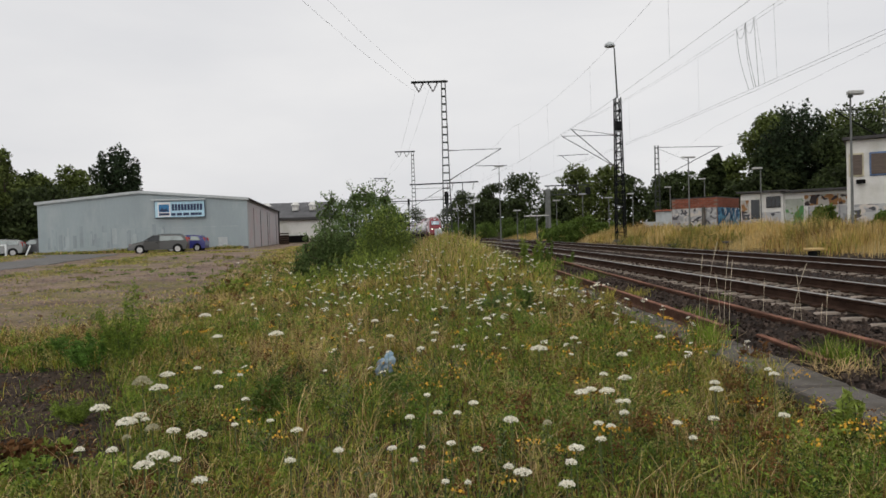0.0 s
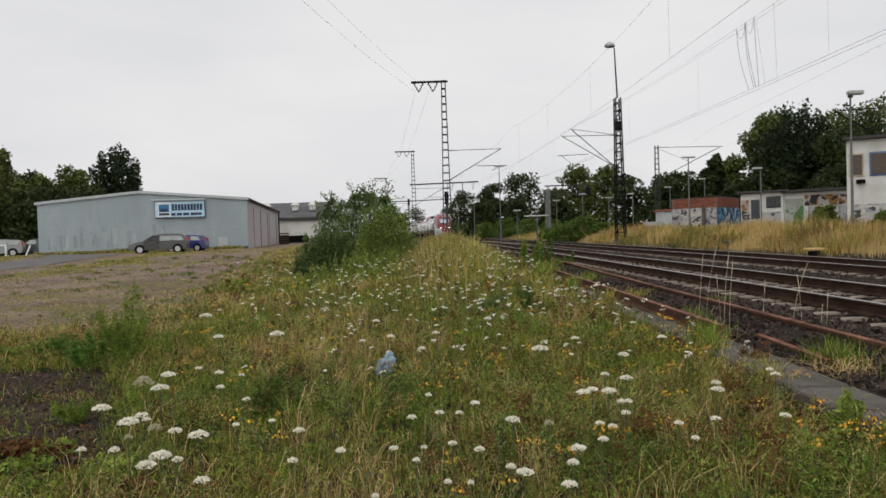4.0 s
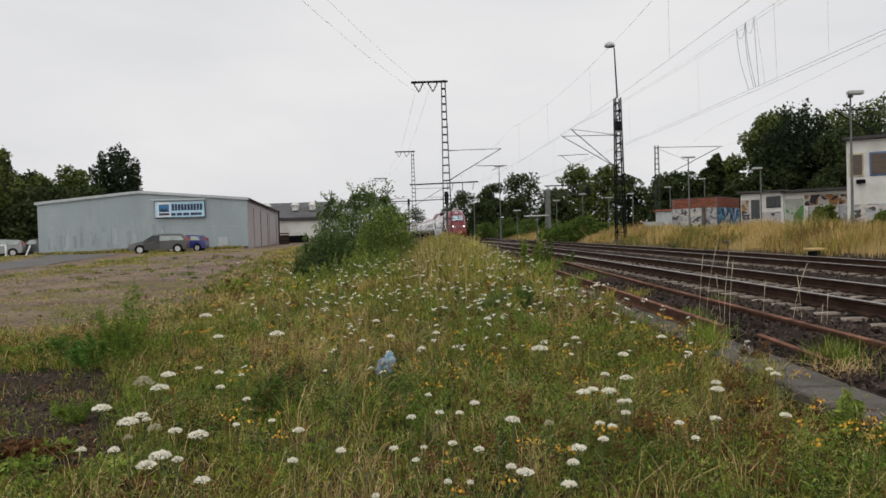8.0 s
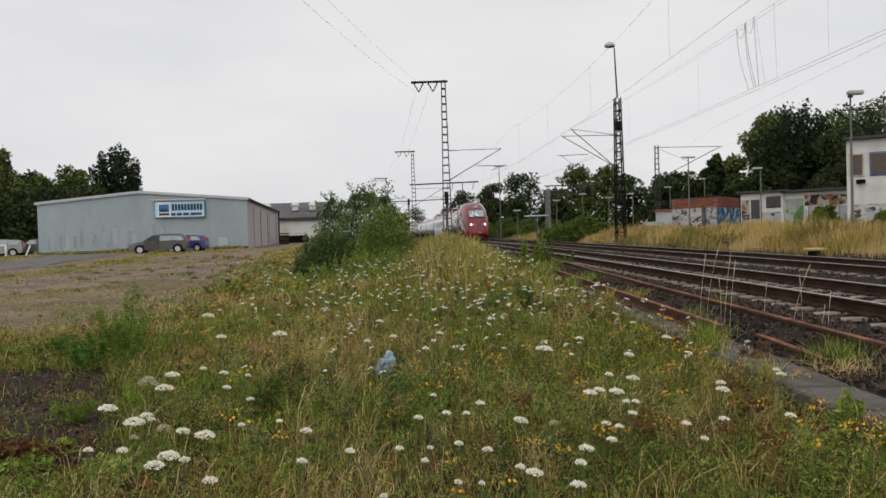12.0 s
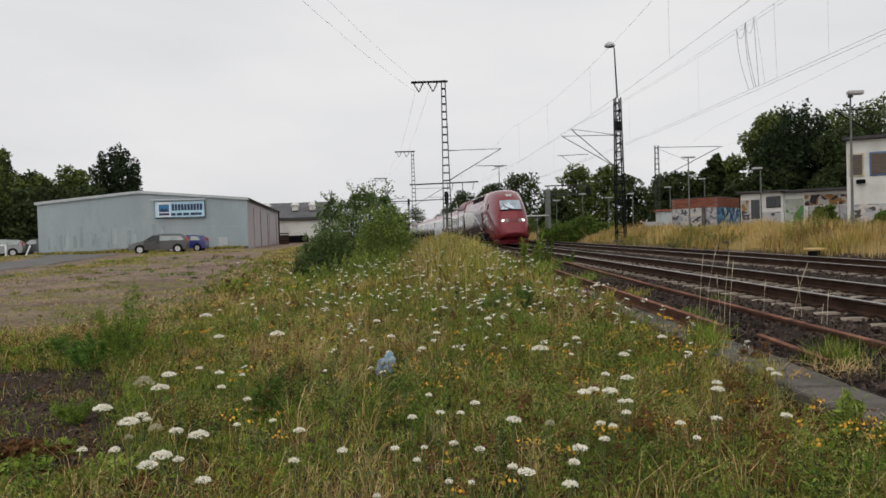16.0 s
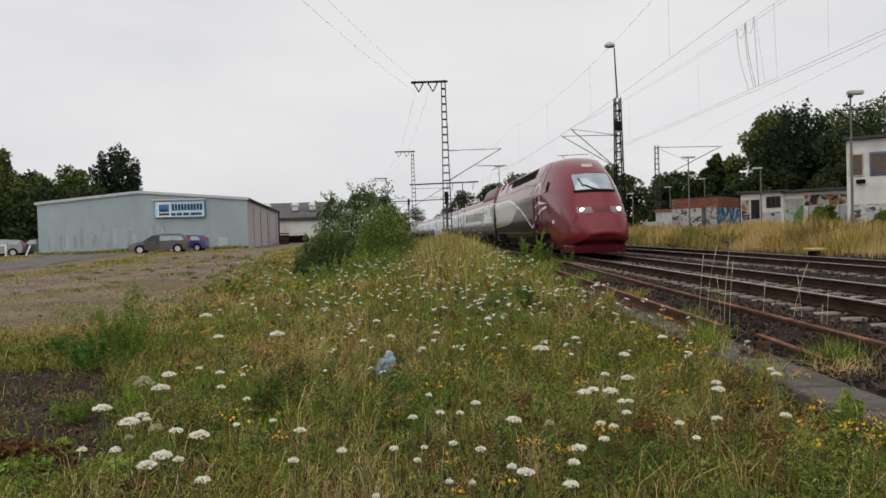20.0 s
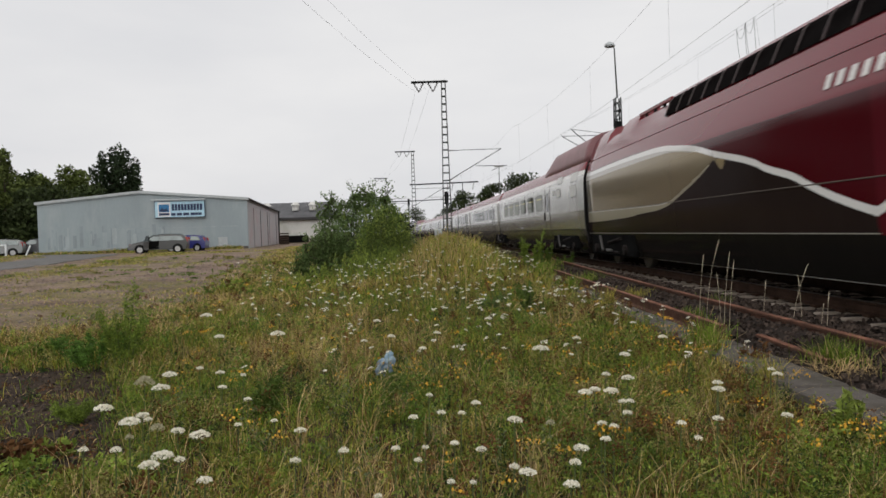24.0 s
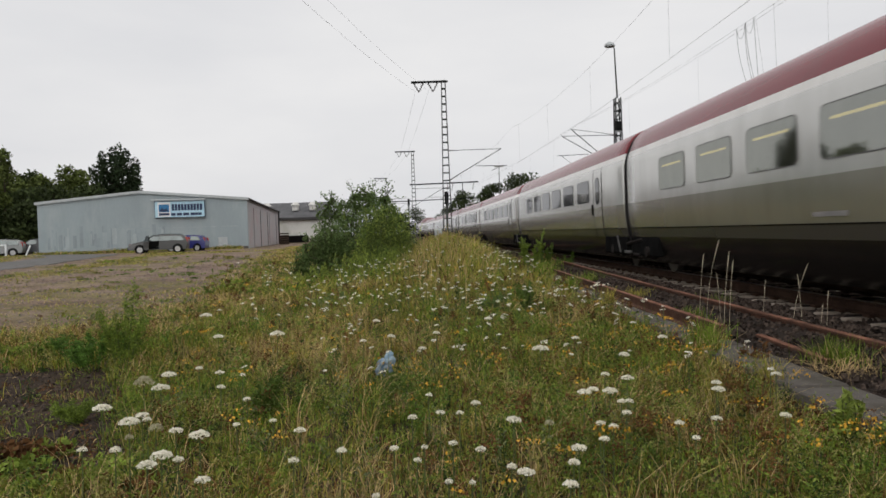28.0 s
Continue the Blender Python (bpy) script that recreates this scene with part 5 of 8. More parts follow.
def low_kiosk():
    t = thing("equipment_cabin", "small grey and red trackside equipment cabin", "cabin", pose(21.5, 68, 0.1, 0, 0, 5))
    part("body", G().box((0, 0, 1.1), (2.6, 2.0, 2.2), 0.03), M["shed_trim"], t)
    part("roof", G().box((0, 0, 2.28), (2.9, 2.3, 0.14), 0.02), M["brick"], t, "red roof edge")
    part("door", G().box((0.5, -1.02, 1.0), (0.9, 0.05, 1.9), 0.01), M["graf_grey"], t)
    c = thing("trackside_cabinet", "pale grey trackside switch cabinet", "cabinet", pose(19.3, 67, 0.1))
    part("body", G().box((0, 0, 0.6), (1.6, 0.6, 1.2), 0.03), M["shed_trim"], c)
    part("lid", G().box((0, 0, 1.24), (1.7, 0.7, 0.08), 0.02), M["shed_trim"], c)


low_kiosk()


def sign_gantry():
    t = thing("signal_gantry", "grey steel bridge gantry over the tracks", "gantry", pose(11.7, 80, 0.0))
    for y in (0, 1.2):
        part("leg", G().box((0, y, 2.6), (0.42, 0.3, 5.6), 0.04), M["lamp_steel"], t, "broad steel leg")
    for z in (4.75, 5.75):
        part("beam", G().box((2.2, 0.5, z), (5.0, 0.12, 0.12), 0.02), M["steel"], t)
    for i in range(6):
        part("brace", G().tube((-0.3 + i * 0.78, 0.5, 4.75), (0.09 + i * 0.78, 0.5, 5.75), 0.03, n=4), M["steel"], t)
        part("brace", G().tube((0.09 + i * 0.78, 0.5, 5.75), (0.48 + i * 0.78, 0.5, 4.75), 0.03, n=4), M["steel"], t)
    part("box", G().box((4.4, 0.3, 5.1), (0.5, 0.4, 0.7), 0.03), M["steel_dark"], t)


sign_gantry()


def platform_rail():
    t = thing("platform_barrier", "low white barrier along a path", "barrier", pose(9.8, 76, 0.0))
    part("bar", G().box((0, 0, 2.45), (2.6, 0.06, 0.08), 0.02), M["white"], t)
    for x in (-1.2, 0, 1.2):
        part("post", G().tube((x, 0.02, 0), (x, 0.02, 2.4), 0.03, n=6), M["steel"], t)


platform_rail()


# ---------------------------------------------------------------- masts, wires, lamps, signals
def lattice(t, h, w0, w1, d, rung, z0=0.0, leg=0.035, dark=False):
    """Four tapering legs with battens on two faces."""
    m1 = M["steel_dark"] if dark else M["steel"]
    for sx in (-1, 1):
        for sy in (-1, 1):
            part("leg", G().tube((sx * w0 / 2, sy * d / 2, z0), (sx * w1 / 2, sy * d / 2, h), leg, n=4), m1, t)
    n = int((h - z0) / rung)
    for i in range(n + 1):
        z = z0 + 0.1 + i * rung
        w = w0 + (w1 - w0) * (z - z0) / (h - z0)
        for sy in (-1, 1):
            g = G().box((0, sy * d / 2, z), (w + 0.05, 0.04, 0.07 if not dark else 0.06))
            if dark and i < n:
                w2 = w0 + (w1 - w0) * (z + rung - z0) / (h - z0)
                s = 1 if (i % 2) else -1
                g.tube((-s * w / 2, sy * d / 2, z), (s * w2 / 2, sy * d / 2, z + rung), 0.022, n=4)
            part("batten", g, m1, t)
    part("footing", G().box((0, 0, z0 - 0.1), (0.9, 0.9, 0.5), 0.05), M["concrete"], t, "concrete footing")


def insulator(t, p, q):
    p, q = Vector(p), Vector(q)
    g = G().tube(p, q, 0.03, n=6)
    for i in range(5):
        a = p.lerp(q, (i + 0.3) / 5.3)
        g.tube(a, a.lerp(q, 0.06), 0.085, 0.05, n=8)
    part("insulator", g, M["insulator"], t, "dark ribbed insulator")


def cantilever(t, root_x, reach, z_low, z_top, y=0.0):
    """A tube bracket from the mast towards +/-x that holds the wires."""
    s = 1 if reach > 0 else -1
    x0, x1 = root_x, root_x + reach
    part("top_tube", G().tube((x0 + s * 0.5, y, z_top), (x1, y, z_top + 0.02), 0.022, n=6), M["steel_dark"], t)
    insulator(t, (x0 + s * 0.1, y, z_top), (x0 + s * 0.55, y, z_top))
    part("bracket_tube", G().tube((x0 + s * 0.55, y, z_low + 0.28), (x1, y, z_top + 0.02), 0.027, n=6), M["steel_dark"], t)
    insulator(t, (x0 + s * 0.1, y, z_low), (x0 + s * 0.58, y, z_low + 0.3))
    f = 0.52
    part("steady_arm", G().tube((x0 + reach * f, y, z_low + 0.95), (x1 + s * 0.4, y, z_low + 0.9), 0.022, n=6).tube((x1 + s * 0.1, y, z_low + 0.95), (x1 - s * 0.7, y, 5.35), 0.014, n=5), M["steel_dark"], t)


def mast_with_arm(x, y, h, arm, rz=0.0, reach=3.7, signal=False):
    t = thing("catenary_mast", "grey lattice catenary mast with a feeder crossarm", "mast", pose(x, y, ground_z(x, y), 0, 0, rz), group="catenary masts")
    z = -ground_z(x, y)
    lattice(t, h + z, 0.62, 0.24, 0.3, 0.52)
    part("crossarm", G().box((-arm / 2 + 0.15, 0, h + z), (arm + 0.3, 0.12, 0.14), 0.02), M["steel_dark"], t, "dark feeder crossarm")
    for k in (0.12, 0.56):
        for d in (-0.32, 0.32):
            xk = -arm + arm * k * 1.0 + 0.25
            insulator(t, (xk + d, 0, h + z - 0.08), (xk, 0, h + z - 0.68))
    if reach:
        cantilever(t, 0.1, reach, 4.55 + z, 6.6 + z)
    return t


mast_with_arm(0.38, 50.0, 11.3, 2.2)
mast_with_arm(-3.45, 92.0, 11.3, 2.2, 2)
mast_with_arm(-10.2, 136.0, 11.4, 2.2, 4)


def mast_lamp(x, y):
    """The dark mast between the tracks and the meadow, with a bracket and a lamp pole on top."""
    t = thing("catenary_mast", "dark lattice catenary mast with a lamp pole on top", "mast", pose(x, y, 0), group="catenary masts")
    lattice(t, 9.8, 0.62, 0.34, 0.5, 0.55, dark=True, leg=0.05)
    cantilever(t, -0.1, -3.75, 5.1, 7.3)
    part("second_tube", G().tube((-0.3, 0.1, 5.2), (-3.2, 0.1, 7.8), 0.03, n=6).tube((-0.3, 0.1, 7.35), (-3.2, 0.1, 7.8), 0.018, n=6), M["steel_dark"], t)
    part("balance_box", G().box((0, 0, 7.9), (0.42, 0.42, 0.6), 0.04), M["steel_dark"], t)
    part("lamp_pole", G().tube((0, 0, 9.8), (-0.12, 0, 13.2), 0.06, 0.045, n=8), M["steel"], t)
    part("lamp_arm", G().line([(-0.12, 0, 13.2), (-0.2, 0, 13.5), (-0.36, 0, 13.6)], 0.035), M["steel"], t)
    part("lamp_head", G().rings([[(-0.42 + r * math.cos(a), r * 0.9 * math.sin(a), z) for a in [k * math.tau / 12 for k in range(12)]] for r, z in ((0.1, 13.62), (0.3, 13.5), (0.38, 13.32), (0.3, 13.26))]), M["shed_trim"], t, "pale bell-shaped lamp head", smooth=True)


mast_lamp(12.2, 50.0)


def slim_mast(x, y, h, reach, z_low, z_top):
    t = thing("catenary_mast", "slim grey lattice mast with a long bracket", "mast", pose(x, y, 0), group="catenary masts")
    lattice(t, h, 0.6, 0.34, 0.3, 0.6)
    part("top_tube", G().tube((0.1, 0, z_top), (reach, 0, z_top - 0.1), 0.035, n=6), M["steel_dark"], t)
    part("bracket_tube", G().tube((0.3, 0, z_low), (reach - 0.3, 0, z_top - 0.15), 0.04, n=6), M["steel_dark"], t)
    part("stay", G().tube((0.1, 0, z_top - 0.1), (4.0, 0, z_low + 1.6), 0.018, n=5), M["steel_dark"], t)


slim_mast(24.25, 82.0, 9.95, 7.4, 6.3, 9.75)
slim_mast(27.9, 45.5, 8.6, -3.0, 5.6, 7.9)


def portal():
    """The cross span between the second mast and the far side."""
    t = thing("cross_beam", "thin steel cross beam spanning the tracks with droppers", "catenary beam", pose(-3.5, 91.6, 0))
    part("beam", G().tube((-0.4, 0, 7.1), (8.2, 0, 7.22), 0.09, n=6), M["steel_dark"], t)
    for x in (4.4, 5.0, 7.6):
        insulator(t, (x, 0, 7.1), (x - 0.15, 0, 6.2))
    part("stub", G().tube((6.2, 0, 5.6), (6.2, 0, 7.1), 0.05, n=6), M["steel_dark"], t)
    b = thing("cross_beam", "thin steel cross beam farther down the line", "catenary beam", pose(-9.6, 135, 0))
    part("beam", G().tube((-1, 0, 6.9), (16.0, 0, 7.2), 0.09, n=6), M["steel_dark"], b)


portal()


def wire(name, pts, r, label):
    ob = part(name, G().line(pts, r, n=4), M["wire"])
    return tagged(ob, label, "overhead wire", "overhead wires")


def catenary(side, two=False):
    stag = lambda s: 0.25 * math.sin(s / 50 * math.pi)
    top, low = [], []
    S = [-24 + 3 * i for i in range(80)]
    for s in S:
        x, y, a = along(s, side + stag(s))
        u = ((y - 50) / 44.0) % 1.0
        sag = 1.05 * (1 - (2 * u - 1) ** 2)
        low.append((x, y, 5.34))
        top.append((x, y, 7.9 - sag * (0.34 if two else 0.70)))
    wire("contact_wire", low, 0.0045, "copper contact wire above the track")
    wire("messenger_wire", top, 0.004, "sagging messenger wire above the contact wire")
    if two:
        wire("contact_wire", [(x + 0.24, y, z) for x, y, z in low[:26]], 0.0045, "second contact wire of an overlap")
        wire("messenger_wire", [(x + 0.4, y, z + 0.12) for x, y, z in top[:26]], 0.004, "second messenger wire of an overlap")
    for i in range(2, 40, 3):
        wire("dropper", [low[i], top[i]], 0.0025, "thin dropper between two overhead wires")
    return low, top


catenary(0.0)
FAR_LOW, FAR_TOP = catenary(4.184, True)


def on_wire(line, y):
    """The point of an overhead wire at y."""
    return tuple(float(np.interp(y, [p[1] for p in line], [p[i] for p in line])) for i in range(3))


def far_wire(line, s):
    return on_wire(line, along(s, 4.184)[1])


def jumper(s_top, s_low, belly):
    """A slack cable from the messenger wire down to the contact wire."""
    p, q = Vector(far_wire(FAR_TOP, s_top)), Vector(far_wire(FAR_LOW, s_low))
    pts = []
    for i in range(13):
        f = i / 12
        along_f = f ** 1.5 + belly * math.sin(math.pi * f) * 0.3
        v = p.lerp(q, f)
        pts.append((v.x, p.y + (q.y - p.y) * along_f, v.z))
    wire("jumper_cable", pts, 0.0075, "looped jumper cable between overhead wires")


for _a, _b, _c in ((14.55, 13.72, -0.3), (13.90, 13.36, -0.6), (13.86, 13.22, -0.2), (13.25, 13.02, 0.2)):
    jumper(_a, _b, _c)
for _a, _b in ((14.55, 13.9), (13.9, 13.25)):
    wire("jumper_cable", [tuple(Vector(far_wire(FAR_TOP, _a)).lerp(Vector(far_wire(FAR_TOP, _b)), i / 8) - Vector((0, 0, 0.42 * math.sin(math.pi * i / 8) ** 0.6))) for i in range(9)], 0.006, "looped jumper cable between overhead wires")
for _a, _b in ((13.15, 12.6), (11.95, 11.82)):
    wire("dropper", [far_wire(FAR_TOP, _a), far_wire(FAR_LOW, _b)], 0.0035, "thin dropper between two overhead wires")
for _k in (0.0, 0.9):
    _p = [(-14.3 + _k * 1.25, -20, 10.9), (-5.17 + _k * 1.12, 30, 10.45), (-1.54 + _k, 50, 10.7), (-5.35 + _k, 92, 10.6), (-12.1 + _k, 136, 10.8), (-26 + _k, 200, 10.8)]
    _q = []
    for _a, _b in zip(_p, _p[1:]):
        for _i in range(10):
            _f = _i / 10
            _v = Vector(_a).lerp(Vector(_b), _f)
            _q.append((_v.x, _v.y, _v.z - 1.6 * _f * (1 - _f) * (0.4 if _a[1] < 50 else 1)))
    wire("feeder_wire", _q + [_p[-1]], 0.0055, "feeder wire hung from mast crossarms")
wire("side_wire", [(24.3, 82, 7.5), (15.0, 40, 6.3), (11.5, 17, 5.6), (11.0, -10, 5.4)], 0.0032, "thin overhead wire of a side track")
wire("side_wire", [(31.0, 82, 9.6), (25.0, 40, 7.0), (20, 10, 6.4)], 0.0035, "thin overhead wire of a side track")


def street_lamp(x, y, h, head="box", z=None):
    z = ground_z(x, y) if z is None else z
    t = thing("platform_lamp", "slim grey platform lamp post with a pale head", "lamp post", pose(x, y, z), group="platform lamps")
    part("post", G().tube((0, 0, -0.05), (0, 0, h), 0.065 if h > 5 else 0.042, 0.035, n=10), M["lamp_steel"], t)
    if head == "box":
        part("lamp_head", G().box((0.20, 0, h + 0.1), (0.62, 0.30, 0.17), 0.04), M["lamp_white"], t, "pale flat lamp head")
        part("collar", G().box((0.0, 0, h - 0.04), (0.16, 0.16, 0.12), 0.02), M["steel"], t)
    elif head == "left":
        part("lamp_head", G().box((-0.2, 0, h + 0.05), (0.6, 0.24, 0.12), 0.03), M["lamp_white"], t, "pale flat lamp head")
    else:
        part("lamp_head", G().box((0, 0, h + 0.05), (0.95 if h > 5 else 0.7, 0.3, 0.11), 0.03), M["lamp_white"], t, "pale double lamp head")
    return t


street_lamp(16.85, 30.0, 6.1)
street_lamp(16.93, 50.0, 5.5, "double")
street_lamp(20.1, 46.0, 4.3, "left")
for _x, _y, _h, _k in ((25.2, 70, 5.2, "left"), (21.9, 70, 4.5, "left"), (18.3, 70, 4.0, "left"), (16.0, 70, 3.7, "double"), (13.5, 70, 4.2, "double"), (11.0, 70, 3.7, "double"),
                       (9.1, 70, 3.4, "double"), (7.2, 70, 3.2, "double"), (3.1, 70, 4.0, "left"), (1.55, 70, 3.5, "left"), (6.0, 75, 7.9, "double")):
    street_lamp(_x, _y, _h, _k)


def signal_post(x, y, h):
    t = thing("railway_signal", "black railway signal head on a slim post", "signal", pose(x, y, ground_z(x, y)), group="signals")
    part("post", G().tube((0, 0, 0), (0, 0, h), 0.07, n=8), M["steel"], t)
    part("head", G().box((0, 0, h - 0.42), (0.27, 0.2, 0.84), 0.04), M["black"], t, "black signal screen")
    for k in (-0.28, 0, 0.28):
        part("lens", G().tube((0, -0.10, h - 0.42 + k * 0.9), (0, -0.16, h - 0.42 + k * 0.9), 0.07, n=10), M["glass"], t)


signal_post(0.35, 49.0, 4.0)
signal_post(-3.95, 88.0, 5.4)


def marker_post():
    t = thing("marker_post", "short pale concrete marker post in the grass", "post", pose(-0.2, 36.0, ground_z(-0.2, 36.0)))
    part("post", G().box((0, 0, 0.66), (0.36, 0.16, 1.36), 0.03), M["shed_trim"], t)


marker_post()


def yellow_box(x, y, lab, col):
    t = thing("point_box", lab, "track equipment", pose(x, y, ground_z(x, y) + 0.02, 0, 0, 15))
    part("body", G().box((0, 0, 0.08), (0.34, 0.3, 0.2), 0.03), M["steel_dark"], t)
    part("cover", G().box((0, 0, 0.22), (0.60, 0.4, 0.09), 0.02), col, t, "flat cover")


M["yellow_cover"] = mat("dull_yellow_cover", (0.55, 0.38, 0.16), 0.7)
yellow_box(12.67, 24.9, "small trackside box with a dull orange cover", M["yellow_cover"])
for _x, _y in ((13.0, 33.0), (12.0, 38.0)):
    yellow_box(_x, _y, "low grey trackside box in the grass", M["concrete"])


# ---------------------------------------------------------------- cars
def car_paint(name, col):
    return mat(name, col, 0.3, vary=0.06, coat=0.5, spec=0.5)


def motor_car(name, label, paint, m, estate=True, openable=False, low=False):
    """Ahead is +x; origin on the ground under the middle."""
    c = thing(name, label, "car", m, group="parked cars")
    if estate:
        side = [(-2.25, 0.45), (-2.28, 0.75), (-2.22, 1.0), (-1.98, 1.36), (-1.7, 1.44), (-0.6, 1.49), (0.15, 1.45), (0.55, 1.28), (1.1, 0.98), (1.85, 0.84), (2.18, 0.68), (2.27, 0.45), (2.2, 0.28), (-2.15, 0.28)]
    else:
        side = [(-1.95, 0.45), (-1.98, 0.8), (-1.85, 1.02), (-1.55, 1.38), (-1.0, 1.47), (-0.2, 1.48), (0.35, 1.42), (1.05, 0.98), (1.7, 0.84), (1.93, 0.65), (1.97, 0.45), (1.92, 0.28), (-1.9, 0.28)]
    rings = []
    for y, sh in ((-0.86, 0.94), (-0.84, 0.98), (-0.6, 1.0), (0.6, 1.0), (0.84, 0.98), (0.86, 0.94)):
        r = []
        for x, z in side:
            yy = y * (1 - 0.17 * smooth01(z, 0.9, 1.5))
            r.append((x * (sh if abs(x) > 2 else 1), yy, z if z < 0.9 else 0.9 + (z - 0.9) * (1 if abs(y) < 0.7 else 0.97)))
        rings.append(r)
    part("body", G().rings(rings), paint, c, smooth=True).data.set_sharp_from_angle(angle=radians(38))
    ws = ([(-1.98, -1.12), (-1.08, -0.16)] if estate else [(-1.5, -0.6)]) + [(-0.12, 0.86)]
    for s in (1, -1):
        for i, (a, b) in enumerate(ws):
            y1, y2 = s * 0.845, s * 0.748
            slant = 0.5 if b > 0.5 else 0.0
            y2 = s * 0.765
            pts = [(a, y1, 0.99), (b, y1, 0.98), (b - slant, y2, 1.345), (a + (0.22 if i == 0 else 0.0), y2, 1.35 - (0.03 if i == 0 else 0))]
            g = G().rings([[(x, y + s * 0.004, z) for x, y, z in pts], [(x, y + s * 0.02, z) for x, y, z in pts]])
            part("side_window", g, M["car_glass"], c)
        for x in ((-1.48, 1.35) if estate else (-1.2, 1.25)):
            q = G().tube((0, -0.1, 0), (0, 0.1, 0), 0.315, n=20)
            w = part("wheel", q, M["rubber"], c)
            w.location = (x, s * 0.79, 0.315)
            part("arch", G().tube((x, s * 0.70, 0.34), (x, s * 0.862, 0.34), 0.385, n=18), M["black"], c)
            rim = G().tube((0, s * 0.06, 0), (0, s * 0.115, 0), 0.21, n=14)
            part("rim", rim, M["rim"], w, "silver rim")
        part("tail_light", G().box((-2.16 if estate else -1.86, s * 0.70, 1.0), (0.16, 0.2, 0.42), 0.03), M["tail_red"], c, "red tail light")
        part("headlight", G().box((2.08 if estate else 1.8, s * 0.62, 0.72), (0.22, 0.34, 0.14), 0.03), M["lamp_glass"], c)
        part("mirror", G().box((0.78, s * 0.93, 1.0), (0.14, 0.2, 0.13), 0.03), paint, c)
    k = 0.0 if estate else -0.05
    part("windscreen", G().rings([[(1.02, -0.66, 1.03), (1.02, 0.66, 1.03), (0.30, 0.6, 1.43), (0.30, -0.6, 1.43)], [(1.05, -0.66, 1.05), (1.05, 0.66, 1.05), (0.33, 0.6, 1.45), (0.33, -0.6, 1.45)]]), M["glass"], c)
    part("bumper", G().box((2.2 if estate else 1.9, 0, 0.42), (0.2, 1.6, 0.26), 0.06), paint, c)
    part("number_plate", G().box((2.31 if estate else 2.01, 0, 0.42), (0.02, 0.5, 0.11)), M["white"], c)
    if estate:
        for s in (1, -1):
            part("roof_rail", G().line([(-1.75, s * 0.6, 1.41), (-1.65, s * 0.6, 1.475), (-0.1, s * 0.6, 1.515), (0.0, s * 0.6, 1.45)], 0.016), M["black"], c)
    if openable:
        # dark interior opening behind the door, and the hinged door itself
        part("door_opening", G().rings([[(x, 0.868 - 0.1 * smooth01(z, 0.9, 1.5), z) for x, z in ((-0.1, 0.36), (1.0, 0.36), (1.0, 0.95), (0.42, 1.38), (-0.1, 1.40))], [(x, 0.872 - 0.1 * smooth01(z, 0.9, 1.5), z) for x, z in ((-0.1, 0.36), (1.0, 0.36), (1.0, 0.95), (0.42, 1.38), (-0.1, 1.40))]]), M["black"], c, "dark doorway to the front seat")
        d = part("front_door", G().rings([[(x, y0, z) for x, z in ((-1.1, -0.62), (-1.15, 0), (0.0, 0), (0.0, -0.62))] for y0 in (0.0, 0.05)]), paint, c, "front door, opened late in the shot")
        d.location = (1.02, 0.876, 0.96)
        part("door_window", G().rings([[(x, y0, z) for x, z in ((-1.12, 0.0), (-1.12, 0.44), (-0.62, 0.42), (-0.05, 0.0))] for y0 in (-0.02, 0.03)]), M["glass"], d)
        part("handle", G().box((-0.95, 0.06, -0.12), (0.2, 0.03, 0.04), 0.01), M["black"], d)
        return c, d
    return c


M["car_glass"] = mat("car_window_glass", (0.22, 0.245, 0.24), 0.05, metal=0.7, vary=0.1)
M["rim"] = mat("silver_wheel_rim", (0.55, 0.55, 0.55), 0.4, metal=0.5)
M["tail_red"] = mat("red_tail_light", (0.38, 0.04, 0.03), 0.3)
_z = ground_z(-22.1, 57)
ESTATE, DOOR = motor_car("estate_car", "dark grey estate car parked beside the shed", car_paint("grey_car_paint", (0.055, 0.055, 0.052)), pose(-22.1, 57.0, 0.12, 0, 0, 193) @ Matrix.Diagonal((0.97, 1, 0.98, 1)), openable=True)
motor_car("small_car", "dark blue small car parked behind the estate car", car_paint("blue_car_paint", (0.018, 0.022, 0.16)), pose(-21.2, 60.5, 0.12, 0, 0, 186) @ Matrix.Diagonal((0.84, 0.95, 0.93, 1)), estate=False)
for _i, (_x, _y, _r, _c, _n) in enumerate(((-38.6, 63, 200, (0.28, 0.29, 0.285), "pale silver car parked among others by the trees"), (-36.6, 66, 195, (0.05, 0.055, 0.06), "dark car parked among others by the trees"),
                                           (-36.0, 69, 15, (0.03, 0.04, 0.07), "black-blue car parked among others by the trees"), (-41.5, 66, 190, (0.3, 0.3, 0.3), "grey car parked among others by the trees"), (-38.3, 72, 195, (0.5, 0.5, 0.5), "white car parked at the back of the row"))):
    motor_car("parked_car", _n, car_paint("car_paint", _c), pose(_x, _y, ground_z(_x, _y), 0, 0, _r), estate=_i % 2 == 0)


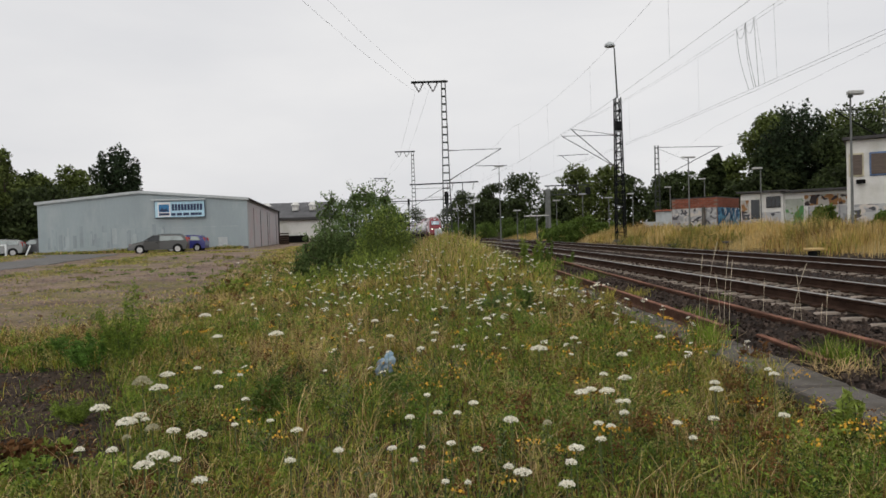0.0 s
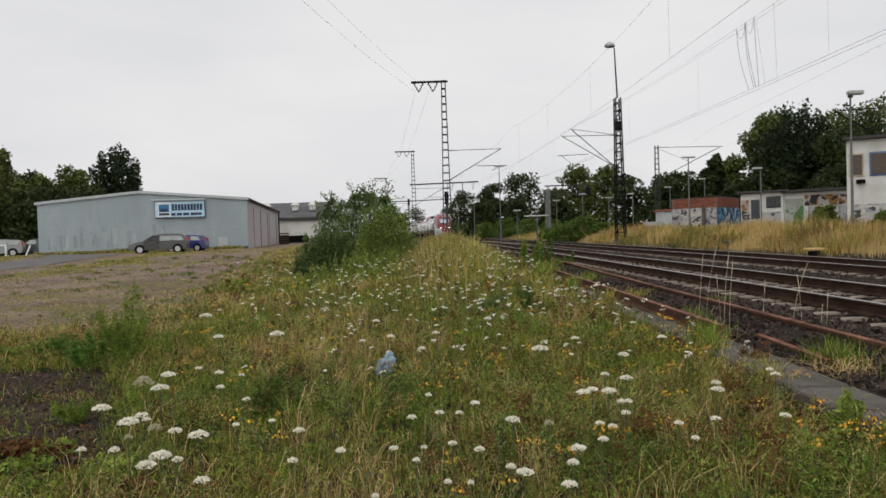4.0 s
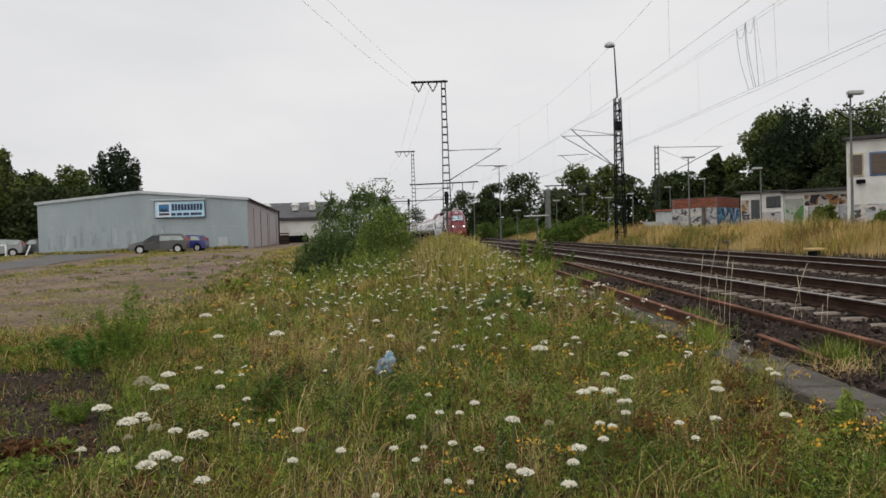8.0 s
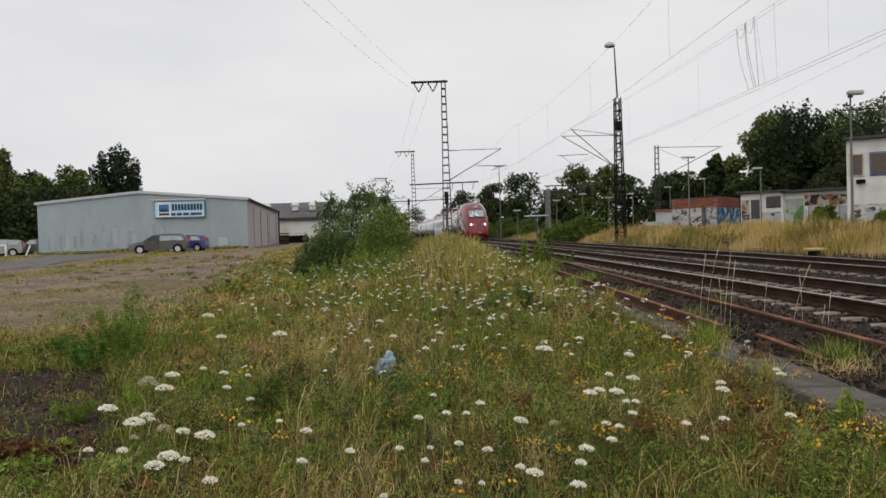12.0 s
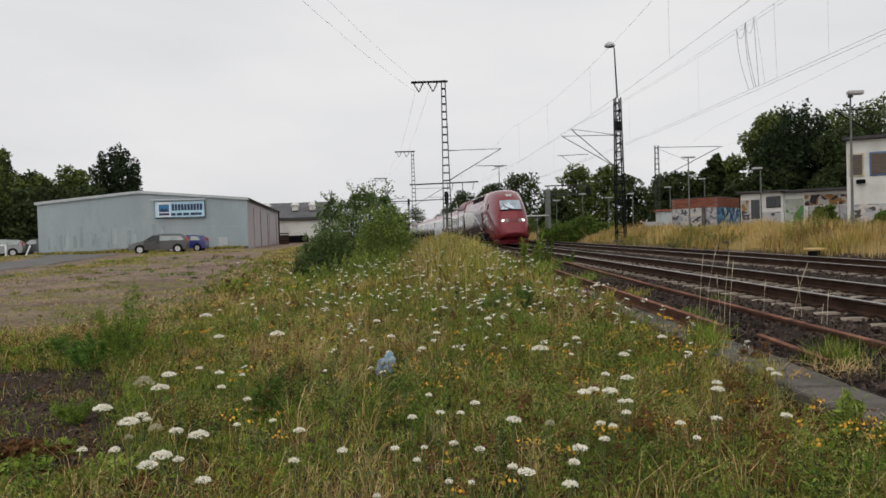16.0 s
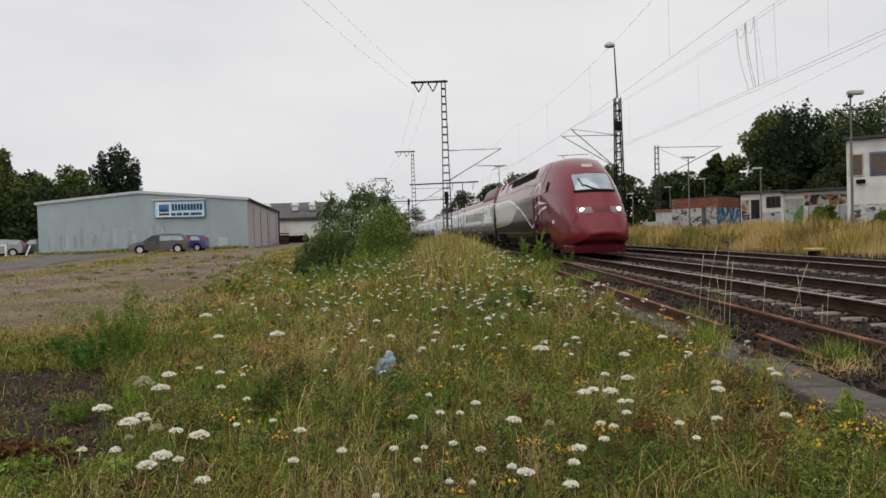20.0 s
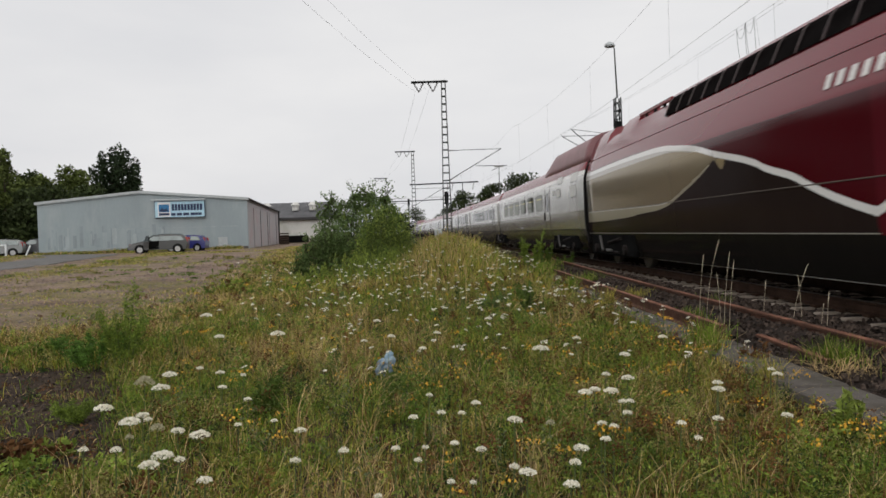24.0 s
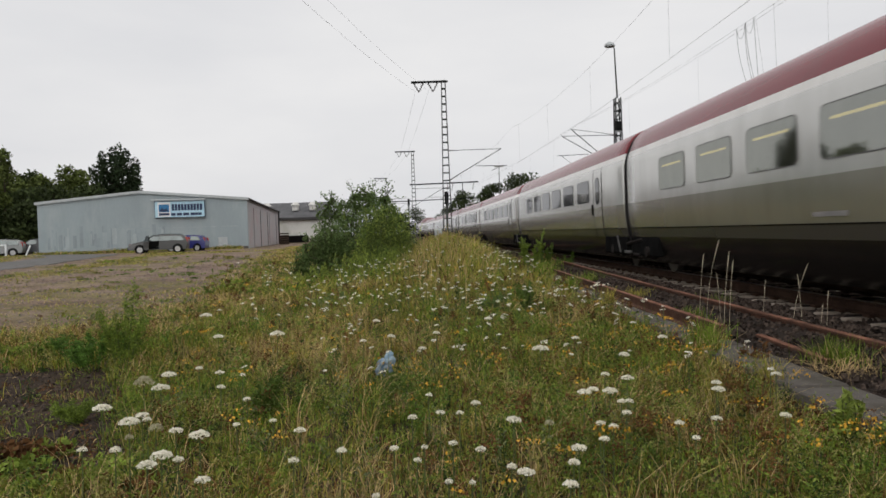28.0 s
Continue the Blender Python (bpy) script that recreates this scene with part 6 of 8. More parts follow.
def white_posts():
    for x, y, lean in ((-34.3, 60.0, 25), (-35.9, 60.0, 0), (-37.3, 60.0, 0)):
        t = thing("wooden_post", "short white post at the edge of the drive", "post", pose(x, y, ground_z(x, y) - 0.05, 0, lean, 0))
        part("post", G().box((0, 0, 0.5), (0.12, 0.12, 1.1), 0.02), M["sign_white"], t)
    t = thing("barrier_bar", "white bar between posts beside the drive", "barrier", pose(-36.6, 60.0, ground_z(-36.6, 60.0)))
    part("bar", G().box((-1.0, 0, 0.95), (3.4, 0.06, 0.1), 0.01), M["sign_white"], t)


white_posts()


# ---------------------------------------------------------------- leaves, trees and bushes
def quads_mesh(name, verts, per, mats, index=None):
    """A mesh of many small faces with per corners each, from an array (n, per, 3)."""
    n = len(verts)
    me = bpy.data.meshes.new(name)
    me.vertices.add(n * per)
    me.vertices.foreach_set("co", np.ascontiguousarray(verts, dtype=np.float32).ravel())
    me.loops.add(n * per)
    me.loops.foreach_set("vertex_index", np.arange(n * per, dtype=np.int32))
    me.polygons.add(n)
    me.polygons.foreach_set("loop_start", np.arange(0, n * per, per, dtype=np.int32))
    for m in mats:
        me.materials.append(m)
    if index is not None:
        me.polygons.foreach_set("material_index", np.asarray(index, dtype=np.int32))
    me.update(calc_edges=True)
    return me


def unit(v):
    return v / np.maximum(np.linalg.norm(v, axis=-1, keepdims=True), 1e-9)


def leaf_quads(rng, centres, size, aspect=1.7, droop=0.0):
    """Rhombic leaves about centres (n, 3)."""
    n = len(centres)
    a = unit(rng.normal(size=(n, 3)) + np.array([0, 0, -droop]))
    b = unit(np.cross(a, rng.normal(size=(n, 3))))
    s = (size * rng.uniform(0.6, 1.4, n))[:, None]
    c = np.cross(a, b) * 0.18
    return np.stack([centres - a * s, centres - b * s / aspect + c * s, centres + a * s, centres + b * s / aspect + c * s], 1)


def crown_points(rng, blobs, n):
    """Points in the outer shell of a set of blobs (x, y, z, rx, rz)."""
    bl = np.array(blobs)
    w = bl[:, 3] ** 2
    pick = rng.choice(len(bl), n, p=w / w.sum())
    d = unit(rng.normal(size=(n, 3)))
    r = rng.uniform(0.15, 1.0, n) ** 0.45 * rng.uniform(0.85, 1.12, n)
    return bl[pick, :3] + d * r[:, None] * bl[pick][:, [3, 3, 4]]


def tree(x, y, h, w, seed, leaf="leaf", n=5200, size=0.22, trunk=0.22, form="round", label="", clear=0.2):
    """A tapered trunk with limbs and a crown of leaf clumps with gaps."""
    rng = np.random.default_rng(seed)
    z0 = ground_z(x, y)
    t = thing("tree", label or "leafy dark green tree with a full uneven crown", "tree", pose(x, y, z0), group="trees")
    blobs, limbs = [], G()
    if form == "lobes":
        for k in range(15):
            a, q = k * 2.4, w * 0.40 * math.sqrt((k + 0.3) / 15)
            top = h * (1.0 - 0.45 * (q / (w * 0.5)) ** 2.6) * rng.uniform(0.95, 1.0)
            for f in (0.16, 0.3, 0.45, 0.6, 0.74, 0.87, 0.96):
                r = w * 0.16 * (1.25 - 0.8 * f)
                blobs.append((q * math.cos(a) * (1 - 0.1 * f), q * math.sin(a), top * f, r * rng.uniform(0.85, 1.15), h * 0.075))
    elif form == "poplar":
        for k in range(26):
            f = (k + 0.5) / 26
            r = w * 0.5 * (0.25 + 0.75 * math.sin(math.pi * min(0.96, 0.25 + f * 0.70)) ** 0.7)
            a = rng.uniform(0, 6.28)
            q = r * rng.uniform(0.2, 0.62)
            blobs.append((q * math.cos(a), q * math.sin(a), h * (0.12 + 0.80 * f), r * 0.55, h * 0.085))
    else:
        for k in range(34):
            f = (k + rng.uniform(0, 1)) / 34
            zz = h * (clear + 0.08 + (0.84 - clear) * f)
            prof = math.sqrt(max(0.05, 1 - ((f - 0.42) / 0.62) ** 2))
            a, q = rng.uniform(0, 6.28), rng.uniform(0.2, 0.85) * w * 0.5 * prof
            br = w * rng.uniform(0.13, 0.25)
            blobs.append((q * math.cos(a), q * math.sin(a), zz, br, br * 0.75))
        blobs.append((0, 0, h * 0.9, w * 0.16, h * 0.09))
    limbs.tube((0, 0, -0.1), (0.02 * h, 0, h * 0.45), trunk, trunk * 0.6, n=8).tube((0.02 * h, 0, h * 0.45), (0, 0.02 * h, h * 0.88), trunk * 0.6, trunk * 0.12, n=7)
    for bx, by, bz, br, _ in blobs[::2]:
        z1 = max(h * 0.12, bz - math.hypot(bx, by) * 0.8)
        limbs.tube((0.02 * h * min(z1 / (h * 0.45), 1), 0, z1), (bx, by, bz), trunk * 0.32, trunk * 0.07, n=5)
    part("trunk", limbs, M["trunk"], t, "grey-brown trunk and limbs")
    pts = crown_points(rng, blobs, n)
    part("crown", quads_mesh("crown", leaf_quads(rng, pts, np.full(n, size)), 4, [M[leaf]]), None, t, "dense leaf crown with gaps")
    return t


# left, behind and beside the shed
for _i, (_x, _y, _h, _w, _l) in enumerate(((-54.0, 90, 10.4, 7.0, "leaf_light"), (-51.6, 92, 10.2, 6.5, "leaf"), (-49.2, 90, 9.6, 6.0, "leaf_light"), (-47.6, 94, 9.4, 5.0, "leaf"), (-47.0, 93, 10.9, 6.6, "leaf_light"),
                                           (-43.6, 90, 8.2, 5.0, "leaf"), (-52.5, 84, 8.4, 7.5, "leaf_light"), (-48.2, 84, 7.6, 7.5, "leaf"), (-44.0, 83, 7.4, 7.0, "leaf"), (-41.5, 86, 7.8, 6.0, "leaf"),
                                           (-49.0, 78, 5.6, 7.0, "leaf"), (-44.0, 78, 5.0, 7.0, "leaf"), (-40.4, 79, 4.8, 5.5, "leaf"), (-56.0, 84, 10.0, 8.0, "leaf"), (-60.0, 95, 12.0, 9.0, "leaf"))):
    tree(_x, _y, _h, _w, 100 + _i, _l, 4600, 0.22, label="full green tree standing among others beside the shed", clear=0.02)
tree(-46.9, 106, 15.0, 9.0, 40, "leaf_dark", 22000, 0.21, form="lobes", label="tall dense dark tree with upright slim lobes", clear=0.1)
tree(-46.4, 77.5, 11.8, 3.0, 44, "leaf_light", 1400, 0.2, trunk=0.12, label="thin light birch with an open crown", clear=0.35)
tree(-45.4, 118, 7.5, 2.6, 45, "leaf", 900, 0.25, form="poplar", label="small dark conifer tip behind the shed")
tree(-43.4, 118, 7.9, 2.6, 46, "leaf", 900, 0.25, form="poplar", label="small dark conifer tip behind the shed")
# along the line in the distance
for _i, (_x, _y, _h, _w, _l) in enumerate(((14.2, 130, 11.2, 8.6, "leaf"), (9.4, 132, 9.6, 6.5, "leaf"), (5.0, 170, 10.6, 8.5, "leaf"), (-13.2, 348, 13.6, 15, "leaf"), (1.2, 345, 12.5, 11, "leaf"),
                                           (-19.5, 350, 11, 14, "leaf"), (20.3, 108, 10.2, 7.0, "leaf_light"), (24.6, 110, 10.4, 7.6, "leaf_light"), (28.5, 112, 8.8, 7.0, "leaf"), (18.3, 118, 7.5, 6, "leaf"),
                                           (33, 108, 8.4, 7, "leaf"), (29.5, 96, 6.9, 6.5, "leaf"), (37, 112, 9.2, 7, "leaf"), (33.5, 93, 7.4, 6, "leaf"), (38.3, 100, 9.0, 6, "leaf"), (35, 88, 9.0, 6.5, "leaf_light"),
                                           (6.5, 120, 6.2, 6, "leaf"), (11.5, 114, 5.6, 6.5, "leaf"), (16.5, 104, 5.0, 6, "leaf"))):
    tree(_x, _y, _h, _w, 200 + _i, _l, 3600, 0.25, label="round green tree in the row along the railway", clear=0.03)
# the wood on the right: broad crowns round a dark conifer
for _i, (_x, _y, _h, _w, _l) in enumerate(((35.2, 78, 12.9, 6.4, "leaf_light"), (37.8, 80, 13.3, 8.5, "leaf"), (41.2, 76, 12.3, 8.0, "leaf_light"), (45.0, 80, 13.6, 9.0, "leaf"), (49.2, 82, 14.6, 10, "leaf_light"),
                                           (40.0, 70, 10.4, 8.0, "leaf"), (44.5, 68, 10.5, 9, "leaf"), (54, 78, 14.0, 10, "leaf"), (33.0, 72, 8.6, 6.5, "leaf"), (37.5, 68, 9.6, 7.5, "leaf"), (43, 64, 8.5, 7.5, "leaf"), (47, 62, 8.5, 7, "leaf"),
                                           (29.4, 78, 8.6, 3.2, "leaf"), (29, 70, 5.0, 5, "leaf"), (33, 60, 5.2, 6, "leaf"), (38, 57, 5.5, 6, "leaf"))):
    tree(_x, _y, _h, _w, 300 + _i, _l, 5200 if _x > 40 and _h > 12 else 9000, 0.17, label="tall tree of the wood behind the sheds", clear=0.03)
tree(35.4, 72, 12.8, 7.5, 340, "leaf_dark", 14000, 0.17, form="lobes", label="dense dark conifer in the wood behind the sheds")
tree(33.2, 72.5, 10.5, 6.0, 341, "leaf_dark", 12000, 0.15, form="lobes", label="dense dark conifer in the wood behind the sheds")


def bush(name, x, y, blobs, n, size, leaf, label, seed, stems=7, h=2.0, droop=0.0, twigs=0):
    rng = np.random.default_rng(seed)
    t = thing(name, label, "bush", pose(x, y, ground_z(x, y)), group="bushes")
    g = G()
    for k in range(stems):
        b = blobs[k % len(blobs)]
        g.tube((b[0] * 0.3 + rng.uniform(-0.2, 0.2), b[1] * 0.3, -0.05), (b[0], b[1], b[2] + b[4] * 0.6), 0.03, 0.008, n=5)
    pts = crown_points(rng, blobs, n)
    if twigs:
        bl, more = np.array(blobs), []
        for k in range(twigs):
            b = bl[rng.integers(len(bl))]
            d = unit(rng.normal(size=3) + np.array([0.1, -0.2, 0.8]))
            p = b[:3] + d * np.array([b[3], b[3], b[4]]) * 0.8
            q = p + d * rng.uniform(0.2, 0.6)
            g.tube(tuple(p - d * 0.2), tuple(q), 0.012, 0.004, n=4)
            f = rng.uniform(0, 1, (16, 1))
            more.append(p + (q - p) * f + rng.normal(0, 0.055, (16, 3)))
        pts = np.concatenate([pts] + more)
        n = len(pts)
    part("stems", g, M["trunk"], t)
    pts[:, 2] = np.maximum(pts[:, 2], 0.03)
    part("foliage", quads_mesh("foliage", leaf_quads(rng, pts, np.full(n, size), 2.2, droop), 4, [M[leaf]]), None, t)
    return t


# the large bush by the meadow: a dark shrub and a lighter, feathery one before it
M["leaf_blue"] = mat("dull_green_leaves", (0.122, 0.178, 0.06), 0.6, vary=0.35, scale=1.2, island=0.55, spec=0.12, through_light=0.3)
bush("dark_shrub", -2.7, 24.2, [(-0.9, 0.2, 1.5, 0.62, 0.6), (-0.45, 0, 2.0, 0.55, 0.42), (0.1, 0.1, 2.25, 0.55, 0.36), (0.6, 0.1, 2.15, 0.5, 0.38), (0.95, 0, 1.85, 0.42, 0.4), (-0.3, -0.2, 1.2, 0.8, 0.8),
                               (0.5, -0.2, 1.2, 0.8, 0.8), (-1.2, 0, 0.8, 0.6, 0.7), (1.15, 0, 1.2, 0.45, 0.6), (0.35, 0.1, 2.5, 0.22, 0.16), (-0.15, 0, 2.5, 0.2, 0.14), (0.85, 0, 2.36, 0.2, 0.14), (-0.95, 0.1, 2.25, 0.2, 0.18), (-1.25, 0, 1.95, 0.22, 0.2)], 11000, 0.048, "leaf_blue", "dense dark green shrub with twiggy top", 11, 12, twigs=70)
bush("dark_shrub", -3.7, 22.6, [(-0.3, 0, 0.45, 0.55, 0.5), (0.25, 0, 0.7, 0.6, 0.6), (-0.55, 0, 0.8, 0.35, 0.35), (0.6, 0, 1.05, 0.4, 0.45), (0.0, -0.1, 1.05, 0.42, 0.4), (-0.75, 0, 0.35, 0.3, 0.3)], 5200, 0.045, "leaf_blue", "low dull green shrub at the meadow's edge", 12, 9, twigs=34)
M["leaf_feather"] = mat("soft_green_leaves", (0.13, 0.185, 0.045), 0.65, vary=0.35, scale=0.9, island=0.55, spec=0.1, through_light=0.3)
bush("light_shrub", -1.95, 22.0, [(-0.3, 0, 0.75, 0.45, 0.7), (0.1, 0, 1.0, 0.55, 0.85), (0.55, 0.1, 1.15, 0.4, 0.6), (-0.2, 0.1, 1.5, 0.42, 0.45), (0.35, 0.1, 1.65, 0.36, 0.36), (0.85, 0, 0.6, 0.4, 0.6), (0.3, -0.4, 0.4, 0.7, 0.4)], 5200, 0.036, "leaf_feather", "feathery light green shrub in the meadow", 13, 12, droop=-0.8)


def shoots(x, y, rows, label, seed, leaf, size=0.034, per=46):
    """A stand of upright leafy shoots; rows of (place x, place y, spread x, spread y, height, number)."""
    rng = np.random.default_rng(seed)
    t = thing("leafy_shoots", label, "plants", pose(x, y, ground_z(x, y)), kind="stuff")
    g, pts = G(), []
    for cx, cy, sx, sy, hh, count in rows:
        for k in range(count):
            bx, by, h = cx + rng.normal(0, sx), cy + rng.normal(0, sy), hh * rng.uniform(0.7, 1.12)
            tx, ty = bx + rng.normal(0, 0.12) * h, by + rng.normal(0, 0.10) * h
            z0 = ground_z(x + bx, y + by) - ground_z(x, y)
            g.tube((bx, by, z0 - 0.03), (tx, ty, z0 + h), 0.007, 0.002, n=4)
            f = rng.uniform(0.12, 1.0, per)
            r, a = 0.11 * (1.12 - f) * rng.uniform(0.3, 1.2, per), rng.uniform(0, math.tau, per)
            pts.append(np.stack([bx + (tx - bx) * f + r * np.cos(a), by + (ty - by) * f + r * np.sin(a), z0 + h * f], 1))
    part("stalks", g, M["stem_green"], t)["kind"] = "stuff"
    c = np.concatenate(pts)
    part("foliage", quads_mesh("foliage", leaf_quads(rng, c, np.full(len(c), size), 3.4, -0.9), 4, [M[leaf]]), None, t)


M["stem_green"] = mat("flower_stem", (0.09, 0.12, 0.035), 0.65, vary=0.3, scale=4)
M["leaf_shoot"] = mat("yellow_green_leaves", (0.25, 0.315, 0.065), 0.65, vary=0.3, scale=1.5, island=0.5, spec=0.1, through_light=0.35)
M["leaf_lime"] = mat("lime_green_leaves", (0.20, 0.27, 0.045), 0.65, vary=0.3, scale=2, island=0.45, spec=0.1, through_light=0.3)
shoots(-2.05, 22.0, [(-0.25, 0, 0.2, 0.25, 1.25, 30), (0.15, 0, 0.3, 0.25, 1.85, 60), (0.6, 0.1, 0.22, 0.25, 1.65, 40), (0.95, 0, 0.18, 0.2, 1.2, 26)], "tall feathery yellow-green shoots before the shrub", 61, "leaf_shoot")
shoots(-2.2, 20.6, [(-0.9, 0, 0.5, 0.4, 0.55, 26), (-0.1, 0, 0.5, 0.4, 0.75, 44), (0.8, 0, 0.5, 0.4, 0.7, 34), (-1.9, 0.2, 0.35, 0.4, 0.4, 12)], "light green leafy weeds at the foot of the shrub", 62, "leaf_shoot")
M["leaf_straw_green"] = mat("dull_olive_leaves", (0.17, 0.165, 0.04), 0.7, vary=0.3, scale=1.5, island=0.5, spec=0.08, through_light=0.3)
M["leaf_russet"] = mat("russet_dry_leaves", (0.20, 0.105, 0.04), 0.75, vary=0.3, scale=1.5, island=0.5, spec=0.06)
shoots(14.6, 27.2, [(0.3, 0, 0.9, 0.5, 1.05, 70), (-0.5, 0.3, 0.5, 0.4, 0.8, 30)], "tall russet weeds in the dry grass", 63, "leaf_russet", 0.03, 40)
shoots(14.4, 28.4, [(0.4, 0, 0.8, 0.4, 1.5, 44)], "tall olive weeds standing over the dry grass", 64, "leaf_straw_green", 0.04, 40)
shoots(12.1, 36.5, [(0, 0, 0.6, 1.2, 0.8, 50), (1.0, -3.0, 0.3, 1.0, 0.7, 30), (-0.4, 8.0, 0.4, 1.5, 0.8, 40), (1.6, 2, 0.5, 1.5, 1.0, 40)], "olive green weeds among the dry grass", 65, "leaf_straw_green", 0.045, 34)
# bushes beyond the tracks
M["leaf_mid"] = mat("mid_green_leaves", (0.105, 0.16, 0.032), 0.6, vary=0.35, scale=0.6, island=0.5, spec=0.12, through_light=0.3)
for _i, (_x, _y, _w, _h) in enumerate(((9.9, 60, 1.7, 1.7), (11.7, 60.5, 2.0, 2.1), (13.2, 61, 1.4, 1.5), (6.6, 112, 2.6, 2.8), (9.6, 110, 3.0, 3.0), (12.6, 106, 3.0, 2.8), (15.2, 101, 2.6, 2.4), (9.2, 97, 1.8, 1.5), (11.3, 93, 2.0, 1.8), (13.2, 87, 2.0, 1.6), (4.0, 123, 3.0, 3.0), (1.8, 131, 3.0, 3.2), (11.0, 74, 1.6, 1.2), (13.2, 71, 1.5, 1.0),
                                       (16.5, 92, 2.6, 2.0), (19.0, 83, 2.2, 1.6), (22.2, 42.4, 1.2, 1.9), (20.5, 33.5, 1.1, 1.4), (22.3, 34.0, 1.6, 1.9))):
    bush("bush", _x, _y, [(0, 0, _h * 0.5, _w * 0.55, _h * 0.48), (-_w * 0.5, 0, _h * 0.35, _w * 0.4, _h * 0.35), (_w * 0.5, 0.2, _h * 0.35, _w * 0.42, _h * 0.36), (_w * 0.15, -0.3, _h * 0.75, _w * 0.3, _h * 0.26), (-_w * 0.25, 0, _h * 0.7, _w * 0.3, _h * 0.24)],
         2600, 0.10, "leaf_mid", "wild green bush on the far side of the tracks", 500 + _i, 5)


# ---------------------------------------------------------------- grass and wild flowers
GRASS = [mat("fresh_grass", (0.15, 0.225, 0.028), 0.7, vary=0.3, scale=1.0, island=0.75, spec=0.06, through_light=0.35),
         mat("olive_grass", (0.30, 0.27, 0.055), 0.7, vary=0.3, scale=1.0, island=0.75, spec=0.06, through_light=0.3),
         mat("straw_grass", (0.50, 0.37, 0.18), 0.75, vary=0.25, scale=1.0, island=0.6, spec=0.06, through_light=0.25),
         mat("rusty_stalks", (0.14, 0.062, 0.026), 0.75, vary=0.3, scale=1.0, island=0.65, spec=0.06)]
GOLD_GRASS = [mat("golden_dry_grass", (0.52, 0.35, 0.125), 0.75, vary=0.25, scale=0.4, island=0.45, spec=0.06, through_light=0.25), GRASS[1], GRASS[3],
              mat("pale_dry_grass", (0.57, 0.45, 0.22), 0.75, vary=0.2, scale=0.4, island=0.35, spec=0.06, through_light=0.25), GRASS[0]]


def blades(rng, x, y, z, h, w, lean):
    """Two-piece bent grass blades: a quad and its tip, as four-cornered faces."""
    n = len(x)
    a = rng.uniform(0, math.tau, n)
    d = np.stack([np.cos(a), np.sin(a), np.zeros(n)], 1)
    b = np.stack([-np.sin(a + 0.6), np.cos(a + 0.6), np.zeros(n)], 1)
    p = np.stack([x, y, z], 1)
    up = np.array([0, 0, 1.0])
    m = p + up * (h * 0.55)[:, None] + d * (h * lean * 0.3)[:, None]
    t = p + up * (h * (1 - 0.25 * lean))[:, None] + d * (h * lean * 0.95)[:, None]
    bw, mw = b * (w / 2)[:, None], b * (w * 0.42)[:, None]
    low = np.stack([p - bw, p + bw, m + mw, m - mw], 1)
    tip = np.stack([m - mw, m + mw, t + mw * 0.25, t - mw * 0.25], 1)
    return np.stack([low, tip], 1).reshape(-1, 4, 3)


def z_array(x, y):
    return np.array([ground_z(u, v) for u, v in zip(x, y)])


def patch(x, y, scale, seed):
    return np.array([noise.noise((u * scale, v * scale, seed)) for u, v in zip(x, y)])


def meadow_edge(y):
    """The meadow's ragged left edge."""
    return np.where(y < 11.0, -9.0, -5.2 - 0.145 * np.maximum(0.0, y - 14.0))


def bare(x, y):
    """Where soil shows: a strip along the yard, close to the eye."""
    return np.clip((-0.455 * y - x) / 0.22 + 0.5 + 0.7 * patch(x, y, 1.6, 15.0), 0, 1) * np.clip((8.25 - y) / 0.4, 0, 1) * np.clip((y - 3.9) / 0.4, 0, 1)


def meadow_points(rng, n, y0, y1, power=1.0, xr=2.62):
    y = y0 + (y1 - y0) * rng.uniform(0, 1, n) ** power
    lo = np.maximum(meadow_edge(y) - rng.uniform(0, 1, n) ** 3 * 1.3, -0.66 * y - 0.6)
    x = lo + (xr - lo) * rng.uniform(0, 1, n)
    keep = (x < 0.66 * y + 0.4) & (rng.uniform(0, 1, n) > 0.985 * bare(x, y))
    return x[keep], y[keep]


